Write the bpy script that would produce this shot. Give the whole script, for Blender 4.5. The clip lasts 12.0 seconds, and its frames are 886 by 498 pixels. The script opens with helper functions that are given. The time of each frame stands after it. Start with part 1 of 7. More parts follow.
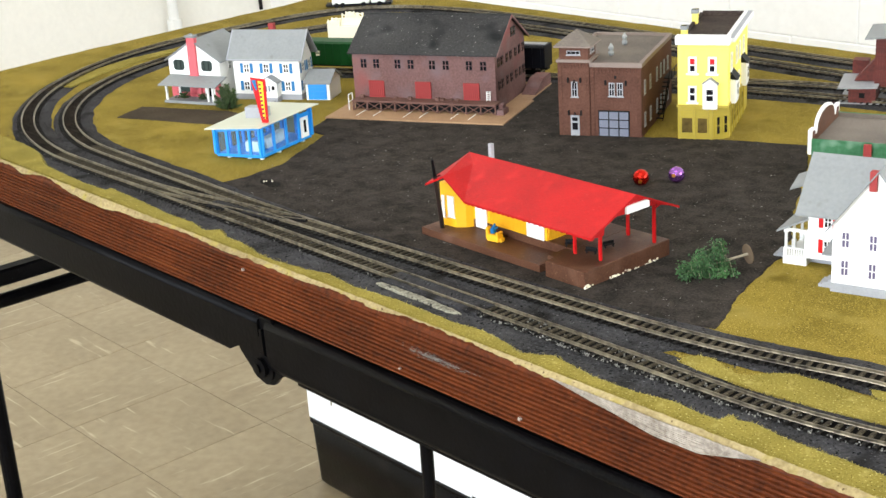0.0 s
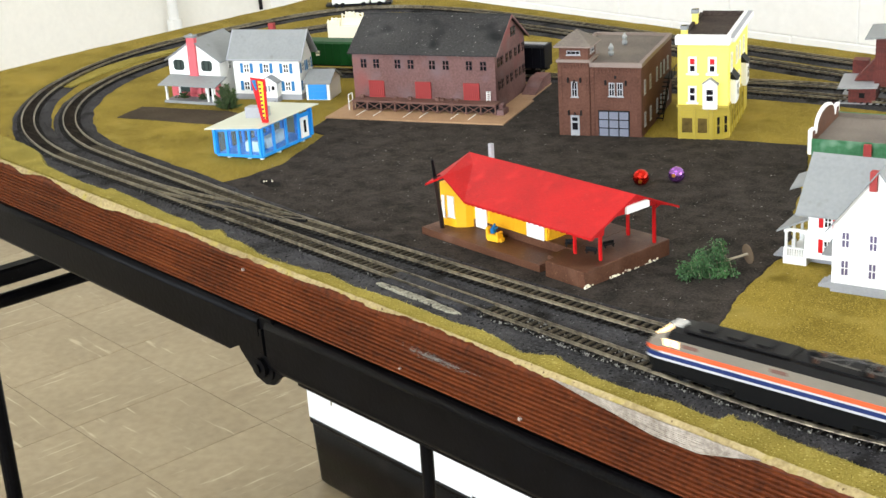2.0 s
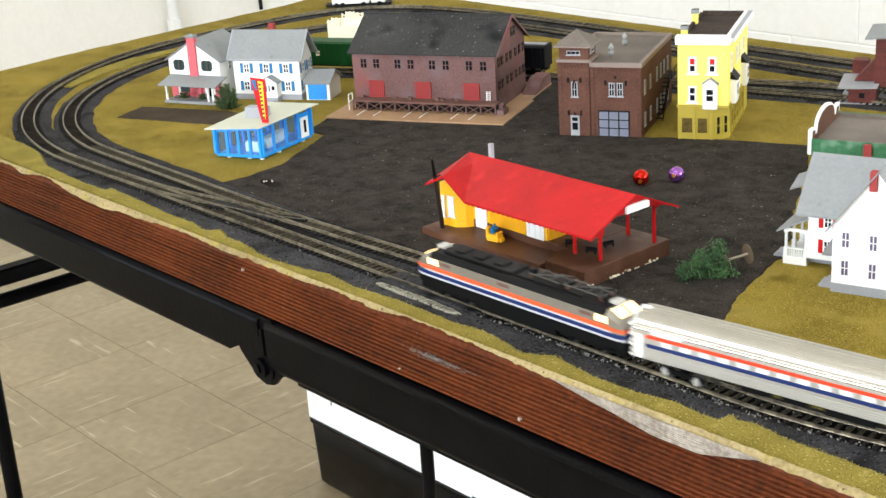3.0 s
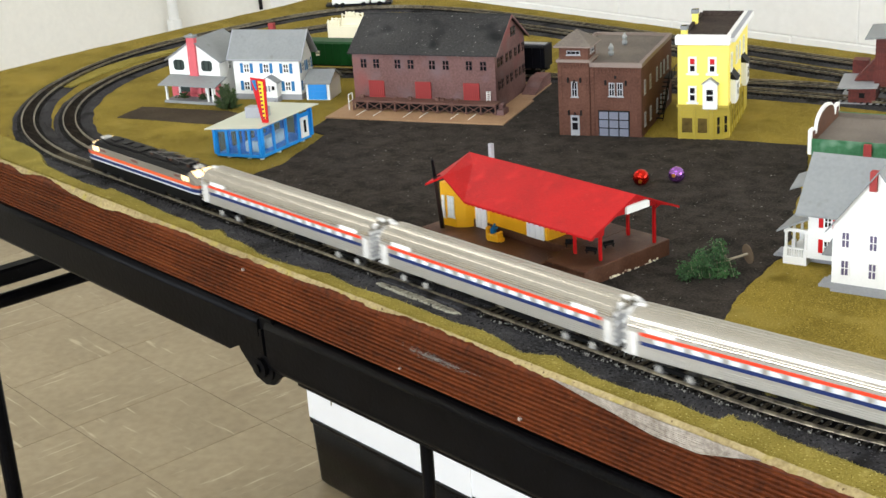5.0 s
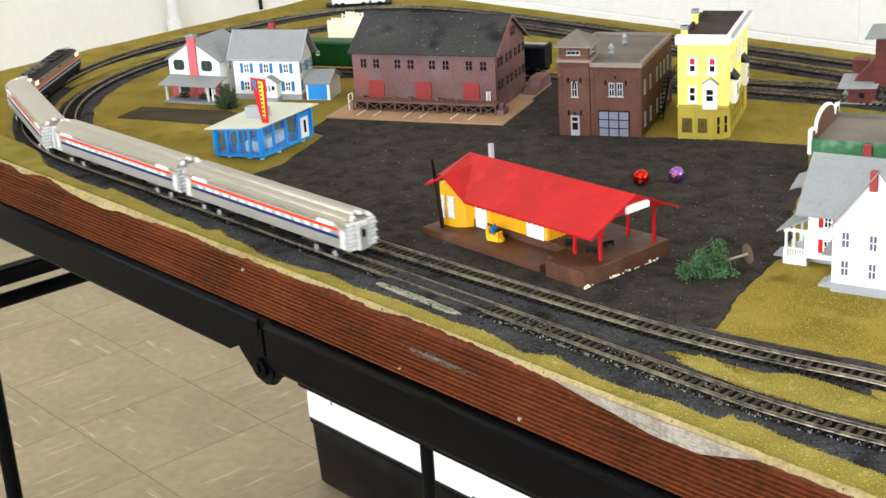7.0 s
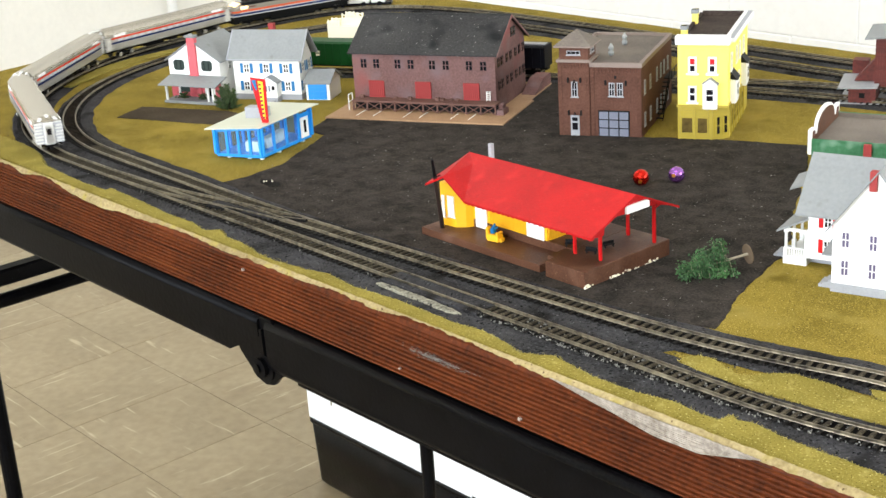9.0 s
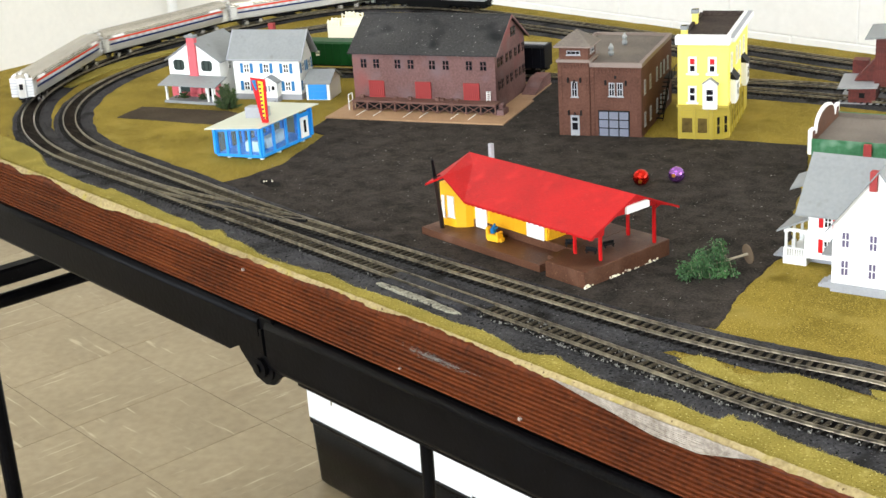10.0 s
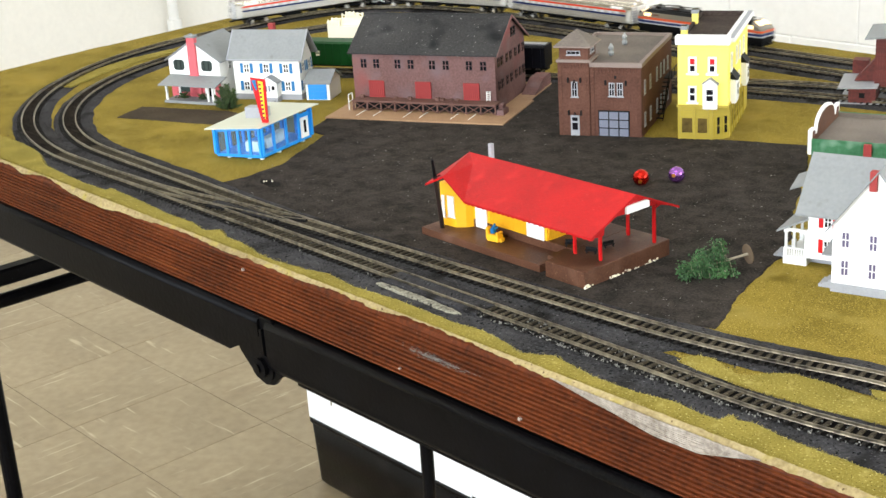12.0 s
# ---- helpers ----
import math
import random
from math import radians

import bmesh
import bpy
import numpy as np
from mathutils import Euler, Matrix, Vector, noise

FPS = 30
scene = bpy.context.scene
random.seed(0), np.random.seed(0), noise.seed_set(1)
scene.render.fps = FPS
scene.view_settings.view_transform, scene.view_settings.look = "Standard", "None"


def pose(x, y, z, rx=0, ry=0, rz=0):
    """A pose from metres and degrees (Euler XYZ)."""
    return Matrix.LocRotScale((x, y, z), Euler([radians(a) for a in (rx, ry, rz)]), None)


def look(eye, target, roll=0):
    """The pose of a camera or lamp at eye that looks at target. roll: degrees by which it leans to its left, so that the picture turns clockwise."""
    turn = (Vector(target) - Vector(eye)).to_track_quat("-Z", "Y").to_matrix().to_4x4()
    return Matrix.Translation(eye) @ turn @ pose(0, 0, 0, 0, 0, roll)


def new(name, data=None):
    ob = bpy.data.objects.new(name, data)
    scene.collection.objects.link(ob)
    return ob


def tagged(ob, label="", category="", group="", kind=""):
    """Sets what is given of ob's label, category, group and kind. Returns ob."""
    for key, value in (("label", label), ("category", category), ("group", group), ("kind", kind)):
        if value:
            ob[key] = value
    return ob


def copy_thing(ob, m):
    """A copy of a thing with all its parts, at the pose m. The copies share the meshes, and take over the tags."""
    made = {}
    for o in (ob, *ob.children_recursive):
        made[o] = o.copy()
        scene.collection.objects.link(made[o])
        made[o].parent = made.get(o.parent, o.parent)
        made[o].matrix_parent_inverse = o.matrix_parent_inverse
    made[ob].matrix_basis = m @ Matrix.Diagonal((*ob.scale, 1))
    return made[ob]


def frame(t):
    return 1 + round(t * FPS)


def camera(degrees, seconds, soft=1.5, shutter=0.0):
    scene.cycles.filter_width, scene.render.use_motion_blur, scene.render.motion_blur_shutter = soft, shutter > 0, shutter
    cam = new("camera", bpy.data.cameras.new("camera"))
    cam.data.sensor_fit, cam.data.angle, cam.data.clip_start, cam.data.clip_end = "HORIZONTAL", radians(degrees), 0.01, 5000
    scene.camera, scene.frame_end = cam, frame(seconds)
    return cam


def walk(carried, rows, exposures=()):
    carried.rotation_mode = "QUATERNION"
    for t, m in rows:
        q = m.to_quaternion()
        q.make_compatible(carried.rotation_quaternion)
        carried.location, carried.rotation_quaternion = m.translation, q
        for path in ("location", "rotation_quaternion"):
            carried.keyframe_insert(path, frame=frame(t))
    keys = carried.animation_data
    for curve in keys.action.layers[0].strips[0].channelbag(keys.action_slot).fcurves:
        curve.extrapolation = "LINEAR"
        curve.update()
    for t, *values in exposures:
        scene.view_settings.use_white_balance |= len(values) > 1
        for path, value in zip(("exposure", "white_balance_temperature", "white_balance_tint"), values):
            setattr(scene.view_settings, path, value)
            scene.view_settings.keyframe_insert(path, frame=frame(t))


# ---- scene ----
from mathutils import geometry

Z0 = 0.93          # rail tops over the floor
GZ = Z0 - 0.006    # grass mat over the floor
cam = camera(35.12, 12.0, soft=1.5, shutter=0.55)
EYE = Vector((1.5467, -0.7430, 1.3811))
YAW, PITCH, ROLL = radians(49.43), radians(19.85), -3.68
AIM = EYE + Vector((-math.cos(PITCH) * math.sin(YAW), math.cos(PITCH) * math.cos(YAW), -math.sin(PITCH)))
walk(cam, [(0, look(EYE, AIM, ROLL)), (12, look(EYE, AIM, ROLL))],
     [(0, 0.01), (3.0, -0.07), (4.8, -0.31), (5.5, -0.30), (6.5, -0.19), (7.0, -0.08), (9.0, 0.04), (10.0, -0.02), (12, -0.01)])

# ---- light ----
world = bpy.data.worlds.new("world")
scene.world = world
world.use_nodes = True
wn = world.node_tree.nodes
sky = wn.new("ShaderNodeTexSky")
sky.sky_type, sky.sun_disc = "NISHITA", False
sky.sun_elevation, sky.sun_rotation = radians(35), radians(200)
world.node_tree.links.new(sky.outputs[0], wn["Background"].inputs[0])
wn["Background"].inputs[1].default_value = 0.1


def area_lamp(name, m, w, h, watts, colour):
    data = bpy.data.lights.new(name, "AREA")
    data.shape, data.size, data.size_y, data.energy, data.color = "RECTANGLE", w, h, watts, colour
    ob = new(name, data)
    ob.matrix_world = m
    return ob


# ---- materials ----
def surface(name, dark, light, grain=600, blotch=8, rough=0.6, bump=0.1, metal=0.0, contrast=0.5, emit=None, strength=0.0, random_tint=0.0, spec=0.5, specks=None):
    """A procedural surface: a fine grain and a broad blotch between two colours, with relief."""
    m = bpy.data.materials.new(name)
    m.use_nodes = True
    nt = m.node_tree
    n, l = nt.nodes, nt.links
    b = n["Principled BSDF"]
    co = n.new("ShaderNodeTexCoord")
    fine, broad = n.new("ShaderNodeTexNoise"), n.new("ShaderNodeTexNoise")
    fine.inputs["Scale"].default_value, fine.inputs["Detail"].default_value = grain, 3
    broad.inputs["Scale"].default_value, broad.inputs["Detail"].default_value = blotch, 4
    mixv = n.new("ShaderNodeMath")
    mixv.operation = "ADD"
    half = n.new("ShaderNodeMath")
    half.operation, half.inputs[1].default_value = "MULTIPLY", 0.5
    for tex in (fine, broad):
        l.new(co.outputs["Object"], tex.inputs["Vector"])
    l.new(fine.outputs[0], mixv.inputs[0]), l.new(broad.outputs[0], mixv.inputs[1]), l.new(mixv.outputs[0], half.inputs[0])
    ramp = n.new("ShaderNodeValToRGB")
    e = ramp.color_ramp.elements
    e[0].position, e[1].position = 0.5 - 0.5 * (1 - contrast) * 0.6, 0.5 + 0.5 * (1 - contrast) * 0.6
    e[0].color, e[1].color = (*dark, 1), (*light, 1)
    l.new(half.outputs[0], ramp.inputs[0])
    out = ramp.outputs[0]
    if random_tint:
        info, hsv, sub = n.new("ShaderNodeObjectInfo"), n.new("ShaderNodeHueSaturation"), n.new("ShaderNodeMath")
        sub.operation, sub.inputs[1].default_value, sub.inputs[2].default_value = "MULTIPLY_ADD", random_tint, 1 - random_tint / 2
        l.new(info.outputs["Random"], sub.inputs[0]), l.new(sub.outputs[0], hsv.inputs["Value"]), l.new(out, hsv.inputs["Color"])
        out = hsv.outputs[0]
    for colour, scale, cut, *soft in specks or ():
        dots, pick, mx = n.new("ShaderNodeTexNoise"), n.new("ShaderNodeMapRange"), n.new("ShaderNodeMix")
        dots.inputs["Scale"].default_value, dots.inputs["Detail"].default_value = scale, 1
        pick.inputs["From Min"].default_value, pick.inputs["From Max"].default_value = cut, cut + (soft[0] if soft else 0.05)
        mx.data_type = "RGBA"
        mx.inputs[7].default_value = (*colour, 1)
        l.new(co.outputs["Object"], dots.inputs["Vector"]), l.new(dots.outputs[0], pick.inputs["Value"])
        l.new(pick.outputs[0], mx.inputs[0]), l.new(out, mx.inputs[6])
        out = mx.outputs[2]
    l.new(out, b.inputs["Base Color"])
    b.inputs["Roughness"].default_value, b.inputs["Metallic"].default_value = rough, metal
    b.inputs["Specular IOR Level"].default_value = spec
    if bump:
        bp = n.new("ShaderNodeBump")
        bp.inputs["Strength"].default_value, bp.inputs["Distance"].default_value = bump, 0.6 / grain
        l.new(fine.outputs[0], bp.inputs["Height"]), l.new(bp.outputs[0], b.inputs["Normal"])
    if emit:
        b.inputs["Emission Color"].default_value, b.inputs["Emission Strength"].default_value = (*emit, 1), strength
    return m


def srgb(r, g, b):
    return tuple((c / 255 / 12.92) if c <= 10 else ((c / 255 + 0.055) / 1.055) ** 2.4 for c in (r, g, b))


def plain(name, rgb, rough=0.5, vary=0.12, grain=500, bump=0.05, metal=0.0, blotch=25, spec=0.5):
    c = srgb(*rgb)
    return surface(name, tuple(v * (1 - vary) for v in c), tuple(min(1, v * (1 + vary)) for v in c), grain, blotch, rough, bump, metal, 0.4, spec=spec)


GRASS = surface("ochre_grass_mat", srgb(88, 76, 24), srgb(152, 132, 56), 620, 13, 0.95, 0.9, contrast=0.3, spec=0.08, specks=((srgb(170, 150, 76), 700, 0.62), (srgb(66, 54, 16), 760, 0.66), (srgb(138, 122, 60), 26, 0.56, 0.3), (srgb(104, 90, 30), 34, 0.60, 0.25), (srgb(206, 194, 150), 330, 0.765)))
VERGE = surface("worn_olive_grass", srgb(100, 89, 35), srgb(158, 144, 72), 560, 22, 0.95, 0.9, contrast=0.2, spec=0.05, specks=((srgb(186, 174, 112), 560, 0.66), (srgb(84, 72, 24), 700, 0.66), (srgb(164, 152, 88), 90, 0.64, 0.25)))
STRAW = surface("pale_straw_fibre", srgb(140, 126, 58), srgb(206, 194, 122), 500, 30, 0.95, 0.3, contrast=0.3, spec=0.05)
ASPHALT = surface("dark_grit_mat", srgb(20, 18, 16), srgb(71, 65, 60), 440, 40, 0.95, 0.6, contrast=0.38, spec=0.06, specks=((srgb(66, 60, 54), 90, 0.56, 0.3), (srgb(30, 27, 24), 70, 0.60, 0.3), (srgb(82, 76, 70), 520, 0.71), (srgb(140, 138, 134), 260, 0.755)))
DRIVE = surface("dusty_brown_drive", srgb(40, 34, 27), srgb(80, 70, 57), 500, 12, 0.95, 0.5, contrast=0.35, spec=0.08)
BALLAST = surface("black_ballast", srgb(25, 24, 24), srgb(76, 75, 77), 420, 22, 0.9, 0.9, contrast=0.35, spec=0.08, specks=((srgb(27, 25, 24), 26, 0.56, 0.16), (srgb(104, 104, 106), 420, 0.71), (srgb(8, 8, 8), 380, 0.64)))
RAIL = surface("weathered_brass_rail", srgb(52, 46, 38), srgb(150, 140, 117), 160, 12, 0.4, 0.05, 0.6)
GAPSHADE = surface("painted_shade_between_ties", srgb(7, 6, 6), srgb(18, 16, 14), 600, 20, 0.95, 0.6, spec=0.1)
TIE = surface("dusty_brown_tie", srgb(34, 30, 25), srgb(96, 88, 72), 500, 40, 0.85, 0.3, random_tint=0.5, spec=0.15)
DECK = surface("reddish_brown_stain", srgb(44, 18, 6), srgb(102, 48, 18), 200, 11, 0.6, 0.3, contrast=0.3, spec=0.14, specks=((srgb(140, 100, 78), 320, 0.77),))
RAWWOOD = surface("torn_pale_wood", srgb(104, 88, 56), srgb(172, 156, 114), 300, 25, 0.9, 0.5, contrast=0.2, spec=0.08, specks=((srgb(150, 136, 76), 60, 0.56, 0.15), (srgb(86, 70, 48), 240, 0.70)))
GREYWOOD = surface("grey_split_wood", srgb(96, 86, 76), srgb(186, 177, 164), 260, 30, 0.9, 0.4, contrast=0.2, spec=0.1)
BLACKMETAL = surface("black_enamel", srgb(3, 3, 4), srgb(10, 10, 12), 220, 26, 0.38, 0.12, spec=0.06, specks=((srgb(34, 34, 36), 300, 0.74),))
PALEMETAL = plain("pale_screw", (150, 136, 128), 0.5, 0.2)
STEEL = plain("worn_steel", (96, 94, 92), 0.35, 0.2, metal=0.8)
FLOORTILE = surface("beige_vinyl_tile", srgb(136, 120, 92), srgb(168, 152, 121), 40, 3, 0.4, 0.02, contrast=0.3, random_tint=0.05, spec=0.4)
GROUT = plain("tile_joint", (98, 86, 68), 0.8)
WALL_L = plain("cream_wall_paint", (232, 229, 220), 0.7, 0.03, 60, 0.05)
WALL_R = plain("white_block_paint", (250, 250, 248), 0.6, 0.03, 60, 0.1)
CEIL = plain("white_ceiling", (235, 234, 230), 0.8, 0.03)
WHITE = plain("white_plastic", (232, 232, 228), 0.45, 0.04)
GREYROOF = surface("grey_plastic_roof", srgb(124, 127, 128), srgb(135, 138, 138), 300, 24, 0.6, 0.08, specks=((srgb(114, 116, 114), 90, 0.66, 0.2),))
GREYBASE = plain("grey_plastic", (150, 152, 156), 0.6)
PINK = plain("rose_brick_plastic", (206, 92, 100), 0.6, 0.12)
DARKGREEN = plain("dark_green_shutter", (34, 50, 44), 0.6)
BLUE = plain("bright_blue_plastic", (26, 140, 218), 0.45, 0.06)
NAVY = plain("blue_shutter", (6, 108, 164), 0.5)
CREAMROOF = plain("ivory_plastic_roof", (190, 192, 174), 0.6, 0.06)
RED = surface("red_plastic_roof", srgb(146, 5, 10), srgb(180, 11, 15), 700, 20, 0.5, 0.3, spec=0.25, specks=((srgb(206, 80, 78), 520, 0.72, 0.12), (srgb(190, 30, 32), 60, 0.58, 0.3)))
REDP = plain("red_plastic", (190, 12, 16), 0.45, spec=0.3)
YELLOW = plain("golden_yellow_plastic", (240, 178, 20), 0.5, 0.06)
LEMON = plain("lemon_yellow_plastic", (250, 230, 104), 0.5, 0.05)
MUSTARD = plain("mustard_plastic", (172, 152, 50), 0.5, 0.1)
BROWNBASE = surface("brown_plastic_base", srgb(66, 39, 24), srgb(98, 64, 46), 600, 26, 0.5, 0.2, spec=0.3, specks=((srgb(118, 88, 70), 420, 0.70), (srgb(104, 74, 58), 40, 0.58, 0.2)))
BRICKRED = surface("weathered_red_wood", srgb(90, 64, 61), srgb(128, 98, 94), 350, 22, 0.8, 0.15, contrast=0.2, spec=0.2, specks=((srgb(132, 76, 73), 24, 0.55, 0.25), (srgb(112, 92, 92), 40, 0.56, 0.2)))
DOORRED = plain("faded_red_door", (146, 48, 46), 0.75, 0.15)
TARROOF = surface("dark_shingle_roof", srgb(36, 35, 35), srgb(72, 71, 70), 420, 14, 0.9, 0.4, contrast=0.2, spec=0.12, specks=((srgb(30, 30, 31), 26, 0.60, 0.14), (srgb(140, 138, 134), 340, 0.725)))
TARFLAT = surface("dark_brown_tar", srgb(44, 37, 34), srgb(78, 68, 62), 500, 30, 0.9, 0.3, spec=0.1)
SLAB = surface("tan_plastic_slab", srgb(140, 108, 78), srgb(168, 134, 100), 500, 18, 0.7, 0.1)
DOCK = plain("brown_dock_timber", (102, 71, 61), 0.75, 0.2)
FIREBRICK = surface("brown_brick", srgb(76, 49, 39), srgb(104, 71, 58), 480, 22, 0.8, 0.2, spec=0.2)
STONE = plain("grey_brown_coping", (128, 113, 104), 0.7)
GRAVELROOF = surface("grey_brown_gravel_roof", srgb(84, 76, 70), srgb(124, 114, 104), 700, 15, 0.9, 0.3)
BLACK = plain("matt_black", (9, 8, 9), 0.6, 0.2, spec=0.2)
PANE = plain("dark_window_pane", (26, 24, 30), 0.12, 0.3)
VIOLETPANE = plain("violet_grey_pane", (92, 84, 112), 0.3, 0.15)
PALEPANE = plain("pale_grey_pane", (120, 124, 138), 0.25, 0.15)
SHINGREEN = surface("worn_green_paint", srgb(40, 92, 58), srgb(74, 122, 88), 300, 30, 0.7, 0.1, contrast=0.3, spec=0.2, specks=((srgb(120, 152, 128), 55, 0.58, 0.2),))
BARN = surface("dark_red_planks", srgb(70, 28, 24), srgb(112, 48, 40), 300, 30, 0.75, 0.2)
SILVER = plain("silver_coach_side", (190, 189, 185), 0.3, 0.07, 300, 0.03, 0.7)
SILVERROOF = plain("fluted_silver_roof", (182, 176, 164), 0.27, 0.08, 300, 0.03, 0.78)
LOCOSILVER = plain("loco_silver_grey", (132, 126, 115), 0.42, 0.08, metal=0.5)
ORANGE = plain("orange_red_stripe", (204, 84, 46), 0.5, spec=0.3)
STRIPEBLUE = plain("blue_stripe", (16, 36, 86), 0.5, spec=0.3)
STRIPERED = plain("red_stripe", (212, 60, 32), 0.5, spec=0.3)
LOCOBLACK = plain("loco_black_roof", (8, 7, 8), 0.5, 0.3, spec=0.18)
PALELINE = plain("pale_line", (176, 176, 178), 0.5, 0.05)
TRUCK = plain("dark_truck_plastic", (6, 6, 6), 0.6, 0.3, spec=0.12)
CHROME = plain("bright_wheel", (200, 198, 192), 0.25, 0.08, metal=0.5)
LENS = surface("lit_warm_lens", srgb(150, 120, 70), srgb(190, 160, 110), 50, 10, 0.3, 0, emit=(1.0, 0.70, 0.36), strength=3.2)
GREENCAR = plain("dark_green_boxcar", (10, 66, 24), 0.5, 0.2, spec=0.2)
BLACKCAR = plain("black_tank_car", (9, 10, 17), 0.5, 0.3, spec=0.1)
CREAM = plain("cream_shells", (240, 234, 208), 0.6, 0.05)
LEAF = surface("green_foliage", srgb(20, 44, 22), srgb(74, 116, 62), 400, 40, 0.8, 0.2)
BUSHLEAF = surface("olive_foliage", srgb(28, 46, 20), srgb(78, 104, 54), 400, 40, 0.85, 0.2)
TWIG = plain("pale_twig", (156, 146, 128), 0.8)
TREEBASE = plain("brown_tree_base", (100, 84, 66), 0.8)
REDBALL = plain("red_glass_ball", (190, 30, 16), 0.12, 0.1, metal=0.85)
PURPLEBALL = plain("purple_glass_ball", (150, 96, 176), 0.14, 0.1, metal=0.85)
GOLD = plain("gold_cap", (200, 150, 60), 0.3, metal=0.9)
PAPER = plain("white_card", (246, 246, 246), 0.7, 0.02)
# paler than the coach sides: the chrome ends' reflected light is in the colour
BRIGHTEND = plain("silver_end_paled_for_gleam", (232, 232, 230), 0.25, 0.06, metal=0.35)
# near-white panes: the bright reflection in the glass is painted as their colour
COACHPANE = plain("coach_window_painted_reflection", (214, 220, 226), 0.15, 0.05)
SIGNYELLOW = plain("yellow_sign", (244, 214, 40), 0.5)

TINT = bpy.data.materials.new("blue_tinted_clear_pane")
TINT.use_nodes = True
TINT.node_tree.nodes["Principled BSDF"].inputs["Base Color"].default_value = (0.55, 0.68, 0.86, 1)
TINT.node_tree.nodes["Principled BSDF"].inputs["Roughness"].default_value = 0.08
TINT.node_tree.nodes["Principled BSDF"].inputs["Transmission Weight"].default_value = 0.95
TINT.node_tree.nodes["Principled BSDF"].inputs["IOR"].default_value = 1.1

# marbled streaks of the floor tiles, laid differently in every tile; weather lines along the deck board
def streaks(material, colour, size, scale, low, high, most, per_object):
    nt = material.node_tree
    n, l = nt.nodes, nt.links
    tex, turn, fade, blend, info, push = [n.new(k) for k in ("ShaderNodeTexNoise", "ShaderNodeMapping", "ShaderNodeMapRange", "ShaderNodeMix", "ShaderNodeObjectInfo", "ShaderNodeMath")]
    blend.data_type = "RGBA"
    blend.inputs[7].default_value = (*colour, 1)
    turn.inputs["Scale"].default_value = size
    push.operation, push.inputs[1].default_value = "MULTIPLY", 40.0 if per_object else 0.0
    tex.inputs["Scale"].default_value, tex.inputs["Detail"].default_value = scale, 3
    fade.inputs["From Min"].default_value, fade.inputs["From Max"].default_value, fade.inputs["To Max"].default_value = low, high, most
    bs = n["Principled BSDF"]
    was = bs.inputs["Base Color"].links[0].from_socket
    l.new([q for q in n if q.type == "TEX_COORD"][0].outputs["Object"], turn.inputs["Vector"])
    l.new(info.outputs["Random"], push.inputs[0]), l.new(push.outputs[0], turn.inputs["Location"])
    l.new(turn.outputs[0], tex.inputs["Vector"]), l.new(tex.outputs[0], fade.inputs["Value"])
    l.new(fade.outputs[0], blend.inputs[0]), l.new(was, blend.inputs[6]), l.new(blend.outputs[2], bs.inputs["Base Color"])


streaks(FLOORTILE, srgb(126, 108, 80), (2, 7, 2), 1.7, 0.60, 0.76, 0.45, True)
streaks(FLOORTILE, srgb(208, 194, 162), (4, 56, 4), 1.5, 0.635, 0.71, 0.6, True)
streaks(DECK, srgb(122, 68, 34), (3, 3, 420), 1.6, 0.60, 0.72, 0.6, False)
streaks(DECK, srgb(26, 11, 7), (4, 4, 300), 1.3, 0.60, 0.75, 0.6, False)


# ---- building helpers ----
def part(name, bm, material, parent=None, label="", m=None):
    """Links a bmesh as one mesh object under a thing or a part."""
    me = bpy.data.meshes.new(name)
    bm.to_mesh(me)
    bm.free()
    me.materials.append(material)
    return placed(name, me, parent, label, m)


def placed(name, me, parent=None, label="", m=None):
    ob = new(name, me)
    ob.parent = parent
    if m is not None:
        ob.matrix_basis = m
    return tagged(ob, label) if label else ob


def thing(name, x, y, z, rz, label, category, group="", kind=""):
    ob = new(name)
    ob.empty_display_size = 0.02
    ob.matrix_basis = pose(x, y, z, 0, 0, rz)
    return tagged(ob, label, category, group, kind)


def add_box(bm, x0, y0, z0, x1, y1, z1, m=None):
    v = [bm.verts.new((x, y, z)) for x in (x0, x1) for y in (y0, y1) for z in (z0, z1)]
    for f in ((0, 1, 3, 2), (4, 6, 7, 5), (0, 4, 5, 1), (2, 3, 7, 6), (0, 2, 6, 4), (1, 5, 7, 3)):
        bm.faces.new([v[i] for i in f])
    if m is not None:
        for p in v:
            p.co = m @ p.co
    return v


def boxes(*specs, bevel=0.0):
    bm = bmesh.new()
    for s in specs:
        add_box(bm, *s)
    bmesh.ops.recalc_face_normals(bm, faces=bm.faces)
    if bevel:
        bmesh.ops.bevel(bm, geom=bm.edges[:], offset=bevel, segments=1, affect="EDGES")
    return bm


def prism(pts, axis, a, b):
    """A polygon of (p, q) points drawn out along x, y or z from a to b."""
    bm = bmesh.new()
    put = {"x": lambda p, q, s: (s, p, q), "y": lambda p, q, s: (p, s, q), "z": lambda p, q, s: (p, q, s)}[axis]
    r0, r1 = [bm.verts.new(put(p, q, a)) for p, q in pts], [bm.verts.new(put(p, q, b)) for p, q in pts]
    n = len(pts)
    bm.faces.new(r0), bm.faces.new(r1[::-1])
    for i in range(n):
        bm.faces.new((r0[i], r1[i], r1[(i + 1) % n], r0[(i + 1) % n]))
    bmesh.ops.recalc_face_normals(bm, faces=bm.faces)
    return bm


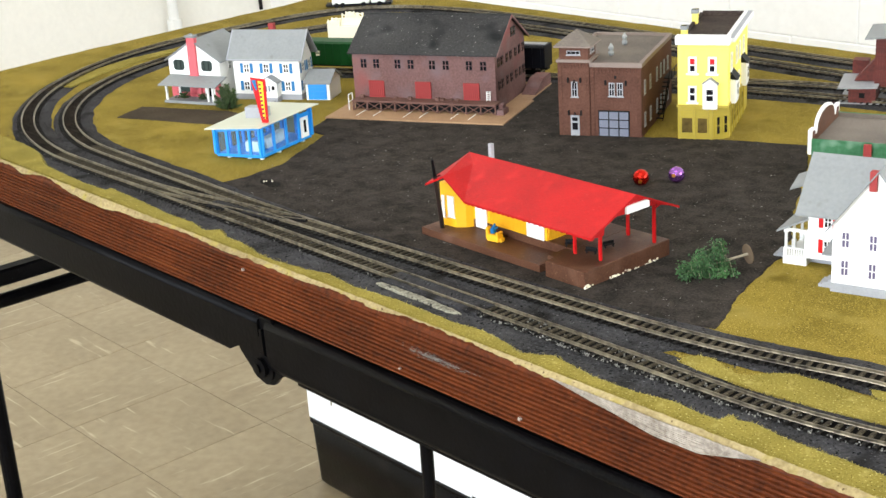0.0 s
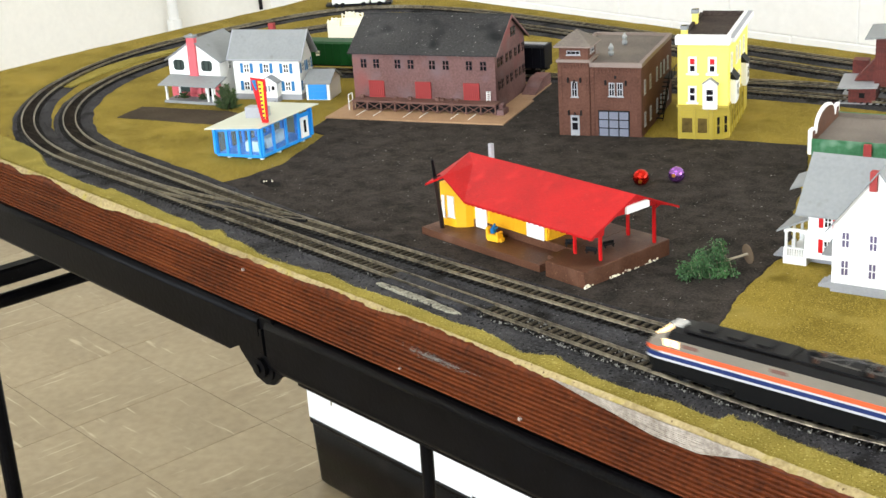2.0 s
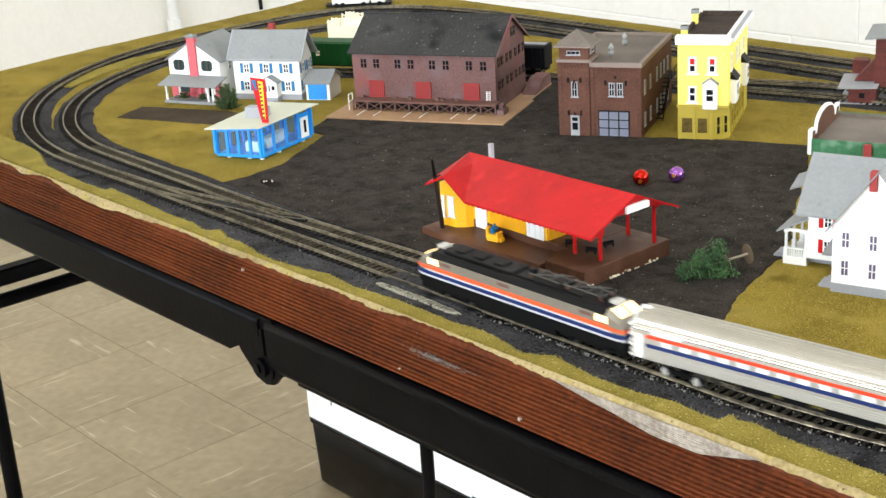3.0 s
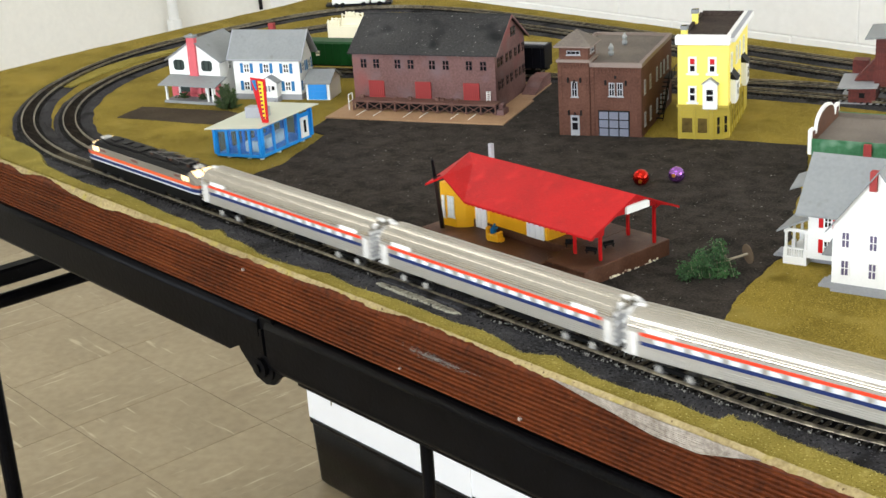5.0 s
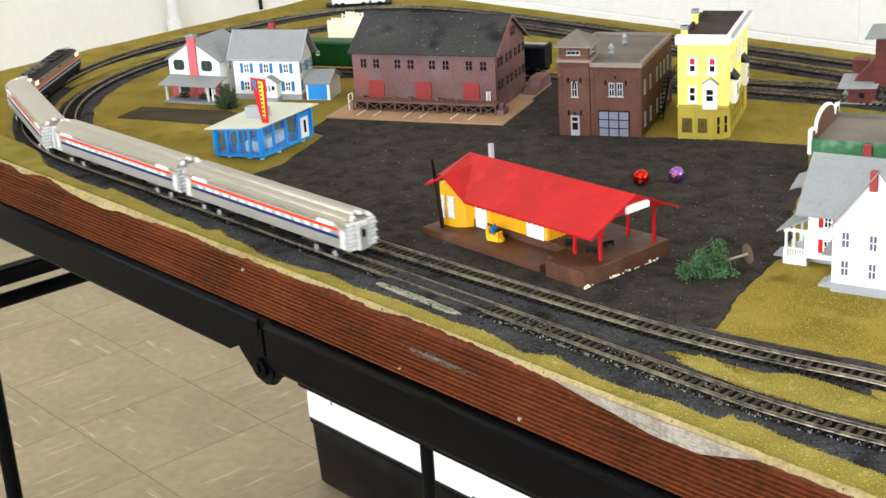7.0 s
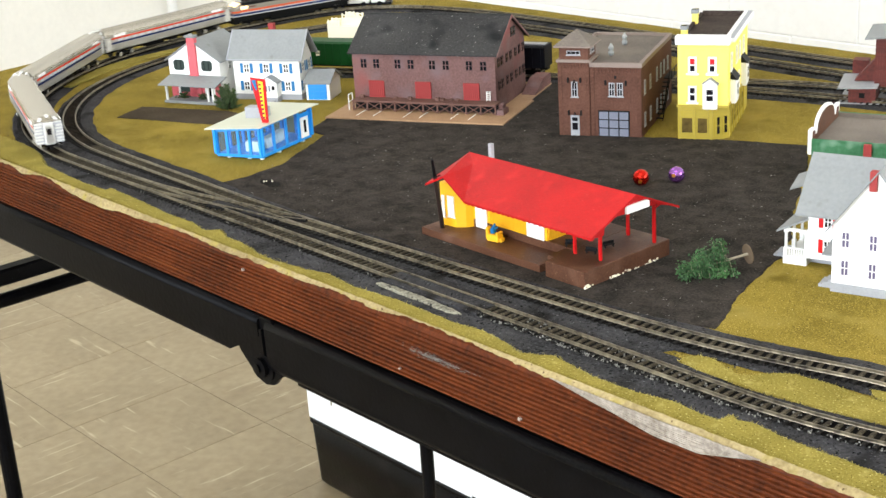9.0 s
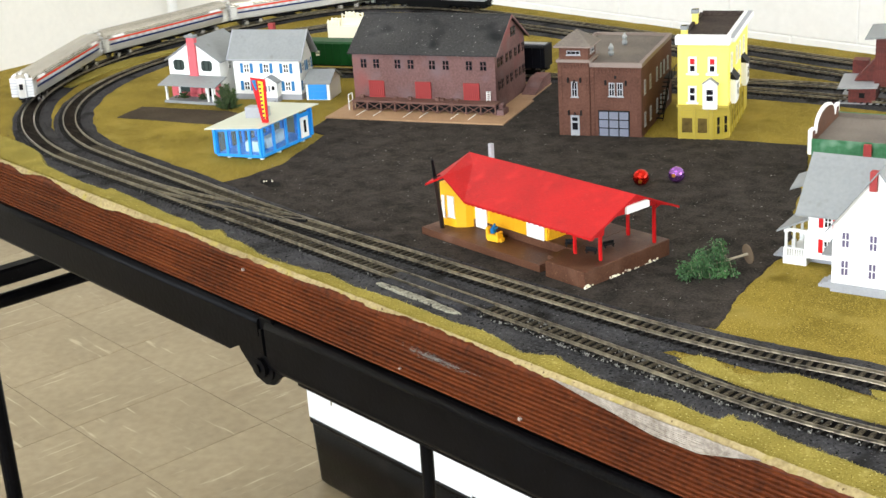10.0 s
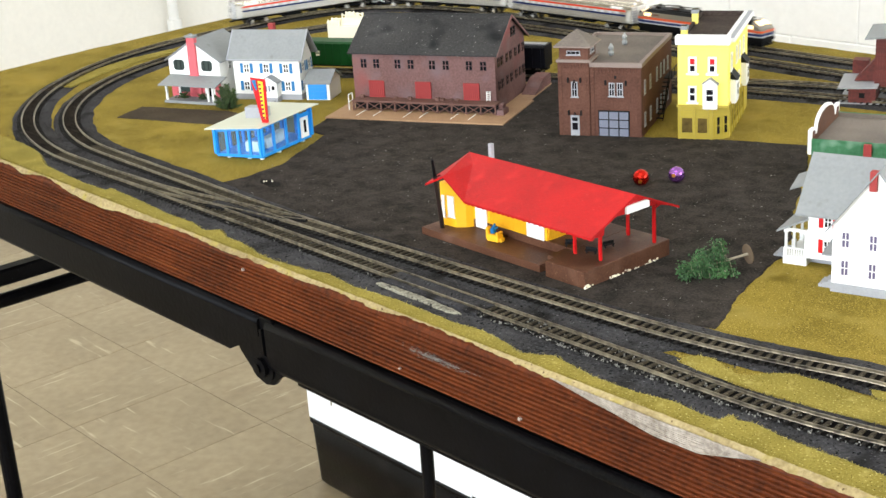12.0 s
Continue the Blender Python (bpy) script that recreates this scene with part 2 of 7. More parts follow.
def rod(p, q, r, n=8, r2=None):
    bm = bmesh.new()
    p, q = Vector(p), Vector(q)
    d = q - p
    bmesh.ops.create_cone(bm, cap_ends=True, segments=n, radius1=r, radius2=r if r2 is None else r2, depth=d.length,
                          matrix=Matrix.Translation((p + q) / 2) @ d.to_track_quat("Z", "Y").to_matrix().to_4x4())
    return bm


def merged(*bms):
    out = bmesh.new()
    for b in bms:
        me = bpy.data.meshes.new("join")
        b.to_mesh(me)
        b.free()
        out.from_mesh(me)
        bpy.data.meshes.remove(me)
    return out


def slab_roof(pts, thick):
    """A sheet of four points with thickness downwards."""
    bm = bmesh.new()
    a = [bm.verts.new(p) for p in pts]
    b = [bm.verts.new((p[0], p[1], p[2] - thick)) for p in pts]
    n = len(pts)
    bm.faces.new(a), bm.faces.new(b[::-1])
    for i in range(n):
        bm.faces.new((a[i], b[i], b[(i + 1) % n], a[(i + 1) % n]))
    bmesh.ops.recalc_face_normals(bm, faces=bm.faces)
    return bm


FRONT = Matrix.Identity(4)
SHARED = {}


def facing(u, side_turn=90):
    """The wall that faces along +u, standing at u."""
    return Matrix.Translation((u, 0, 0)) @ pose(0, 0, 0, 0, 0, side_turn)


def lattice(xs, zs, cells, front, back):
    """One connected board with openings: the cells of a grid that are wood."""
    bm = bmesh.new()
    made = {}

    def at(i, j, y):
        if (i, j, y) not in made:
            made[i, j, y] = bm.verts.new((xs[i], y, zs[j]))
        return made[i, j, y]

    for i, j in sorted(cells):
        for y in (front, back):
            bm.faces.new((at(i, j, y), at(i + 1, j, y), at(i + 1, j + 1, y), at(i, j + 1, y)))
        for di, dj, p, q in ((-1, 0, (i, j), (i, j + 1)), (1, 0, (i + 1, j), (i + 1, j + 1)), (0, -1, (i, j), (i + 1, j)), (0, 1, (i, j + 1), (i + 1, j + 1))):
            if (i + di, j + dj) not in cells:
                bm.faces.new((at(*p, front), at(*q, front), at(*q, back), at(*p, back)))
    bmesh.ops.recalc_face_normals(bm, faces=bm.faces)
    return bm


def window(parent, wall, x, z, w, h, frame_mat, pane_mat=None, cols=2, rows=2, bar=0.0009, proud=0.0009, label="", sill=True):
    """A sash window on a wall: a frame with glazing bars, and its pane."""
    pane_mat = pane_mat or PANE
    key = ("w", w, h, frame_mat.name, cols, rows, bar, proud, sill)
    if key not in SHARED:
        thin = bar * 0.35
        xs, zs = [-w / 2, -w / 2 + bar], [0.0, bar]
        for i in range(1, cols):
            xs += [-w / 2 + w * i / cols - thin, -w / 2 + w * i / cols + thin]
        for i in range(1, rows):
            zs += [h * i / rows - thin, h * i / rows + thin]
        xs, zs = xs + [w / 2 - bar, w / 2], zs + [h - bar, h]
        wood = {(i, j) for i in range(len(xs) - 1) for j in range(len(zs) - 1) if i % 2 == 0 or j % 2 == 0}
        if sill:
            xs, zs = [-w / 2 - bar] + xs + [w / 2 + bar], [-bar] + zs
            wood = {(i + 1, j + 1) for i, j in wood} | {(i, 0) for i in range(len(xs) - 1)}
        b = lattice(xs, zs, wood, -proud, 0.0004)
        me = bpy.data.meshes.new("window")
        b.to_mesh(me), b.free()
        me.materials.append(frame_mat)
        SHARED[key] = me
    kp = ("p", w, h, pane_mat.name)
    if kp not in SHARED:
        me = bpy.data.meshes.new("pane")
        b = boxes((-w / 2 + bar / 2, -0.00066, bar / 2, w / 2 - bar / 2, 0.0003, h - bar / 2))
        b.to_mesh(me), b.free()
        me.materials.append(pane_mat)
        SHARED[kp] = me
    ob = placed("window", SHARED[key], parent, label, wall @ Matrix.Translation((x, 0, z)))
    placed("pane", SHARED[kp], ob)
    return ob


def panel(parent, name, wall, x, z, w, h, material, proud=0.0008, label=""):
    """A flat piece laid on a wall (door, shutter, board)."""
    key = (name, w, h, material.name, proud)
    if key not in SHARED:
        me = bpy.data.meshes.new(name)
        b = boxes((-w / 2, -proud, 0, w / 2, 0.0004, h))
        b.to_mesh(me), b.free()
        me.materials.append(material)
        SHARED[key] = me
    return placed(name, SHARED[key], parent, label, wall @ Matrix.Translation((x, 0, z)))


# ---- the tracks' lines ----
def smooth(points, step=0.004):
    """A line of even steps through the points."""
    P = [Vector(p) for p in points]
    P = [2 * P[0] - P[1]] + P + [2 * P[-1] - P[-2]]
    out = []
    for i in range(1, len(P) - 2):
        a, b, c, d = P[i - 1:i + 3]
        n = max(2, int((c - b).length / 0.002))
        for k in range(n):
            t = k / n
            out.append(0.5 * (2 * b + (c - a) * t + (2 * a - 5 * b + 4 * c - d) * t * t + (3 * b - a - 3 * c + d) * t ** 3))
    out.append(P[-2])
    line, carry = [out[0]], 0.0
    for a, b in zip(out, out[1:]):
        L = (b - a).length
        while carry + L >= step and L > 0:
            f = (step - carry) / L
            a = a + (b - a) * f
            line.append(a.copy())
            L, carry = (b - a).length, 0.0
        carry += L
    return line


def arc(cx, cy, r, a0, a1, n=14):
    return [(cx + r * math.cos(radians(a0 + (a1 - a0) * i / n)), cy + r * math.sin(radians(a0 + (a1 - a0) * i / n))) for i in range(n + 1)]


OUTER = smooth([(0.9, 0.943), (1.05, 0.938), (1.2, 0.925), (1.36, 0.87), (1.48, 0.76), (1.54, 0.62), (1.545, 0.46), (1.49, 0.29)] + arc(0.98, 0.60, 0.60, -46, -90, 8) + [(0.8, 0), (0.6, 0), (0.4, 0), (0.2, 0)] + arc(0, 0.559, 0.559, -90, -180, 14)
               + [(-0.559, 0.62), (-0.557, 0.69), (-0.551, 0.75), (-0.533, 0.812), (-0.495, 0.866), (-0.425, 0.911), (-0.33, 0.937), (-0.234, 0.947), (-0.09, 0.950), (0.085, 0.950), (0.372, 0.949), (0.7, 0.946), (0.896, 0.943)])
INNER = smooth([(0.9, 0.868), (1.05, 0.862), (1.2, 0.84), (1.34, 0.775), (1.43, 0.67), (1.465, 0.54), (1.455, 0.40)] + arc(0.97, 0.62, 0.545, -36, -62, 4) + [(1.127, 0.098), (1.05, 0.090), (0.985, 0.075), (0.94, 0.066), (0.89, 0.059), (0.846, 0.055), (0.774, 0.051), (0.673, 0.046), (0.56, 0.041), (0.445, 0.037), (0.3, 0.038), (0.15, 0.042)]
               + arc(0.0105, 0.506, 0.461, -90, -180, 14) + [(-0.449, 0.56), (-0.445, 0.62), (-0.43, 0.69), (-0.40, 0.755), (-0.35, 0.815), (-0.28, 0.86), (-0.2, 0.88), (-0.1, 0.887), (0.1, 0.888), (0.35, 0.884), (0.7, 0.875), (0.896, 0.868)])
CROSS_A = smooth([(0.10, 0.0), (0.2, 0.004), (0.30, 0.019), (0.40, 0.033), (0.47, 0.038)])
SIDING_A = smooth([(-0.30, 0.412), (-0.112, 0.503), (0.15, 0.640), (0.40, 0.765), (0.55, 0.822), (0.75, 0.868)])
SIDING_B = smooth([(0.24, 0.665), (0.40, 0.722), (0.52, 0.758), (0.66, 0.79), (0.8, 0.815)])


def zero_index(line):
    return min(range(len(line)), key=lambda i: (line[i] - Vector((0.0, 0.0))).length)


S0 = zero_index(OUTER)


def along(s):
    """The point of the outer track s metres past the start of its far bend."""
    f = min(max(S0 + s / 0.004, 0), len(OUTER) - 1.001)
    i = int(f)
    return OUTER[i].lerp(OUTER[i + 1], f - i)


# ---- the room ----
X0, X1, Y0, Y1, TOP = -3.0, 3.4, -3.2, 2.35, 2.75


def shell(name, spec, material, label=""):
    ob = part(name, boxes(spec), material)
    return tagged(ob, label, "", "", "structure")


floor = shell("floor", (X0, Y0, -0.06, X1, Y1, -0.004), GROUT, "beige vinyl tile floor with thin dark joints")
wall_west = shell("wall_west", (X0 - 0.15, Y0 - 0.15, 0, X0, Y1 + 0.15, TOP), WALL_L, "plain cream painted wall")
wall_north = shell("wall_north", (X0, Y1, 0, X1, Y1 + 0.15, TOP), WALL_R, "white painted block wall")
EY0, EY1 = 0.5, 2.0
wall_east = tagged(part("wall_east", boxes((X1, Y0 - 0.15, 0, X1 + 0.15, Y1 + 0.15, 0.95), (X1, Y0 - 0.15, 2.3, X1 + 0.15, Y1 + 0.15, TOP), (X1, Y0 - 0.15, 0.95, X1 + 0.15, EY0, 2.3), (X1, EY1, 0.95, X1 + 0.15, Y1 + 0.15, 2.3)), WALL_L), "plain cream wall with a window", "", "", "structure")
window_2 = tagged(new("window_2"), "white framed window", "", "", "structure")
for y in (EY0 + 0.025, (EY0 + EY1) / 2, EY1 - 0.025):
    part("window_frame", boxes((X1 + 0.05, y - 0.025, 0.95, X1 + 0.1, y + 0.025, 2.3)), WHITE, window_2)
area_lamp("window_light", look((X1 + 0.03, (EY0 + EY1) / 2, 1.62), (0.3, 1.0, 0.95)), 1.4, 1.25, 68, (0.92, 0.97, 1.0))
ceiling = shell("ceiling", (X0 - 0.15, Y0 - 0.15, TOP, X1 + 0.15, Y1 + 0.15, TOP + 0.1), CEIL, "plain white ceiling")
# the window wall, behind the camera
WX0, WX1, WZ0, WZ1 = -1.0, 2.9, 0.9, 2.4
wall_south = tagged(part("wall_south", boxes((X0, Y0 - 0.15, 0, X1, Y0, WZ0), (X0, Y0 - 0.15, WZ1, X1, Y0, TOP), (X0, Y0 - 0.15, WZ0, WX0, Y0, WZ1), (WX1, Y0 - 0.15, WZ0, X1, Y0, WZ1)), WALL_L),
                    "plain cream wall with a wide window", "", "", "structure")
window_1 = tagged(new("window_1"), "wide white framed window", "", "", "structure")
for i in range(4):
    x = WX0 + (WX1 - WX0) * i / 3
    part("window_frame", boxes((x - 0.025, Y0 - 0.1, WZ0, x + 0.025, Y0 - 0.05, WZ1)), WHITE, window_1)
for z in (WZ0 + 0.025, WZ1 - 0.025):
    part("window_frame", boxes((WX0, Y0 - 0.1, z - 0.025, WX1, Y0 - 0.05, z + 0.025)), WHITE, window_1)
area_lamp("window_light", look(((WX0 + WX1) / 2, Y0 - 0.03, 1.68), (0.2, 0.5, 0.9)), 3.8, 1.45, 202, (0.89, 0.955, 1.04))
for lx, ly in ((-1.2, 0.3), (1.2, -0.6)):
    fix = thing("ceiling_light", lx, ly, TOP, 0, "white ceiling light with a frosted diffuser", "ceiling light", "ceiling lights")
    part("frame", boxes((-0.62, -0.32, -0.06, 0.62, -0.3, 0), (-0.62, 0.3, -0.06, 0.62, 0.32, 0), (-0.62, -0.3, -0.06, -0.6, 0.3, 0), (0.6, -0.3, -0.06, 0.62, 0.3, 0)), WHITE, fix)
    part("diffuser", boxes((-0.6, -0.3, -0.03, 0.6, 0.3, -0.02)), surface("lit_diffuser", (0.9, 0.9, 0.9), (0.9, 0.9, 0.9), emit=(1, 0.985, 0.95), strength=1.6), fix)
    area_lamp("ceiling_lamp", look((lx, ly, TOP - 0.07), (lx, ly + 0.001, 0)), 1.2, 0.6, 9, (1.0, 0.985, 0.95))

# the pipe and the cable on the far wall
pipe = thing("wall_pipe", X0 + 0.05, 1.885, 0, 0, "white painted upright pipe on the wall", "pipe")
part("tube", rod((0, 0, 0), (0, 0, TOP), 0.018, 14), WHITE, pipe)
part("coupling", rod((0, 0, 0.2), (0, 0, 0.49), 0.026, 14), WHITE, pipe)
cable = thing("wall_cable", X0 + 0.01, 2.296, 0, 0, "black cable hanging on the wall", "cable")
part("cord", rod((0, 0, 0.455), (0, 0.0, TOP), 0.007, 8), BLACK, cable)

# ---- the layout's table ----
YF, YB = -0.064, 1.03      # front and back edges
table = thing("layout_table", 0, 0, 0, 0, "folding table with a black steel frame under a wooden layout top", "table")
LEFT = [(-0.585, YF), (-0.60, 0.0), (-0.628, 0.20), (-0.652, 0.36), (-0.668, 0.54), (-0.69, 0.78), (-0.73, YB)]
RIGHT = 1.9
part("tabletop", prism([(x + 0.012, y) if y > YF else (x, YF + 0.02) for x, y in LEFT] + [(RIGHT, YB), (RIGHT, YF + 0.02)], "z", Z0 - 0.052, Z0 - 0.0085), RAWWOOD, table)


def grooved_board(x0, x1, z0, z1, y, thick, pitch=0.0043):
    """A grooved decking board on edge: rounded ribs along its length."""
    n = int(round((z1 - z0) / pitch))
    prof = []
    for i in range(n):
        for f, d in ((0.0, 0.0022), (0.14, 0.0022), (0.30, 0.0003), (0.5, 0), (0.70, 0.0003), (0.86, 0.0022)):
            prof.append((y + d, z0 + (z1 - z0) * (i + f) / n))
    prof += [(y + 0.0010, z1), (y + 0.0028, z1 + 0.0035), (y + 0.0062, z1 + 0.0056), (y + 0.0085, z1 + 0.0045), (y + 0.0095, z1), (y + thick, z1 - 0.003), (y + thick, z0)]
    return prism(prof, "x", x0, x1)


part("fascia_board", grooved_board(-0.60, RIGHT, Z0 - 0.0575, Z0 - 0.0075, YF, 0.018), DECK, table, "reddish brown grooved wooden board")
# the raw torn edge over the board: how far down the skin has come off, in broad waves, with fine tears
TEARS = [(-0.6, 0.004), (-0.09, 0.0052), (-0.05, 0.0030), (-0.016, 0.0085), (0.028, 0.0012), (0.063, 0.0030), (0.115, 0.0100), (0.16, 0.0125), (0.192, 0.0128), (0.214, 0.0080), (0.254, 0.0078), (0.31, 0.0040), (0.367, 0.0034),
         (0.42, 0.0066), (0.467, 0.0050), (0.55, 0.0056), (0.60, 0.0026), (0.656, 0.0056), (0.70, 0.0018), (0.74, 0.0020), (0.80, 0.0036), (0.86, 0.0060), (0.95, 0.0062), (1.9, 0.006)]


def tear(x):
    for (a, p), (b, q) in zip(TEARS, TEARS[1:]):
        if x <= b:
            return p + (q - p) * (x - a) / (b - a)
    return TEARS[-1][1]


bm = bmesh.new()
prev = None
for i in range(1280):
    x = -0.60 + i * 0.00195
    deep = 0.72 * tear(x) + 0.0010 * noise.noise((x * 70, 2.0, 0)) + 0.0008 * noise.noise((x * 190, 4.0, 0))
    ins = 0.0068 + 0.0034 * noise.noise((x * 9, 3.1, 0)) + 0.0022 * noise.noise((x * 60, 3.1, 0)) + 0.0012 * noise.noise((x * 170, 3.1, 0))
    lift = 0.0005 * noise.noise((x * 90, 7.0, 0))
    row = []
    for k in range(4):
        d = deep + (0.0004 - deep) * k / 3
        y = -0.0006 if d > 0.0100 else (0.0020 * (0.0100 - d) / 0.0060 if d > 0.0040 else 0.0020 + 0.0046 * (0.0040 - d) / 0.0040)
        row.append(bm.verts.new((x, YF - 0.0008 + y + lift * (k % 2), Z0 - d + lift)))
    row += [bm.verts.new((x, YF + ins * 0.86, Z0 - 0.0020 + 2 * lift)), bm.verts.new((x, YF + ins + 0.0015, Z0 - 0.0060))]
    if prev:
        for k in range(5):
            bm.faces.new((prev[k], row[k], row[k + 1], prev[k + 1]))
    prev = row
part("torn_edge", bm, RAWWOOD, table, "torn pale wood along the board's top edge")
# the long split where the board's skin has come off, down to grey wood with the grain in ridges
for k in range(9):
    bm = bmesh.new()
    prev = None
    for i in range(61):
        x = 0.868 + i * 0.0032
        f = max(0, min((x - 0.868) / 0.10, (1.06 - x) / 0.05, 1))
        d0, d1 = [0.0030 + f * 0.0137 * (q + 0.25 * noise.noise((x * 60, q * 9, 1.0))) / 9 for q in (k, k + 0.82 + 0.3 * noise.noise((x * 40, k, 6.0)))]
        y = YF - 0.0006 - 0.0004 * noise.noise((x * 25, k * 3.1, 0))
        row = [bm.verts.new(v) for v in ((x, y + 0.001, Z0 - d0), (x, y, Z0 - d0 - 0.0001), (x, y, Z0 - d1), (x, y + 0.001, Z0 - d1 - 0.0001))]
        if prev:
            for j in range(3):
                bm.faces.new((prev[j], row[j], row[j + 1], prev[j + 1]))
        prev = row
    part("splinter", bm, GREYWOOD, table, "bare grey split wood" if k == 0 else "")
part("left_edge_board", prism([(x, y) for x, y in LEFT] + [(x + 0.012, y) for x, y in LEFT[::-1]], "z", Z0 - 0.06, Z0 - 0.0085), DECK, table)


def steel_rail(x0, x1, dz=0.0):
    """An angle rail of the folding frame with rounded corners."""
    def bend(cy, cz, r, a0, a1):
        return [(cy + r * math.cos(radians(a0 + (a1 - a0) * k / 6)), cz + r * math.sin(radians(a0 + (a1 - a0) * k / 6))) for k in range(7)]
    top, low = Z0 - 0.0575, Z0 - 0.109
    pts = [(YF + 0.03, top)] + bend(YF + 0.001, top - 0.007, 0.007, 90, 180) + bend(YF - 0.001, low + 0.005, 0.005, 180, 270) + [(YF + 0.03, low), (YF + 0.03, low + 0.003), (YF, low + 0.004), (YF - 0.002, low + 0.006), (YF - 0.002, top - 0.006), (YF + 0.002, top - 0.003), (YF + 0.03, top - 0.003)]
    bm = prism([(p, q + dz) for p, q in pts], "x", x0, x1)
    for f in bm.faces:
        f.smooth = abs(f.normal.x) < 0.5 and f.calc_area() < 0.02
    return bm


bm = steel_rail(-0.58, 0.4775)
bmesh.ops.bisect_plane(bm, geom=bm.verts[:] + bm.edges[:] + bm.faces[:], plane_co=(0.422, 0, Z0 - 0.107), plane_no=Vector((0.024, 0, -0.046)).normalized(), clear_outer=True)
part("frame_rail", bm, BLACKMETAL, table, "steel rail cut slantwise at the hinge")
part("frame_rail", steel_rail(0.489, RIGHT, -0.002), BLACKMETAL, table)
part("frame_lip", boxes((0.530, YF - 0.001, Z0 - 0.1155, RIGHT, YF + 0.02, Z0 - 0.1112)), BLACKMETAL, table)
# the hinge plate behind the cut rail and its bolt
hinge = part("hinge_plate", prism([(0.430, Z0 - 0.088), (0.470, Z0 - 0.0568), (0.497, Z0 - 0.0568), (0.528, Z0 - 0.092), (0.526, Z0 - 0.1035), (0.503, Z0 - 0.116), (0.492, Z0 - 0.1265), (0.478, Z0 - 0.1300), (0.468, Z0 - 0.1275), (0.454, Z0 - 0.118), (0.437, Z0 - 0.1035)], "y", YF - 0.0028, YF + 0.001), BLACKMETAL, table, "black steel hinge plate")
part("washer", rod((0.4800, YF - 0.0050, Z0 - 0.1105), (0.4800, YF - 0.0028, Z0 - 0.1105), 0.0150, 28), BLACKMETAL, hinge)
part("bolt", rod((0.4785, YF - 0.0100, Z0 - 0.1105), (0.4785, YF - 0.0050, Z0 - 0.1105), 0.0105, 24, 0.0095), BLACKMETAL, hinge)
part("bolt_head", rod((0.4770, YF - 0.0125, Z0 - 0.1105), (0.4770, YF - 0.0100, Z0 - 0.1105), 0.0055, 18, 0.0042), BLACKMETAL, hinge)
part("joint_strap", prism([(0.4795, Z0 - 0.070), (0.4835, Z0 - 0.069), (0.4845, Z0 - 0.096), (0.4800, Z0 - 0.096)], "y", YF - 0.0062, YF - 0.0029), BLACKMETAL, hinge)
# legs and cross tubes
for lx, ly in ((-0.278, -0.045), (0.6365, 0.0), (-0.262, 0.92), (1.7, -0.03), (1.7, 0.95), (0.638, 0.95)):
    leg = part("leg", rod((lx, ly, 0.0), (lx, ly, Z0 - 0.1), 0.0115 if lx < 0 else 0.0064, 14), BLACKMETAL, table)
    part("rubber_foot", rod((lx, ly, 0.0), (lx, ly, 0.03), 0.0125, 12), BLACK, leg)
part("cross_tube", boxes((-0.29, -0.05, Z0 - 0.232, -0.265, 0.93, Z0 - 0.208), bevel=0.003), BLACKMETAL, table)
part("cross_tube", rod((-0.28, -0.05, Z0 - 0.257), (-0.28, 0.93, Z0 - 0.257), 0.0105, 14), BLACKMETAL, table)
part("back_rail", boxes((-0.6, YB - 0.03, Z0 - 0.109, RIGHT, YB - 0.005, Z0 - 0.0585)), BLACKMETAL, table)

# a black bin and a white box under the table
tote = thing("storage_tote", -0.536, 0.660, 0, 0, "low black plastic storage tote on the floor", "storage box")


def tub(x0, y0, x1, y1, height, taper, r):
    """A tapered tub with rounded upright corners and a rounded foot."""
    def ring(z, inset):
        out = []
        for cx, cy, a in ((x1 - inset - r, y1 - inset - r, 0), (x0 + inset + r, y1 - inset - r, 90), (x0 + inset + r, y0 + inset + r, 180), (x1 - inset - r, y0 + inset + r, 270)):
            out += [(cx + r * math.cos(radians(a + 15 * k)), cy + r * math.sin(radians(a + 15 * k)), z) for k in range(7)]
        return out
    bm = bmesh.new()
    rows = [[bm.verts.new(p) for p in ring(z, i)] for z, i in ((0.0, taper + 0.012), (0.004, taper + 0.005), (0.012, taper), (height * 0.5, taper * 0.5), (height, 0.0))]
    n = len(rows[0])
    for p, q in zip(rows, rows[1:]):
        for k in range(n):
            f = bm.faces.new((p[k], p[(k + 1) % n], q[(k + 1) % n], q[k]))
            f.smooth = True
    bm.faces.new(rows[0]), bm.faces.new(rows[-1])
    bmesh.ops.recalc_face_normals(bm, faces=bm.faces)
    return bm


TOTE = surface("scuffed_black_plastic", srgb(5, 4, 4), srgb(13, 10, 9), 180, 9, 0.3, 0.1, spec=0.16, specks=((srgb(70, 64, 58), 90, 0.72), (srgb(34, 30, 27), 14, 0.58, 0.2)))
part("tub", tub(0, 0.0, 0.95, 0.34, 0.148, 0.005, 0.022), TOTE, tote)
part("rim", tub(-0.003, -0.003, 0.953, 0.343, 0.1485, 0.0, 0.023), TOTE, tote).matrix_basis = pose(0, 0, 0.1405) @ Matrix.Diagonal((1, 1, 0.06, 1))
card = thing("white_box", -0.530, 0.664, 0.1500, 0, "white cardboard box lying on the tote", "box")
part("carton", boxes((0, 0.0, 0.0, 0.94, 0.32, 0.17), bevel=0.002), PAPER, card)
part("flap", boxes((0.0, -0.003, 0.0, 0.47, 0.0, 0.168)), PAPER, card)
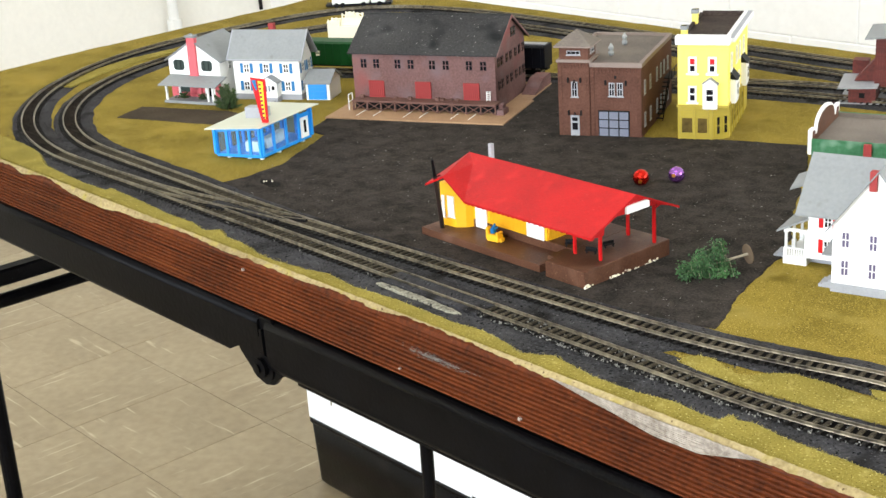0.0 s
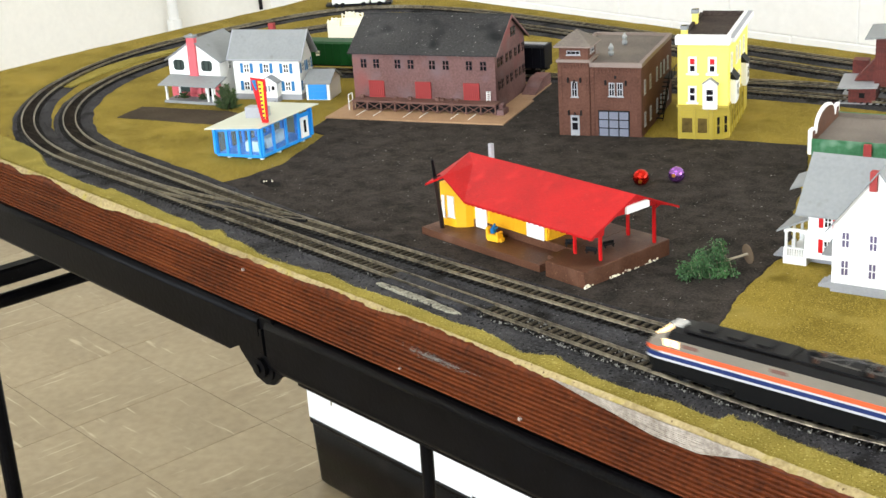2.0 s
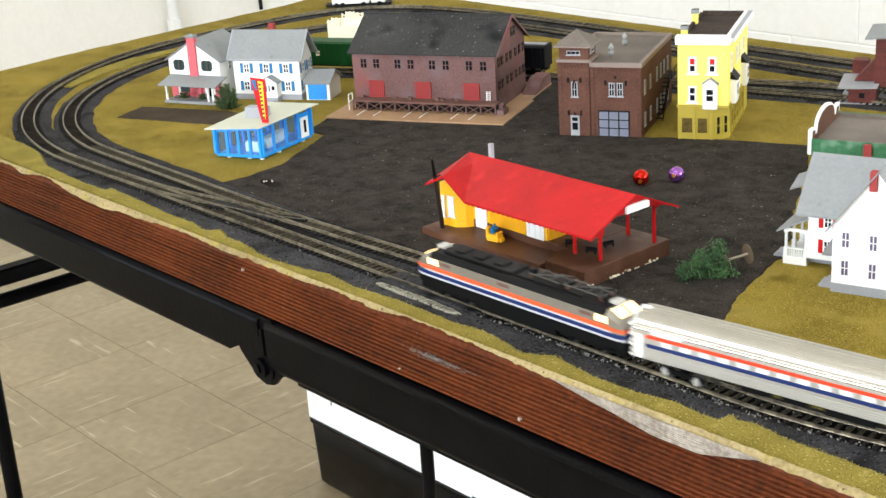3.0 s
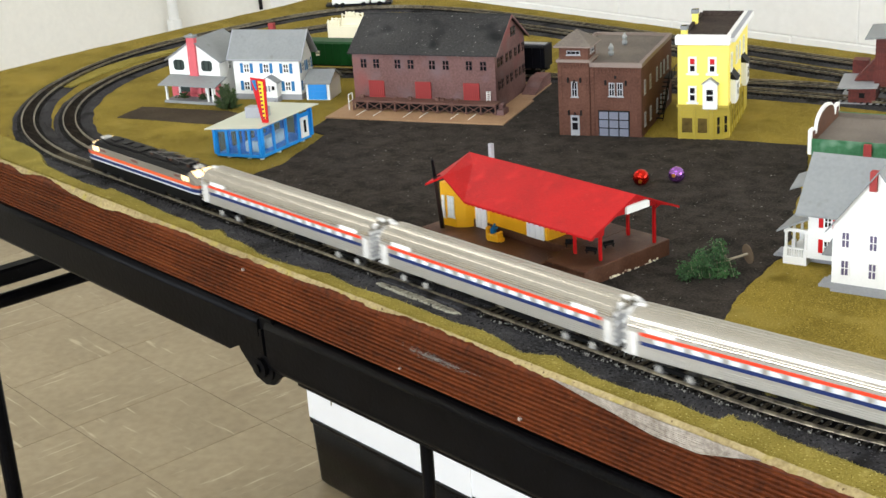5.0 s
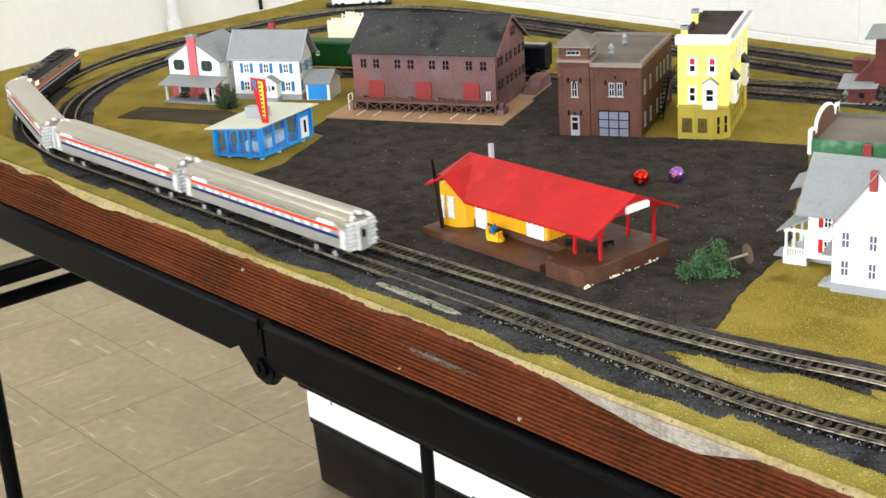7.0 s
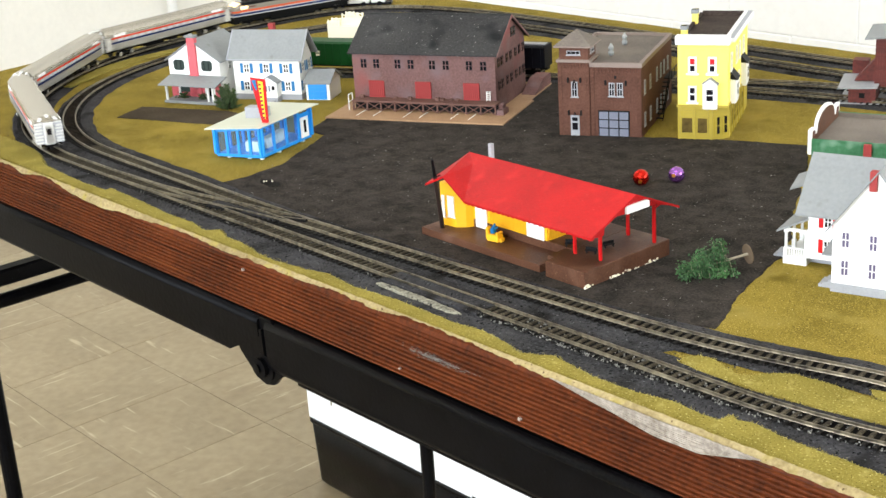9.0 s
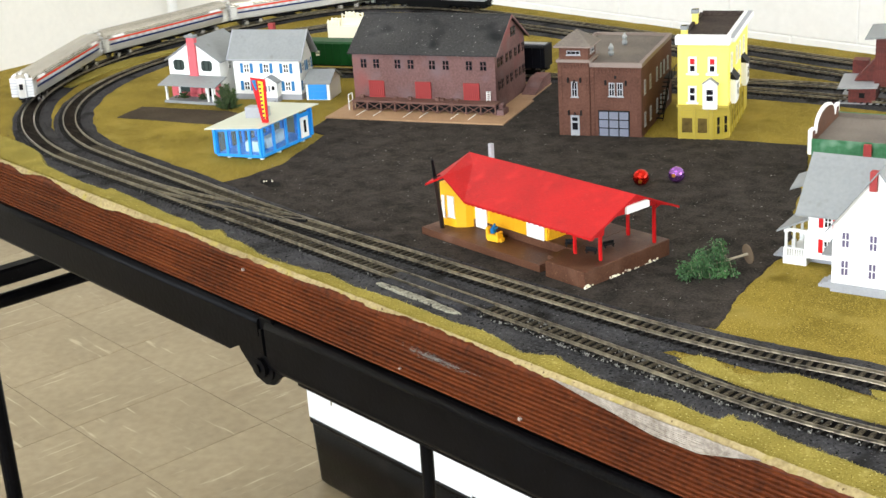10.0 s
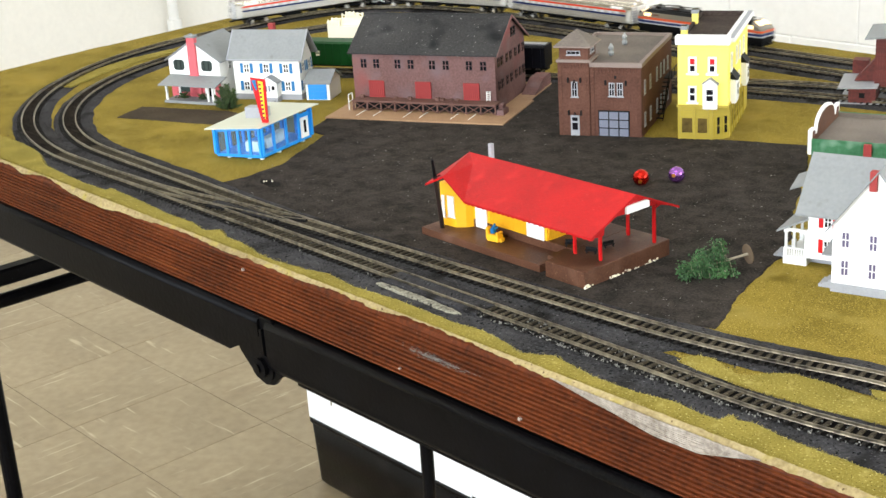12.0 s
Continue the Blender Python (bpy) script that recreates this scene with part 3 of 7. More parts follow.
part("tear", boxes((0.078, -0.0045, 0.05, 0.081, -0.0031, 0.085)), TWIG, card)

# ---- ground of the layout ----


def blot(bm, outline, z, wob=0.004, seed=0.0, skirt=0.004, f=45):
    """A mat with a wavering edge that slopes down at its rim."""
    pts = [Vector(p) for p in outline]
    dense = []
    for a, b in zip(pts, pts[1:] + pts[:1]):
        n = max(1, int((b - a).length / 0.004))
        nrm = Vector((-(b - a).y, (b - a).x)).normalized()
        for k in range(n):
            p = a.lerp(b, k / n)
            dense.append(p + nrm * wob * (noise.noise((p.x * f, p.y * f, seed)) + 0.5 * noise.noise((p.x * f * 3, p.y * f * 3, seed + 4))))
    ring = [bm.verts.new((p.x, p.y, z)) for p in dense]
    n = len(ring)
    flat, _, tris = geometry.delaunay_2d_cdt(dense, [(i, (i + 1) % n) for i in range(n)], [], 1, 1e-6)[:3]
    inner = [bm.verts.new((p.x, p.y, z)) for p in flat]
    for tri in tris:
        bm.faces.new([inner[i] for i in tri])
    low = []
    for i in range(n):
        d = dense[(i + 1) % n] - dense[i - 1]
        out = Vector((d.y, -d.x)).normalized() * skirt
        low.append(bm.verts.new((dense[i].x + out.x, dense[i].y + out.y, z - skirt)))
    for i in range(n):
        bm.faces.new((ring[i], low[i], low[(i + 1) % n], ring[(i + 1) % n]))
    bmesh.ops.remove_doubles(bm, verts=bm.verts, dist=1e-6)
    bmesh.ops.recalc_face_normals(bm, faces=bm.faces)
    for f in bm.faces:
        if f.normal.z < 0:
            f.normal_flip()


bm = bmesh.new()
GF = YF + 0.007
blot(bm, [(RIGHT, YB - 0.01), (-0.72, YB - 0.01), (-0.683, 0.78), (-0.660, 0.54), (-0.645, 0.36), (-0.620, 0.20), (-0.594, 0.0), (-0.57, GF)] + [(-0.4 + 0.1 * i, GF) for i in range(23)] + [(RIGHT, GF)], GZ, 0.0035, 1.0, 0.0015, 25)
ground = tagged(part("ground", bm, GRASS), "ochre yellow grass mat of the layout", "", "", "structure")
bm = bmesh.new()
blot(bm, [(0.222, 0.070), (0.226, 0.100), (0.215, 0.155), (0.180, 0.220), (0.152, 0.268), (0.118, 0.268), (0.10, 0.30), (0.06, 0.36), (0.15, 0.62), (0.23, 0.645), (0.38, 0.60), (0.42, 0.47), (0.486, 0.493), (0.56, 0.535), (0.657, 0.573), (0.697, 0.517), (0.78, 0.37), (0.843, 0.27), (0.857, 0.20), (0.88, 0.14), (0.900, 0.094), (0.8, 0.068), (0.6, 0.055), (0.4, 0.05)][::-1], GZ + 0.0012, 0.0035, 6.0, 0.0012, 30)
tagged(part("pavement", bm, ASPHALT), "dark grey gritty asphalt mat", "", "", "structure")
bm = bmesh.new()
blot(bm, [(-0.06, -0.008), (-0.02, -0.028), (0.03, -0.040), (0.2, -0.048), (0.6, -0.052), (1.16, -0.050), (1.18, 0.03), (0.9, 0.03), (0.1, 0.01)], GZ + 0.0009, 0.0012, 15.0, 0.0009, 60)
tagged(part("ballast_apron", bm, BALLAST), "dark grey gritty apron along the tracks", "", "", "structure")
bm = bmesh.new()
blot(bm, [(-0.165, 0.150), (-0.19, 0.203), (-0.06, 0.262), (0.03, 0.262), (0.035, 0.232)][::-1], GZ + 0.0012, 0.002, 8.0, 0.0012, 30)
tagged(part("pavement", bm, DRIVE), "dark grey driveway strip before the houses", "", "", "structure")

bm = bmesh.new()
blot(bm, [(0.248, 0.102), (0.262, 0.108), (0.276, 0.110), (0.288, 0.100), (0.280, 0.091), (0.262, 0.094)][::-1], GZ + 0.0014, 0.004, 31.0, 0.0003, 60)
tagged(part("stain", bm, surface("wet_dark_stain", srgb(14, 12, 11), srgb(34, 30, 27), 300, 60, 0.9, 0.3, spec=0.08)), "dark spill on the asphalt mat", "", "", "structure")


# ---- tracks ----
def offset(line, d):
    out = []
    for i, p in enumerate(line):
        t = (line[min(i + 1, len(line) - 1)] - line[max(i - 1, 0)]).normalized()
        out.append(p + Vector((-t.y, t.x)) * d)
    return out


def ribbon(line, prof, step=1, wob=0.0, seed=0.0, widen=None):
    """Sweeps (across, height) points along a line."""
    bm = bmesh.new()
    rows = []
    for i in range(0, len(line), step):
        p = line[i]
        t = (line[min(i + 1, len(line) - 1)] - line[max(i - 1, 0)]).normalized()
        nrm = Vector((-t.y, t.x))
        row = []
        for j, (a, z) in enumerate(prof):
            w = wob * (noise.noise((p.x * 22, p.y * 22, seed + (a > 0) * 7)) + 0.6 * noise.noise((p.x * 70, p.y * 70, seed + (a > 0) * 9))) if j in (0, len(prof) - 1) else 0
            q = p + nrm * (a * (widen(p, a) if widen and j in (0, len(prof) - 1) else 1) + w)
            row.append(bm.verts.new((q.x, q.y, z)))
        rows.append(row)
    m = len(prof)
    for r0, r1 in zip(rows, rows[1:]):
        for j in range(m - 1):
            bm.faces.new((r0[j], r1[j], r1[j + 1], r0[j + 1]))
    bmesh.ops.recalc_face_normals(bm, faces=bm.faces)
    return bm


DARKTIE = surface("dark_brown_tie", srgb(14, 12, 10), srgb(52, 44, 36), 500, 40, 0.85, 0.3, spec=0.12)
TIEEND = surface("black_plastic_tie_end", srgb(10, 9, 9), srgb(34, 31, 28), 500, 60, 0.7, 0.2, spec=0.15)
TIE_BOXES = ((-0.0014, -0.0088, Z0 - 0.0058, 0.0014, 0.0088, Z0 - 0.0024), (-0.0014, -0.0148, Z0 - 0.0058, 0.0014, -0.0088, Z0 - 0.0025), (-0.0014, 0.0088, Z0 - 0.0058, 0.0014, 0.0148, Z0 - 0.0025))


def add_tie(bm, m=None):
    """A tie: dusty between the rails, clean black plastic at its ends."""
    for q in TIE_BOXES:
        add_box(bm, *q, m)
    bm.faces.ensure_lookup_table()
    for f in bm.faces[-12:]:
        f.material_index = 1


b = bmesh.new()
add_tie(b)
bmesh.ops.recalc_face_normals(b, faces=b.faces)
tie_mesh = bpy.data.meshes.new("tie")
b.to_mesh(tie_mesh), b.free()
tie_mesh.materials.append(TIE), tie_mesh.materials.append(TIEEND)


def shoulder(p, a):
    """How wide the ballast lies: broad along the front, narrow round the bends."""
    if p.y < 0.06 and p.x > -0.12:
        return 1.0
    return 0.70 if a > 0 else 1.0


def railway(name, line, label, singles=lambda p: False, ties=True, lift=0.0, bed=True):
    tr = thing(name, 0, 0, 0, 0, label, "railway track", "railway tracks")
    if bed:
        bd = part("ballast", ribbon(line, [(-0.031, GZ + 0.0002), (-0.020, Z0 - 0.0044), (0.020, Z0 - 0.0044), (0.031, GZ + 0.0002)], 2, 0.0032, len(line), shoulder), BALLAST, tr, "black gritty ballast strip")
    # near-black strip: the shade in the gaps between ties is painted in
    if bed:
        part("trackbed", ribbon(line, [(-0.0135, Z0 - 0.0045), (-0.012, Z0 - 0.0041), (0.012, Z0 - 0.0041), (0.0135, Z0 - 0.0045)], 2, 0.0012, len(line) + 3.0), GAPSHADE, tr, "near-black bed with the shade between the ties painted in")
    for d in (-0.00825, 0.00825):
        part("rail", ribbon(offset(line, d), [(-0.0009, Z0 - 0.0026 + lift), (-0.0005, Z0 - 0.0018 + lift), (-0.0007, Z0 - 0.0006 + lift), (-0.0007, Z0 + lift), (0.0007, Z0 + lift), (0.0007, Z0 - 0.0006 + lift), (0.0005, Z0 - 0.0018 + lift), (0.0009, Z0 - 0.0026 + lift)]), RAIL, tr)
    if not ties:
        return tr
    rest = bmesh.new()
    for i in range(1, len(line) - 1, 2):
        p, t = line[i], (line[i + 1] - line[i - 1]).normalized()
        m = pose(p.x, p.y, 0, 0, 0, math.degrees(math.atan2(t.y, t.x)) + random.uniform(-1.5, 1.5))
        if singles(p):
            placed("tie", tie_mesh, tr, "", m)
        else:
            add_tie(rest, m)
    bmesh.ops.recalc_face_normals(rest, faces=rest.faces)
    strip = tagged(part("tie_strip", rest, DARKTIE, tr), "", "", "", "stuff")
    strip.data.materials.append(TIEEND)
    return tr


near = lambda p: p.y < 0.12 and -0.05 < p.x < 1.12
railway("outer_track", OUTER, "outer loop of weathered brass track on black ties", near)
railway("inner_track", INNER, "inner loop of weathered brass track on black ties", near)
railway("crossover_track", CROSS_A, "crossover turnout between the two loops", lambda p: True, True, 0.0003, False)
railway("siding_track", SIDING_A, "siding track behind the warehouse")
railway("siding_track", SIDING_B, "siding track behind the yellow shop")
for x, y, rz, s in ((0.335, 0.020, 6, 1.0), (0.312, 0.0115, 14, 0.42), (0.402, 0.0352, 20, 0.30)):
    plate = thing("turnout_plate", x, y, Z0, rz, "dark grey plastic turnout plate between rails", "turnout plate", "turnout plates")
    top = -0.0014 if s == 1 else -0.0006
    part("plate", prism([(-0.055 * s, -0.006), (0.06 * s, -0.004), (0.06 * s, 0.004), (-0.05 * s, 0.006)], "z", -0.004, top), BALLAST if s == 1 else BLACK, plate)
    if s < 1:
        for k in (-1, 0, 1):
            part("guard_rail", boxes((-0.05 * s, k * 0.0036 - 0.0004, top, 0.055 * s, k * 0.0036 + 0.0004, top + 0.0005)), TRUCK if k else RAIL, plate)
# gaps in the ballast where the ochre mat shows
edge_lines = []
for outline, sd in (([(-0.395, 0.20), (-0.44, 0.28), (-0.47, 0.36), (-0.488, 0.44), (-0.505, 0.44), (-0.498, 0.36), (-0.47, 0.27), (-0.42, 0.185)], 2.0),
                    ([(0.921, 0.0245), (0.920, 0.0315), (0.926, 0.040), (0.937, 0.0425), (0.952, 0.0365), (0.967, 0.0315), (0.978, 0.037), (0.987, 0.051), (1.001, 0.0600), (1.033, 0.0625), (1.046, 0.0600), (1.074, 0.061), (1.13, 0.056), (1.16, 0.050), (1.10, 0.037), (1.05, 0.027), (0.99, 0.0195), (0.95, 0.0215)][::-1], 3.0),
                    ([(1.056, 0.074), (1.09, 0.084), (1.13, 0.086), (1.12, 0.074), (1.065, 0.066)][::-1], 5.0),
                    ([(-0.62, -0.048), (0.3, -0.0535), (0.8, -0.0535), (1.6, -0.055), (1.6, -0.030), (1.05, -0.028), (1.024, -0.024), (1.013, -0.028), (1.006, -0.023), (1.003, -0.036), (0.988, -0.037), (0.965, -0.034), (0.93, -0.040), (0.89, -0.041), (0.856, -0.035), (0.842, -0.033), (0.817, -0.046), (0.79, -0.039), (0.76, -0.035), (0.73, -0.039), (0.66, -0.037), (0.60, -0.042), (0.556, -0.037), (0.53, -0.043), (0.49, -0.0485), (0.456, -0.047), (0.415, -0.0385), (0.39, -0.040), (0.366, -0.030), (0.354, -0.043), (0.32, -0.036), (0.28, -0.038), (0.20, -0.032), (0.137, -0.029), (0.140, -0.037), (0.09, -0.039), (0.03, -0.036), (-0.02, -0.032), (-0.086, -0.007), (-0.15, -0.002), (-0.57, -0.01)], 7.0)):
    edge_lines.append(outline)
    bm = bmesh.new()
    blot(bm, outline, Z0 - 0.0032, 0.0014, sd, 0.0017, 80)
    tagged(part("grass_patch", bm, VERGE), "raised ochre grass patch between the tracks", "", "", "structure")
# a filled stretch of the outer track, the pale filler beside it, and loose ballast stones
pad = thing("rerailer_pad", 0.672, 0.0, Z0, 0, "dark grey plastic pad between the rails", "track pad")
part("pad", prism([(-0.062, -0.0070), (0.062, -0.0070), (0.062, 0.0070), (0.045, 0.0072), (-0.045, 0.0072), (-0.062, 0.0070)], "z", -0.0050, -0.0011), BALLAST, pad)
part("pad_shoulder", prism([(-0.062, -0.0165), (0.062, -0.0165), (0.062, -0.0095), (-0.062, -0.0095)], "z", -0.0050, -0.0015), BALLAST, pad)
bm = bmesh.new()
blot(bm, [(0.610, -0.0225), (0.640, -0.0238), (0.684, -0.0246), (0.712, -0.0250), (0.722, -0.0222), (0.708, -0.0190), (0.66, -0.0172), (0.614, -0.0182)], Z0 - 0.0030, 0.0018, 12.0, 0.0014, 170)
tagged(part("filler_strip", bm, surface("pale_filler", srgb(62, 60, 52), srgb(170, 166, 148), 420, 160, 0.9, 1.0, contrast=0.3, spec=0.1, specks=((srgb(48, 46, 43), 260, 0.58, 0.1),))), "strip of pale rough filler beside the track", "filler strip")
rnd = random.Random(21)


def stones(count, place, low, high, material, label):
    """Loose grit: small tumbled stones, joined."""
    verts, faces = [], []
    for _ in range(count):
        x, y, z = place()
        s = rnd.uniform(low, high)
        q = Euler((rnd.uniform(0, 6), rnd.uniform(0, 6), rnd.uniform(0, 6))).to_matrix()
        n = len(verts)
        for v in ((1, 0, 0), (-0.8, 0.3, 0), (0, 1, 0.2), (0.1, -0.9, 0), (0, 0.1, 0.9), (0, 0, -0.8)):
            w = q @ (Vector(v) * s * rnd.uniform(0.7, 1.2))
            verts.append((x + w.x, y + w.y, z + w.z))
        faces += [(n + a, n + b, n + c) for a, b, c in ((0, 2, 4), (2, 1, 4), (1, 3, 4), (3, 0, 4), (2, 0, 5), (1, 2, 5), (3, 1, 5), (0, 3, 5))]
    me = bpy.data.meshes.new("ballast_stones")
    me.from_pydata(verts, [], faces)
    me.materials.append(material)
    tagged(placed("ballast_stones", me), label, "ballast", "", "stuff")


def beside(line, x0, x1, spread):
    pts = [p for p in line if x0 < p.x < x1 and p.y < 0.3]

    def place():
        p = rnd.choice(pts)
        side = rnd.choice((-1, -1, 1))
        y = p.y + side * (0.0125 + abs(rnd.gauss(0, spread))) if spread > 0.0035 else p.y + rnd.choice((-0.0135, -0.0135, -0.0135, 0.004)) + rnd.uniform(-0.0028, 0.0028)
        return p.x + rnd.uniform(-0.003, 0.003), y, Z0 - (0.0038 if spread > 0.0035 else 0.0030)
    return place


PALESTONE = surface("pale_grit", srgb(66, 66, 64), srgb(150, 148, 142), 300, 200, 0.9, 0.3, spec=0.1)
DARKSTONE = surface("dark_grit", srgb(22, 22, 24), srgb(70, 68, 70), 300, 200, 0.9, 0.3, spec=0.15)
stones(330, beside(OUTER, 0.72, 1.12, 0.003), 0.0006, 0.0014, PALESTONE, "pale loose ballast stones along the rail")
stones(110, beside(OUTER, -0.2, 0.7, 0.003), 0.0005, 0.0011, PALESTONE, "pale loose ballast stones along the rail")
stones(2600, beside(OUTER, -0.3, 1.15, 0.009), 0.0004, 0.0010, DARKSTONE, "dark loose ballast grit")
stones(1200, beside(INNER, -0.3, 1.15, 0.007), 0.0004, 0.0010, DARKSTONE, "dark loose ballast grit")
stones(90, lambda: (rnd.uniform(0.2, 0.85), rnd.uniform(0.08, 0.5), GZ + 0.0016), 0.0003, 0.0008, PALESTONE, "pale crumbs scattered on the asphalt mat")
stones(4, lambda: (rnd.gauss(0.262, 0.003), rnd.gauss(0.103, 0.003), GZ + 0.0024), 0.0006, 0.0014, CREAM, "white crumbs on the dark spill")
stones(130, lambda: (rnd.uniform(-0.3, 0.2), rnd.uniform(0.08, 0.25), GZ + 0.0004), 0.0004, 0.0009, DARKSTONE, "dark crumbs scattered on the grass mat")
# pale fibres standing at the rims of the raised patches
verts, faces = [], []
for line in edge_lines:
    for a, b in zip(line, line[1:] + line[:1]):
        a, b = Vector(a), Vector(b)
        for k in range(int((b - a).length / 0.00014)):
            p = a.lerp(b, rnd.random())
            x, y = p.x + rnd.gauss(0, 0.0014), p.y + rnd.gauss(0, 0.0014)
            h, w, q = rnd.uniform(0.0, 0.0006), rnd.uniform(0.00015, 0.0004), rnd.uniform(0, 6.28)
            n = len(verts)
            verts += [(x - w * math.cos(q), y - w * math.sin(q), Z0 - 0.0050), (x + w * math.cos(q), y + w * math.sin(q), Z0 - 0.0050), (x + rnd.gauss(0, 0.0010), y + rnd.gauss(0, 0.0010), Z0 - 0.0036 + h)]
            faces.append((n, n + 1, n + 2))
me = bpy.data.meshes.new("grass_fuzz")
me.from_pydata(verts, [], faces)
me.materials.append(STRAW)
tagged(placed("grass_fuzz", me), "pale straw fibres round the grass patches", "grass", "", "stuff")
# tufts of the ochre mat along the front edge and at the ballast
verts, faces = [], []
for _ in range(5000):
    x = rnd.uniform(-0.55, 1.6)
    y = YF + 0.0135 + abs(rnd.gauss(0.0, 0.005))
    if y > -0.042:
        continue
    h, w, a = rnd.uniform(0.0003, 0.0011), rnd.uniform(0.0004, 0.0009), rnd.uniform(0, 6.28)
    n = len(verts)
    verts += [(x - w * math.cos(a), y - w * math.sin(a), GZ + 0.002), (x + w * math.cos(a), y + w * math.sin(a), GZ + 0.002), (x + rnd.gauss(0, 0.0008), y + rnd.gauss(0, 0.0008), GZ + 0.0024 + h)]
    faces.append((n, n + 1, n + 2))
me = bpy.data.meshes.new("grass_tufts")
me.from_pydata(verts, [], faces)
me.materials.append(VERGE)
tagged(placed("grass_tufts", me), "short ochre tufts along the front edge", "grass", "", "stuff")
# screws and scuffs on the front board
for x, z in ((0.455, -0.0155), (0.833, -0.049), (0.687, -0.050)):
    part("screw", rod((x, YF - 0.0012, Z0 + z), (x, YF + 0.001, Z0 + z), 0.0016 if x != 0.687 else 0.0010, 10), PALEMETAL, table)
verts, faces = [], []
for _ in range(420):
    u, v = rnd.gauss(0, 0.40), rnd.gauss(0, 0.42)
    x, L, h, sl = 0.735 + 0.040 * u, rnd.uniform(0.0004, 0.0032), rnd.uniform(0.00012, 0.0004), rnd.uniform(-0.5, 0.5)
    z = -0.0272 + 0.0035 * v + 0.0004 * noise.noise((x * 300, v, 0))
    n = len(verts)
    verts += [(x, YF - 0.0003, Z0 + z), (x + L, YF - 0.0003, Z0 + z + sl * L), (x + L, YF - 0.0003, Z0 + z + sl * L + h), (x, YF - 0.0003, Z0 + z + h)]
    faces.append((n, n + 1, n + 2, n + 3))
me = bpy.data.meshes.new("scuff")
me.from_pydata(verts, [], faces)
me.materials.append(PALESTONE)
tagged(placed("scuff", me, table), "pale scuffed patch on the board", "", "", "stuff")


# ---- model buildings ----
BUILDINGS = "model buildings on the layout"


def shutters(parent, wall, x, z, w, h, sw, material):
    for s in (-1, 1):
        panel(parent, "shutter", wall, x + s * (w / 2 + sw / 2 + 0.0003), z, sw, h, material, 0.0007)


def siding(parent, wall, w, h, z0, material, pitch=0.0026):
    """Thin lap boards on a wall, each with its lower edge proud."""
    bm = bmesh.new()
    n = int((h - z0) / pitch)
    for i in range(n):
        z = z0 + i * pitch
        a = [bm.verts.new(wall @ Vector(p)) for p in ((0, -0.0005, z), (w, -0.0005, z), (w, -0.0001, z + pitch), (0, -0.0001, z + pitch), (0, 0.0001, z), (w, 0.0001, z))]
        bm.faces.new((a[0], a[1], a[2], a[3])), bm.faces.new((a[0], a[4], a[5], a[1]))
    return tagged(part("lap_siding", bm, material, parent), "", "", "", "stuff")


def barred(parent, wall, x, z):
    """A dark warehouse window with a cross of wall-coloured glazing bars."""
    ob = window(parent, wall, x, z, 0.0080, 0.0116, BLACK, PANE, 1, 1, 0.0008, 0.0008, sill=False)
    panel(ob, "glazing_bar", FRONT, 0, 0.0002, 0.0010, 0.0112, BRICKRED, 0.0012)
    panel(ob, "glazing_bar", FRONT, 0, 0.0056, 0.0076, 0.0008, BRICKRED, 0.0010)


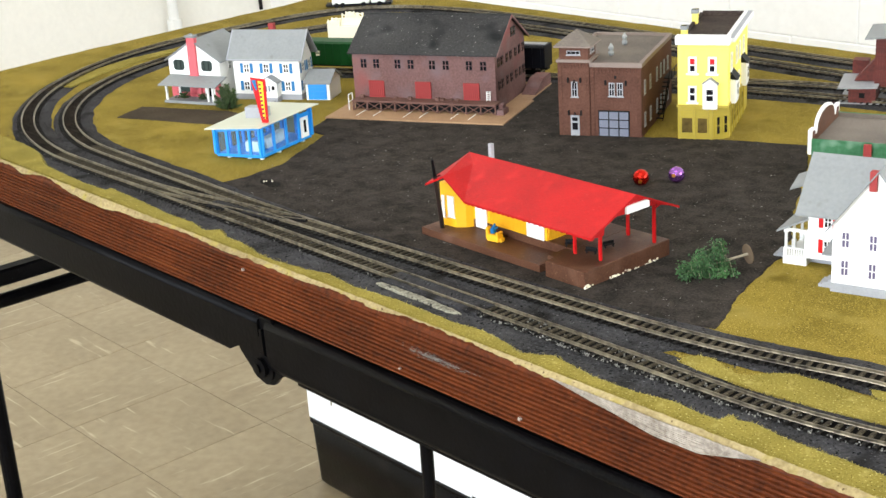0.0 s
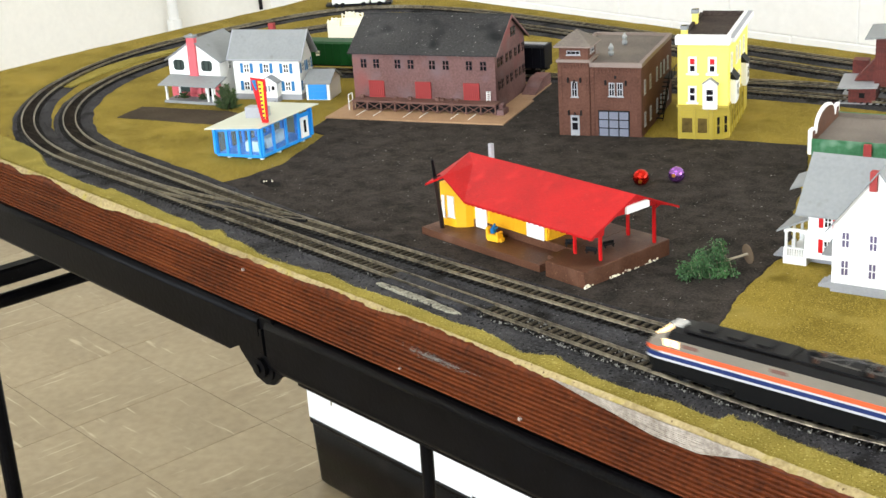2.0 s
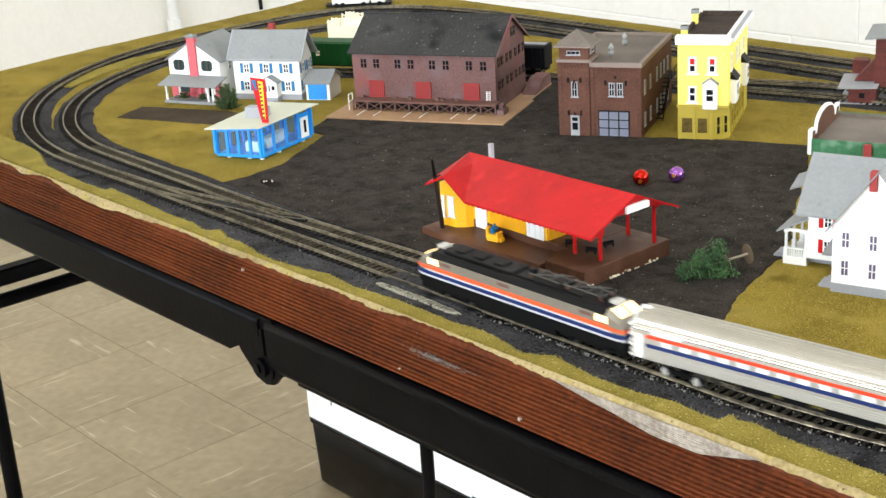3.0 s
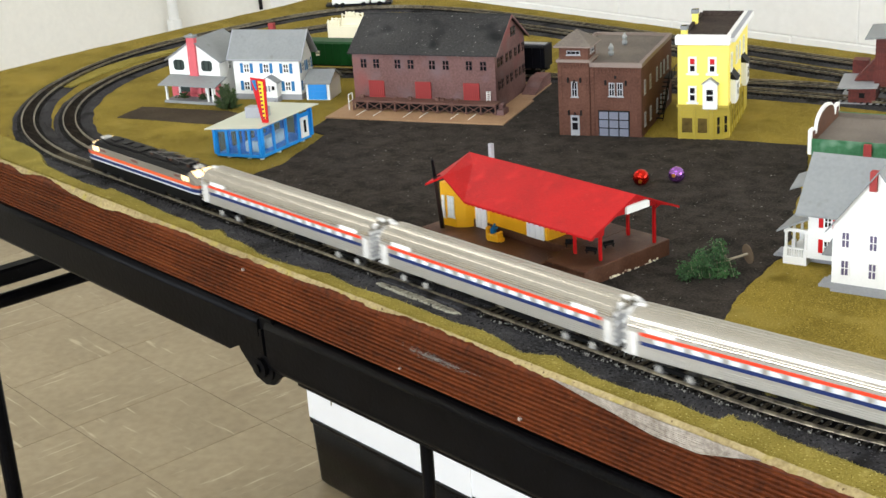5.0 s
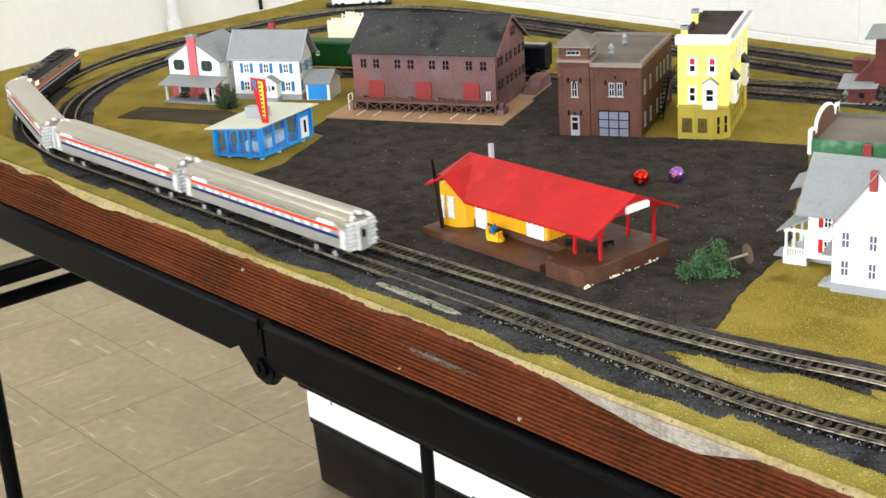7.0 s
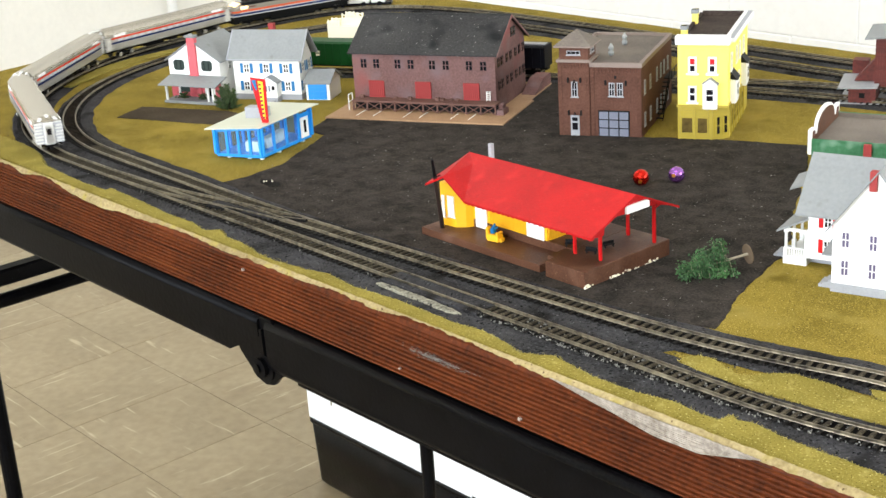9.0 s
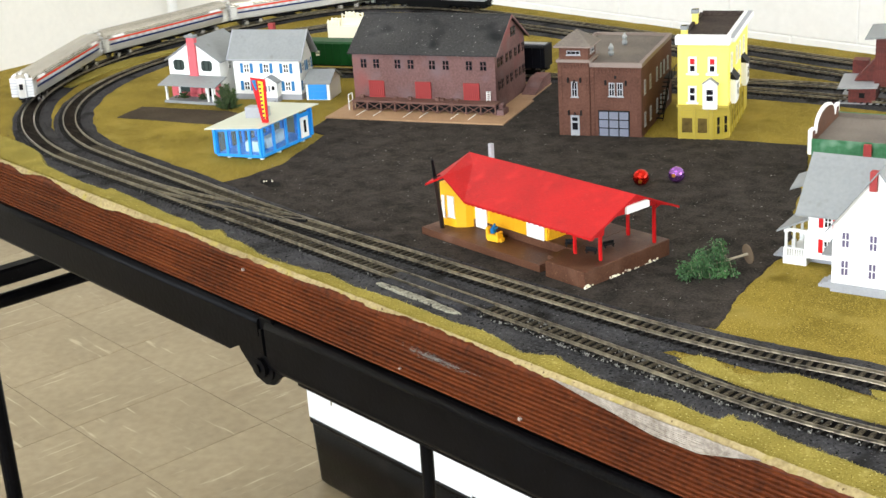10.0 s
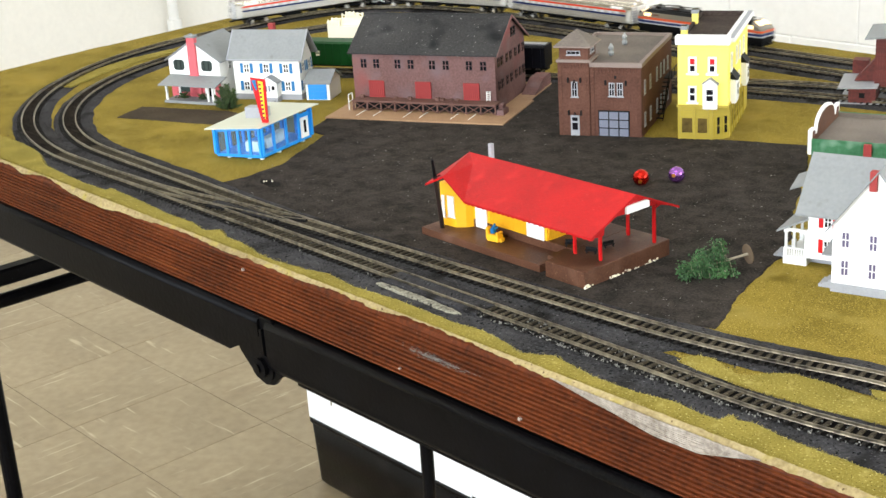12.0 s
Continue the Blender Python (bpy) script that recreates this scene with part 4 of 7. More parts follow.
def warehouse():
    t = thing("warehouse", 0.086, 0.318, GZ, 26.8, "weathered red-brown warehouse with a dark pitched roof", "model warehouse", BUILDINGS)
    part("slab", boxes((0, 0, 0, 0.2488, 0.125, 0.003), (0.0, 0.125, 0, 0.2435, 0.222, 0.003), bevel=0.0004), SLAB, t, "tan plastic slab with parking lines")
    for i, x in enumerate((0.0400, 0.0635, 0.1066, 0.1288, 0.1726, 0.1970)):
        part("parking_line", boxes((x - 0.0007, 0.013, 0.003, x + 0.0007, 0.043, 0.0033)), WHITE, t)
    x0, x1, y0, y1, h, top = 0.0175, 0.2195, 0.060, 0.180, 0.0775, 0.1165
    mid = (y0 + y1) / 2
    part("wall", prism([(y0, 0.003), (y1, 0.003), (y1, h + 0.004), (mid, top - 0.001), (y0, h + 0.001)], "x", x0, x1), BRICKRED, t)
    for sgn, ye, ze in ((-1, y0 - 0.005, h - 0.0005), (1, y1 + 0.006, h + 0.0005)):
        part("roof", slab_roof([(0.0130, ye, ze), (0.2240, ye, ze), (0.2240, mid, top + 0.0015), (0.0130, mid, top + 0.0015)], 0.0016), TARROOF, t)
    for ye, ze in ((y0 - 0.005, h - 0.0005), (y1 + 0.006, h + 0.0005)):
        part("bargeboard", slab_roof([(0.2241, ye, ze + 0.0004), (0.2252, ye, ze + 0.0004), (0.2252, mid, top + 0.0018), (0.2241, mid, top + 0.0018)], 0.0032), BRICKRED, t)
    part("ridge_cap", boxes((0.0130, mid - 0.002, top + 0.0002, 0.2240, mid + 0.002, top + 0.0022)), TARROOF, t)
    front = Matrix.Translation((0, y0, 0))
    for x in (0.034, 0.0524, 0.0832, 0.102, 0.1324, 0.1516, 0.184, 0.2036):
        barred(t, front, x, 0.0565)
    for x in (0.0508, 0.1180, 0.1858):
        door = panel(t, "door", front, x, 0.0165, 0.0222, 0.0228, DOORRED, 0.0014)
        for k in range(8):
            panel(door, "plank", FRONT, -0.0098 + k * 0.0028, 0.0004, 0.0023, 0.022, DOORRED, 0.0021)
    side = facing(x1)
    for z in (0.0285, 0.0585):
        for y in (0.0735, 0.0865, 0.106, 0.122, 0.142, 0.158, 0.173):
            barred(t, side, y, z)
    for y in (0.1285, 0.139):
        window(t, side, y, 0.0885, 0.0068, 0.0110, BLACK, PANE, 2, 2, 0.0011, 0.0008)
    # loading dock
    dock = part("loading_dock", boxes((0.0225, 0.0385, 0.0145, 0.2255, 0.0605, 0.0168)), DOCK, t, "brown timber loading dock")
    n = 10
    for i in range(n + 1):
        x = 0.0235 + i * (0.201 / n)
        part("post", boxes((x - 0.001, 0.0395, 0.003, x + 0.001, 0.0415, 0.0147)), DOCK, dock)
    for i in range(n):
        a, b = 0.0245 + i * (0.201 / n), 0.0235 + (i + 1) * (0.201 / n) - 0.001
        for p, q in (((a, 0.0402, 0.0035), (b, 0.0402, 0.0140)), ((a, 0.0408, 0.0140), (b, 0.0408, 0.0035))):
            part("brace", rod(p, q, 0.0007, 4), DOCK, dock)
    part("back_plinth", boxes((0.0225, 0.0500, 0.003, 0.2255, 0.0600, 0.0144)), BLACK, dock)
    part("step_block", boxes((0.2262, 0.040, 0.003, 0.2355, 0.060, 0.0095), (0.2262, 0.048, 0.0095, 0.2318, 0.060, 0.0150)), BRICKRED, t)
    part("ramp", prism([(0.150, 0.003), (0.222, 0.003), (0.222, 0.0175), (0.190, 0.0175)], "x", 0.2225, 0.2425), BRICKRED, t)
    lad = part("ladder", merged(*[rod((x, 0.057, 0.0168), (x, 0.0585, 0.0295), 0.0006, 6) for x in (0.2072, 0.2118)], *[rod((0.2072, 0.0575, z), (0.2118, 0.0575, z), 0.0005, 6) for z in (0.0185, 0.0212, 0.0239, 0.0266, 0.029)]), WHITE, t, "small white ladder")
    rail = part("hand_rail", merged(rod((0.0170, 0.040, 0.003), (0.0170, 0.040, 0.0235), 0.0006, 6), rod((0.0170, 0.052, 0.003), (0.0170, 0.052, 0.0235), 0.0006, 6), rod((0.0170, 0.040, 0.0235), (0.0170, 0.052, 0.0235), 0.0006, 6), rod((0.0170, 0.040, 0.014), (0.0170, 0.052, 0.014), 0.0006, 6)), WHITE, t)
    for x, s in ((0.028, 0.004), (0.078, 0.003), (0.098, 0.0035), (0.137, 0.004), (0.145, 0.003), (0.158, 0.0025), (0.166, 0.003)):
        part("crate", boxes((x, 0.050, 0.0168, x + s * 1.6, 0.0545, 0.0168 + s), bevel=0.0004), DOCK, t)


def fire_station():
    t = thing("fire_station", 0.396, 0.443, GZ, 28, "two-storey brown brick fire station with a corner tower", "model fire station", BUILDINGS)
    w, d, h = 0.0995, 0.176, 0.0865
    part("wall", boxes((0, 0, 0, w, d, h)), FIREBRICK, t)
    part("roof", boxes((0.002, 0.002, h, w - 0.002, d - 0.002, h + 0.0012)), GRAVELROOF, t, "grey brown gravel roof")
    part("parapet", boxes((0.036, -0.0012, h - 0.001, w + 0.0012, 0.0035, h + 0.0042), (w - 0.0035, 0.0035, h - 0.001, w + 0.0012, d, h + 0.0042), (-0.001, 0.036, h - 0.001, 0.0025, d, h + 0.0042), (0.0025, d - 0.0035, h - 0.001, w - 0.0035, d + 0.001, h + 0.0042)), STONE, t, "grey stone coping")
    part("tower", boxes((-0.0016, -0.0016, 0, 0.0375, 0.0375, 0.0935)), FIREBRICK, t)
    part("tower_cornice", boxes((-0.0032, -0.0032, 0.0905, 0.0392, 0.0392, 0.0940), bevel=0.0006), STONE, t)
    part("tower_top", boxes((0.0002, 0.0002, 0.0940, 0.0358, 0.0358, 0.1090)), FIREBRICK, t)
    part("tower_eave", boxes((-0.0055, -0.0055, 0.1085, 0.0415, 0.0415, 0.1105), bevel=0.0005), STONE, t)
    bm = bmesh.new()
    base = [bm.verts.new(p) for p in ((-0.0055, -0.0055, 0.1105), (0.0415, -0.0055, 0.1105), (0.0415, 0.0415, 0.1105), (-0.0055, 0.0415, 0.1105))]
    apex = bm.verts.new((0.018, 0.018, 0.1275))
    for i in range(4):
        bm.faces.new((base[i], base[(i + 1) % 4], apex))
    bm.faces.new(base[::-1])
    part("tower_roof", bm, GRAVELROOF, t)
    tf = Matrix.Translation((0, -0.0016, 0))
    # front of the tower
    door = panel(t, "door", tf, 0.0185, 0.0, 0.0108, 0.0262, GREYBASE, 0.0010)
    panel(door, "pane", FRONT, 0, 0.0085, 0.0066, 0.0085, PANE, 0.0014)
    panel(door, "pane", FRONT, 0, 0.0195, 0.0066, 0.0042, PANE, 0.0014)
    window(t, tf, 0.0188, 0.0490, 0.0078, 0.0185, GREYBASE, PANE, 2, 2, 0.0012, 0.0011)
    window(t, Matrix.Translation((0, 0.0002, 0)), 0.0180, 0.0995, 0.0165, 0.0052, GREYBASE, PANE, 3, 1, 0.0010, 0.0010)
    window(t, facing(0.0358), 0.0180, 0.0995, 0.0165, 0.0052, GREYBASE, PANE, 3, 1, 0.0010, 0.0010)
    for z in (0.0265, 0.0665):
        for x in (0.0110, 0.0185, 0.0262):
            panel(t, "lantern", tf, x, z, 0.0017, 0.0058 if x != 0.0185 else 0.003, BLACK, 0.0026)
    for x in (0.0015, 0.0350):
        panel(t, "pilaster", tf, x, 0.0, 0.0038, 0.0905, FIREBRICK, 0.0008)
    # the engine door
    gd = panel(t, "engine_door", FRONT, 0.0660, 0.0005, 0.0378, 0.0325, BLACK, 0.0012, "black framed engine door with pale panes")
    for i in range(3):
        for j in range(3):
            panel(gd, "pane", FRONT, -0.0123 + i * 0.0123, 0.0014 + j * 0.0103, 0.0108, 0.0090, PALEPANE, 0.0017)
    for x in (0.0640, 0.0738):
        window(t, FRONT, x, 0.0505, 0.0072, 0.0165, GREYBASE, PANE, 2, 2, 0.0012, 0.0011)
    for x, z in ((0.0565, 0.0640), (0.0810, 0.0640), (0.0687, 0.0722)):
        panel(t, "lantern", FRONT, x, z, 0.0018, 0.0056 if x != 0.0687 else 0.0032, BLACK, 0.0026)
    for x in (0.0405, 0.0965):
        panel(t, "pilaster", FRONT, x, 0.0, 0.0045, 0.0835, FIREBRICK, 0.0008)
    for i in range(13):
        panel(t, "corbel", FRONT, 0.0420 + i * 0.0044, 0.0795, 0.0022, 0.0045, FIREBRICK, 0.0013)
    for i in range(9):
        panel(t, "corbel", tf, 0.0015 + i * 0.0043, 0.0850, 0.0022, 0.0045, FIREBRICK, 0.0013)
    side = facing(w)
    for z in (0.0110, 0.0505):
        for y in (0.018, 0.048, 0.086, 0.108, 0.128, 0.150):
            window(t, side, y, z, 0.0072, 0.0165, GREYBASE, PANE, 2, 2, 0.0012, 0.0009)
    # iron stair on the side wall
    st = part("fire_escape", boxes((w + 0.001, 0.120, 0.0440, w + 0.012, 0.158, 0.0452)), BLACK, t, "black iron fire escape")
    for k in range(9):
        part("step", boxes((w + 0.001, 0.076 + k * 0.005, 0.004 + k * 0.0045, w + 0.009, 0.080 + k * 0.005, 0.0048 + k * 0.0045)), BLACK, st)
    for p, q in (((w + 0.0095, 0.074, 0.002), (w + 0.0095, 0.120, 0.0450)), ((w + 0.0095, 0.074, 0.012), (w + 0.0095, 0.120, 0.055)), ((w + 0.0118, 0.120, 0.0550), (w + 0.0118, 0.158, 0.0550)), ((w + 0.0118, 0.120, 0.0440), (w + 0.0118, 0.120, 0.0550)), ((w + 0.0118, 0.158, 0.0), (w + 0.0118, 0.158, 0.0550)), ((w + 0.0118, 0.139, 0.0440), (w + 0.0118, 0.139, 0.0550))):
        part("hand_rail", rod(p, q, 0.0007, 5), BLACK, st)
    # roof vents
    for x, y in ((0.0511, 0.052), (0.0532, 0.114)):
        bm = bmesh.new()
        for z, r in ((0.0035, 0.0037), (0.0098, 0.0034)):
            bmesh.ops.create_uvsphere(bm, u_segments=12, v_segments=8, radius=r, matrix=pose(x, y, h + 0.0012 + z))
        bmesh.ops.create_cone(bm, cap_ends=True, segments=10, radius1=0.002, radius2=0.0004, depth=0.003, matrix=pose(x, y, h + 0.0155))
        part("roof_vent", bm, plain("pale_grey_vent", (156, 160, 160), 0.5), t)


def yellow_shop():
    t = thing("yellow_shop", 0.521, 0.511, GZ, 29, "tall lemon yellow corner shop with white trim", "model shop", BUILDINGS)
    w, d = 0.058, 0.164
    cut = 0.0160
    part("ground_floor", prism([(0, 0), (w - cut, 0), (w, cut), (w, d), (0, d)], "z", 0, 0.0412), MUSTARD, t, "mustard yellow shop front")
    part("wall", boxes((0, 0, 0.0412, w, d, 0.1150)), LEMON, t)
    part("roof", boxes((0.003, 0.006, 0.1130, w - 0.006, d - 0.003, 0.1165)), TARFLAT, t, "dark brown flat roof")
    part("cornice", boxes((-0.0025, -0.0040, 0.1135, w + 0.0025, 0.0075, 0.1240), (w - 0.0050, 0.0075, 0.1150, w + 0.0070, d, 0.1215), bevel=0.0008), WHITE, t, "white moulded cornice")
    part("cornice_top", boxes((w + 0.0010, 0.0020, 0.1215, w + 0.0064, d - 0.001, 0.1222)), GREYBASE, t)
    part("parapet", boxes((-0.001, 0.0075, 0.1150, 0.0025, d, 0.1195), (0.0025, d - 0.003, 0.1150, w - 0.005, d + 0.001, 0.1215)), TARFLAT, t)
    for y, z in ((0.030, 0.129), (0.105, 0.134)):
        c = part("chimney", boxes((-0.0015, y, 0.112, 0.0055, y + 0.008, z)), LEMON, t)
        part("chimney_cap", boxes((-0.0023, y - 0.0008, z - 0.005, 0.0063, y + 0.0088, z), bevel=0.0005), GREYROOF, c)
    part("band", boxes((-0.0012, -0.0014, 0.0395, w + 0.0014, 0.0, 0.0425), (w, 0.0, 0.0395, w + 0.0014, d, 0.0425)), MUSTARD, t)
    for x in (0.0172, 0.0400):
        for z in (0.0455, 0.0800):
            if x > 0.03 and z < 0.06:
                continue
            fr = window(t, FRONT, x, z, 0.0098, 0.0195, WHITE, PANE, 1, 2, 0.0022, 0.0013)
            if z > 0.06:
                panel(fr, "red_blind", FRONT, 0, 0.0110, 0.0056, 0.0060, REDP, 0.0010)
    # front bay
    by = part("bay_window", boxes((0.0300, -0.0065, 0.0390, 0.0465, 0.0, 0.0690)), WHITE, t, "white bay window with a grey gable")
    window(by, Matrix.Translation((0, -0.0065, 0)), 0.0383, 0.0475, 0.0105, 0.0165, WHITE, PANE, 1, 2, 0.0015, 0.0009)
    part("bay_gable", prism([(0.0300, 0.0690), (0.0465, 0.0690), (0.0383, 0.0745)], "y", -0.0065, 0.0), WHITE, by)
    for a, b in ((0.0283, 0.0383), (0.0482, 0.0383)):
        part("bay_roof", slab_roof([(a, -0.0082, 0.0688), (b, -0.0082, 0.0762), (b, 0, 0.0762), (a, 0, 0.0688)], 0.001), GREYROOF, by)
    # side bays
    for y in (0.020, 0.108):
        sb = part("bay_window", boxes((w, y, 0.0400, w + 0.0065, y + 0.022, 0.0690)), WHITE, t, "white bay window with a dark hood")
        window(sb, facing(w + 0.0065), y + 0.011, 0.0470, 0.012, 0.0165, WHITE, PANE, 1, 2, 0.0015, 0.0009)
        part("hood", prism([(w, 0.0690), (w + 0.0085, 0.0680), (w + 0.0005, 0.0775), (w, 0.0775)], "y", y - 0.001, y + 0.023), BLACK, sb)
    # shop windows
    for x, ww in ((0.0110, 0.0150), (0.0290, 0.0140)):
        window(t, FRONT, x, 0.0075, ww, 0.0205, MUSTARD, surface("dim_shop_pane", srgb(70, 58, 30), srgb(110, 92, 50), 120, 60, 0.15, 0), 1, 1, 0.0014, 0.0012)
        panel(t, "transom", FRONT, x, 0.0300, ww, 0.0055, MUSTARD, 0.0009)
    for x in (0.0018, 0.0200, 0.0395):
        panel(t, "pilaster", FRONT, x, 0, 0.0022, 0.0395, MUSTARD, 0.0015)
    ang = Matrix.Translation((w - cut, 0, 0)) @ pose(0, 0, 0, 0, 0, 45)
    for x in (0.006, 0.0165):
        window(t, ang, x, 0.006, 0.0066, 0.0225, MUSTARD, PANE, 1, 2, 0.0012, 0.0012)
    side = facing(w)
    for k in range(6):
        y = 0.024 + k * 0.0205
        panel(t, "pilaster", side, y, 0, 0.0024, 0.0395, MUSTARD, 0.0014)
        if k < 5:
            window(t, side, y + 0.0102, 0.009, 0.0125, 0.0225, MUSTARD, PANE, 2, 2, 0.0012, 0.0008)
    for y in (0.018, 0.060, 0.085, 0.118):
        window(t, side, y + 0.006, 0.0800, 0.0098, 0.0195, WHITE, PANE, 1, 2, 0.0022, 0.0013)
    for y in (0.062, 0.085):
        window(t, side, y, 0.0455, 0.0098, 0.0195, WHITE, PANE, 1, 2, 0.0022, 0.0013)


def blue_house():
    t = thing("blue_trim_house", -0.114, 0.313, GZ, 31, "white two-storey house with blue shutters and grey roof", "model house", BUILDINGS)
    w, d, h, top = 0.1000, 0.046, 0.0550, 0.0935
    part("foundation", boxes((-0.0008, -0.0008, 0, w + 0.0008, d + 0.0008, 0.0078)), GREYBASE, t)
    part("wall", prism([(0, 0.0078), (d, 0.0078), (d, h), (d / 2, top - 0.001), (0, h)], "x", 0, w), WHITE, t)
    siding(t, FRONT, w, h, 0.0085, WHITE), siding(t, facing(w), d, h, 0.0085, WHITE)
    for ye in (-0.006, d + 0.006):
        part("roof", slab_roof([(-0.0065, ye, h + 0.0030), (w + 0.0065, ye, h + 0.0030), (w + 0.0065, d / 2, top + 0.001), (-0.0065, d / 2, top + 0.001)], 0.0016), GREYROOF, t)
    for x in (-0.0075, w + 0.0060):
        for ye in (-0.0065, d + 0.0065):
            part("bargeboard", slab_roof([(x, ye, h + 0.0035), (x + 0.0018, ye, h + 0.0035), (x + 0.0018, d / 2, top + 0.0018), (x, d / 2, top + 0.0018)], 0.0028), GREYBASE, t)
    part("gutter", rod((-0.006, -0.0068, h + 0.0023), (w + 0.006, -0.0068, h + 0.0023), 0.0010, 8), GREYBASE, t)
    ch = part("chimney", boxes((0.047, d / 2 + 0.003, top - 0.02, 0.055, d / 2 + 0.011, top + 0.0085)), DOORRED, t, "dull red brick chimney")
    for x in (0.0200, 0.0500, 0.0800):
        window(t, FRONT, x, 0.0375, 0.0098, 0.0140, WHITE, PANE, 2, 2, 0.0017, 0.0010)
        shutters(t, FRONT, x, 0.0375, 0.0098, 0.0140, 0.0046, NAVY)
    for x in (0.0185, 0.0810):
        window(t, FRONT, x, 0.0125, 0.0098, 0.0140, WHITE, PANE, 2, 2, 0.0017, 0.0010)
        shutters(t, FRONT, x, 0.0125, 0.0098, 0.0140, 0.0046, NAVY)
    side = facing(w)
    for y in (0.012, 0.034):
        for z in (0.0125, 0.0375):
            window(t, side, y, z, 0.0098, 0.0140, WHITE, PANE, 2, 2, 0.0017, 0.0010)
            shutters(t, side, y, z, 0.0098, 0.0140, 0.0046, NAVY)
    porch = part("porch", boxes((0.0440, -0.0165, 0, 0.0705, 0, 0.0060), (0.0475, -0.022, 0, 0.067, -0.0165, 0.003)), GREYBASE, t, "grey entrance step")
    part("entry", boxes((0.0455, -0.0135, 0.0060, 0.0690, 0, 0.0275)), WHITE, porch)
    part("gable", prism([(0.0440, 0.0275), (0.0705, 0.0275), (0.0572, 0.0350)], "y", -0.0145, 0), WHITE, porch)
    for a in (0.0425, 0.0720):
        part("gable_roof", slab_roof([(a, -0.0160, 0.0272), (0.0572, -0.0160, 0.0362), (0.0572, 0, 0.0362), (a, 0, 0.0272)], 0.0011), GREYROOF, porch)
    pf = Matrix.Translation((0, -0.0135, 0))
    panel(porch, "door", pf, 0.0560, 0.0062, 0.0098, 0.0195, WHITE, 0.0012)
    for x in (0.0540, 0.0582):
        panel(porch, "pane", pf, x, 0.0150, 0.0022, 0.0080, PALEPANE, 0.0016)
    panel(porch, "lantern", pf, 0.0642, 0.0170, 0.0024, 0.0052, BLACK, 0.0024)


def garage():
    t = thing("garage", -0.022, 0.368, GZ, 33, "small white garage with a blue door and grey roof", "model garage", BUILDINGS)
    w, d, h = 0.0350, 0.046, 0.0255
    part("wall", prism([(0, 0), (w, 0), (w, h), (0, h)], "y", 0, d), WHITE, t)
    part("gable", prism([(0, h), (d, h), (d / 2, h + 0.012)], "x", 0.001, w - 0.001), WHITE, t)
    for ye in (-0.004, d + 0.004):
        part("roof", slab_roof([(-0.0025, ye, h - 0.0012), (w + 0.0030, ye, h - 0.0012), (w + 0.0030, d / 2, h + 0.0138), (-0.0025, d / 2, h + 0.0138)], 0.0013), GREYROOF, t)
    door = panel(t, "garage_door", FRONT, 0.0170, 0.0008, 0.0272, 0.0240, BLUE, 0.0008, "blue panelled garage door")
    for i in range(3):
        for j in range(4):
            panel(door, "panel", FRONT, -0.0086 + i * 0.0086, 0.0010 + j * 0.0058, 0.0076, 0.0048, BLUE, 0.0013)


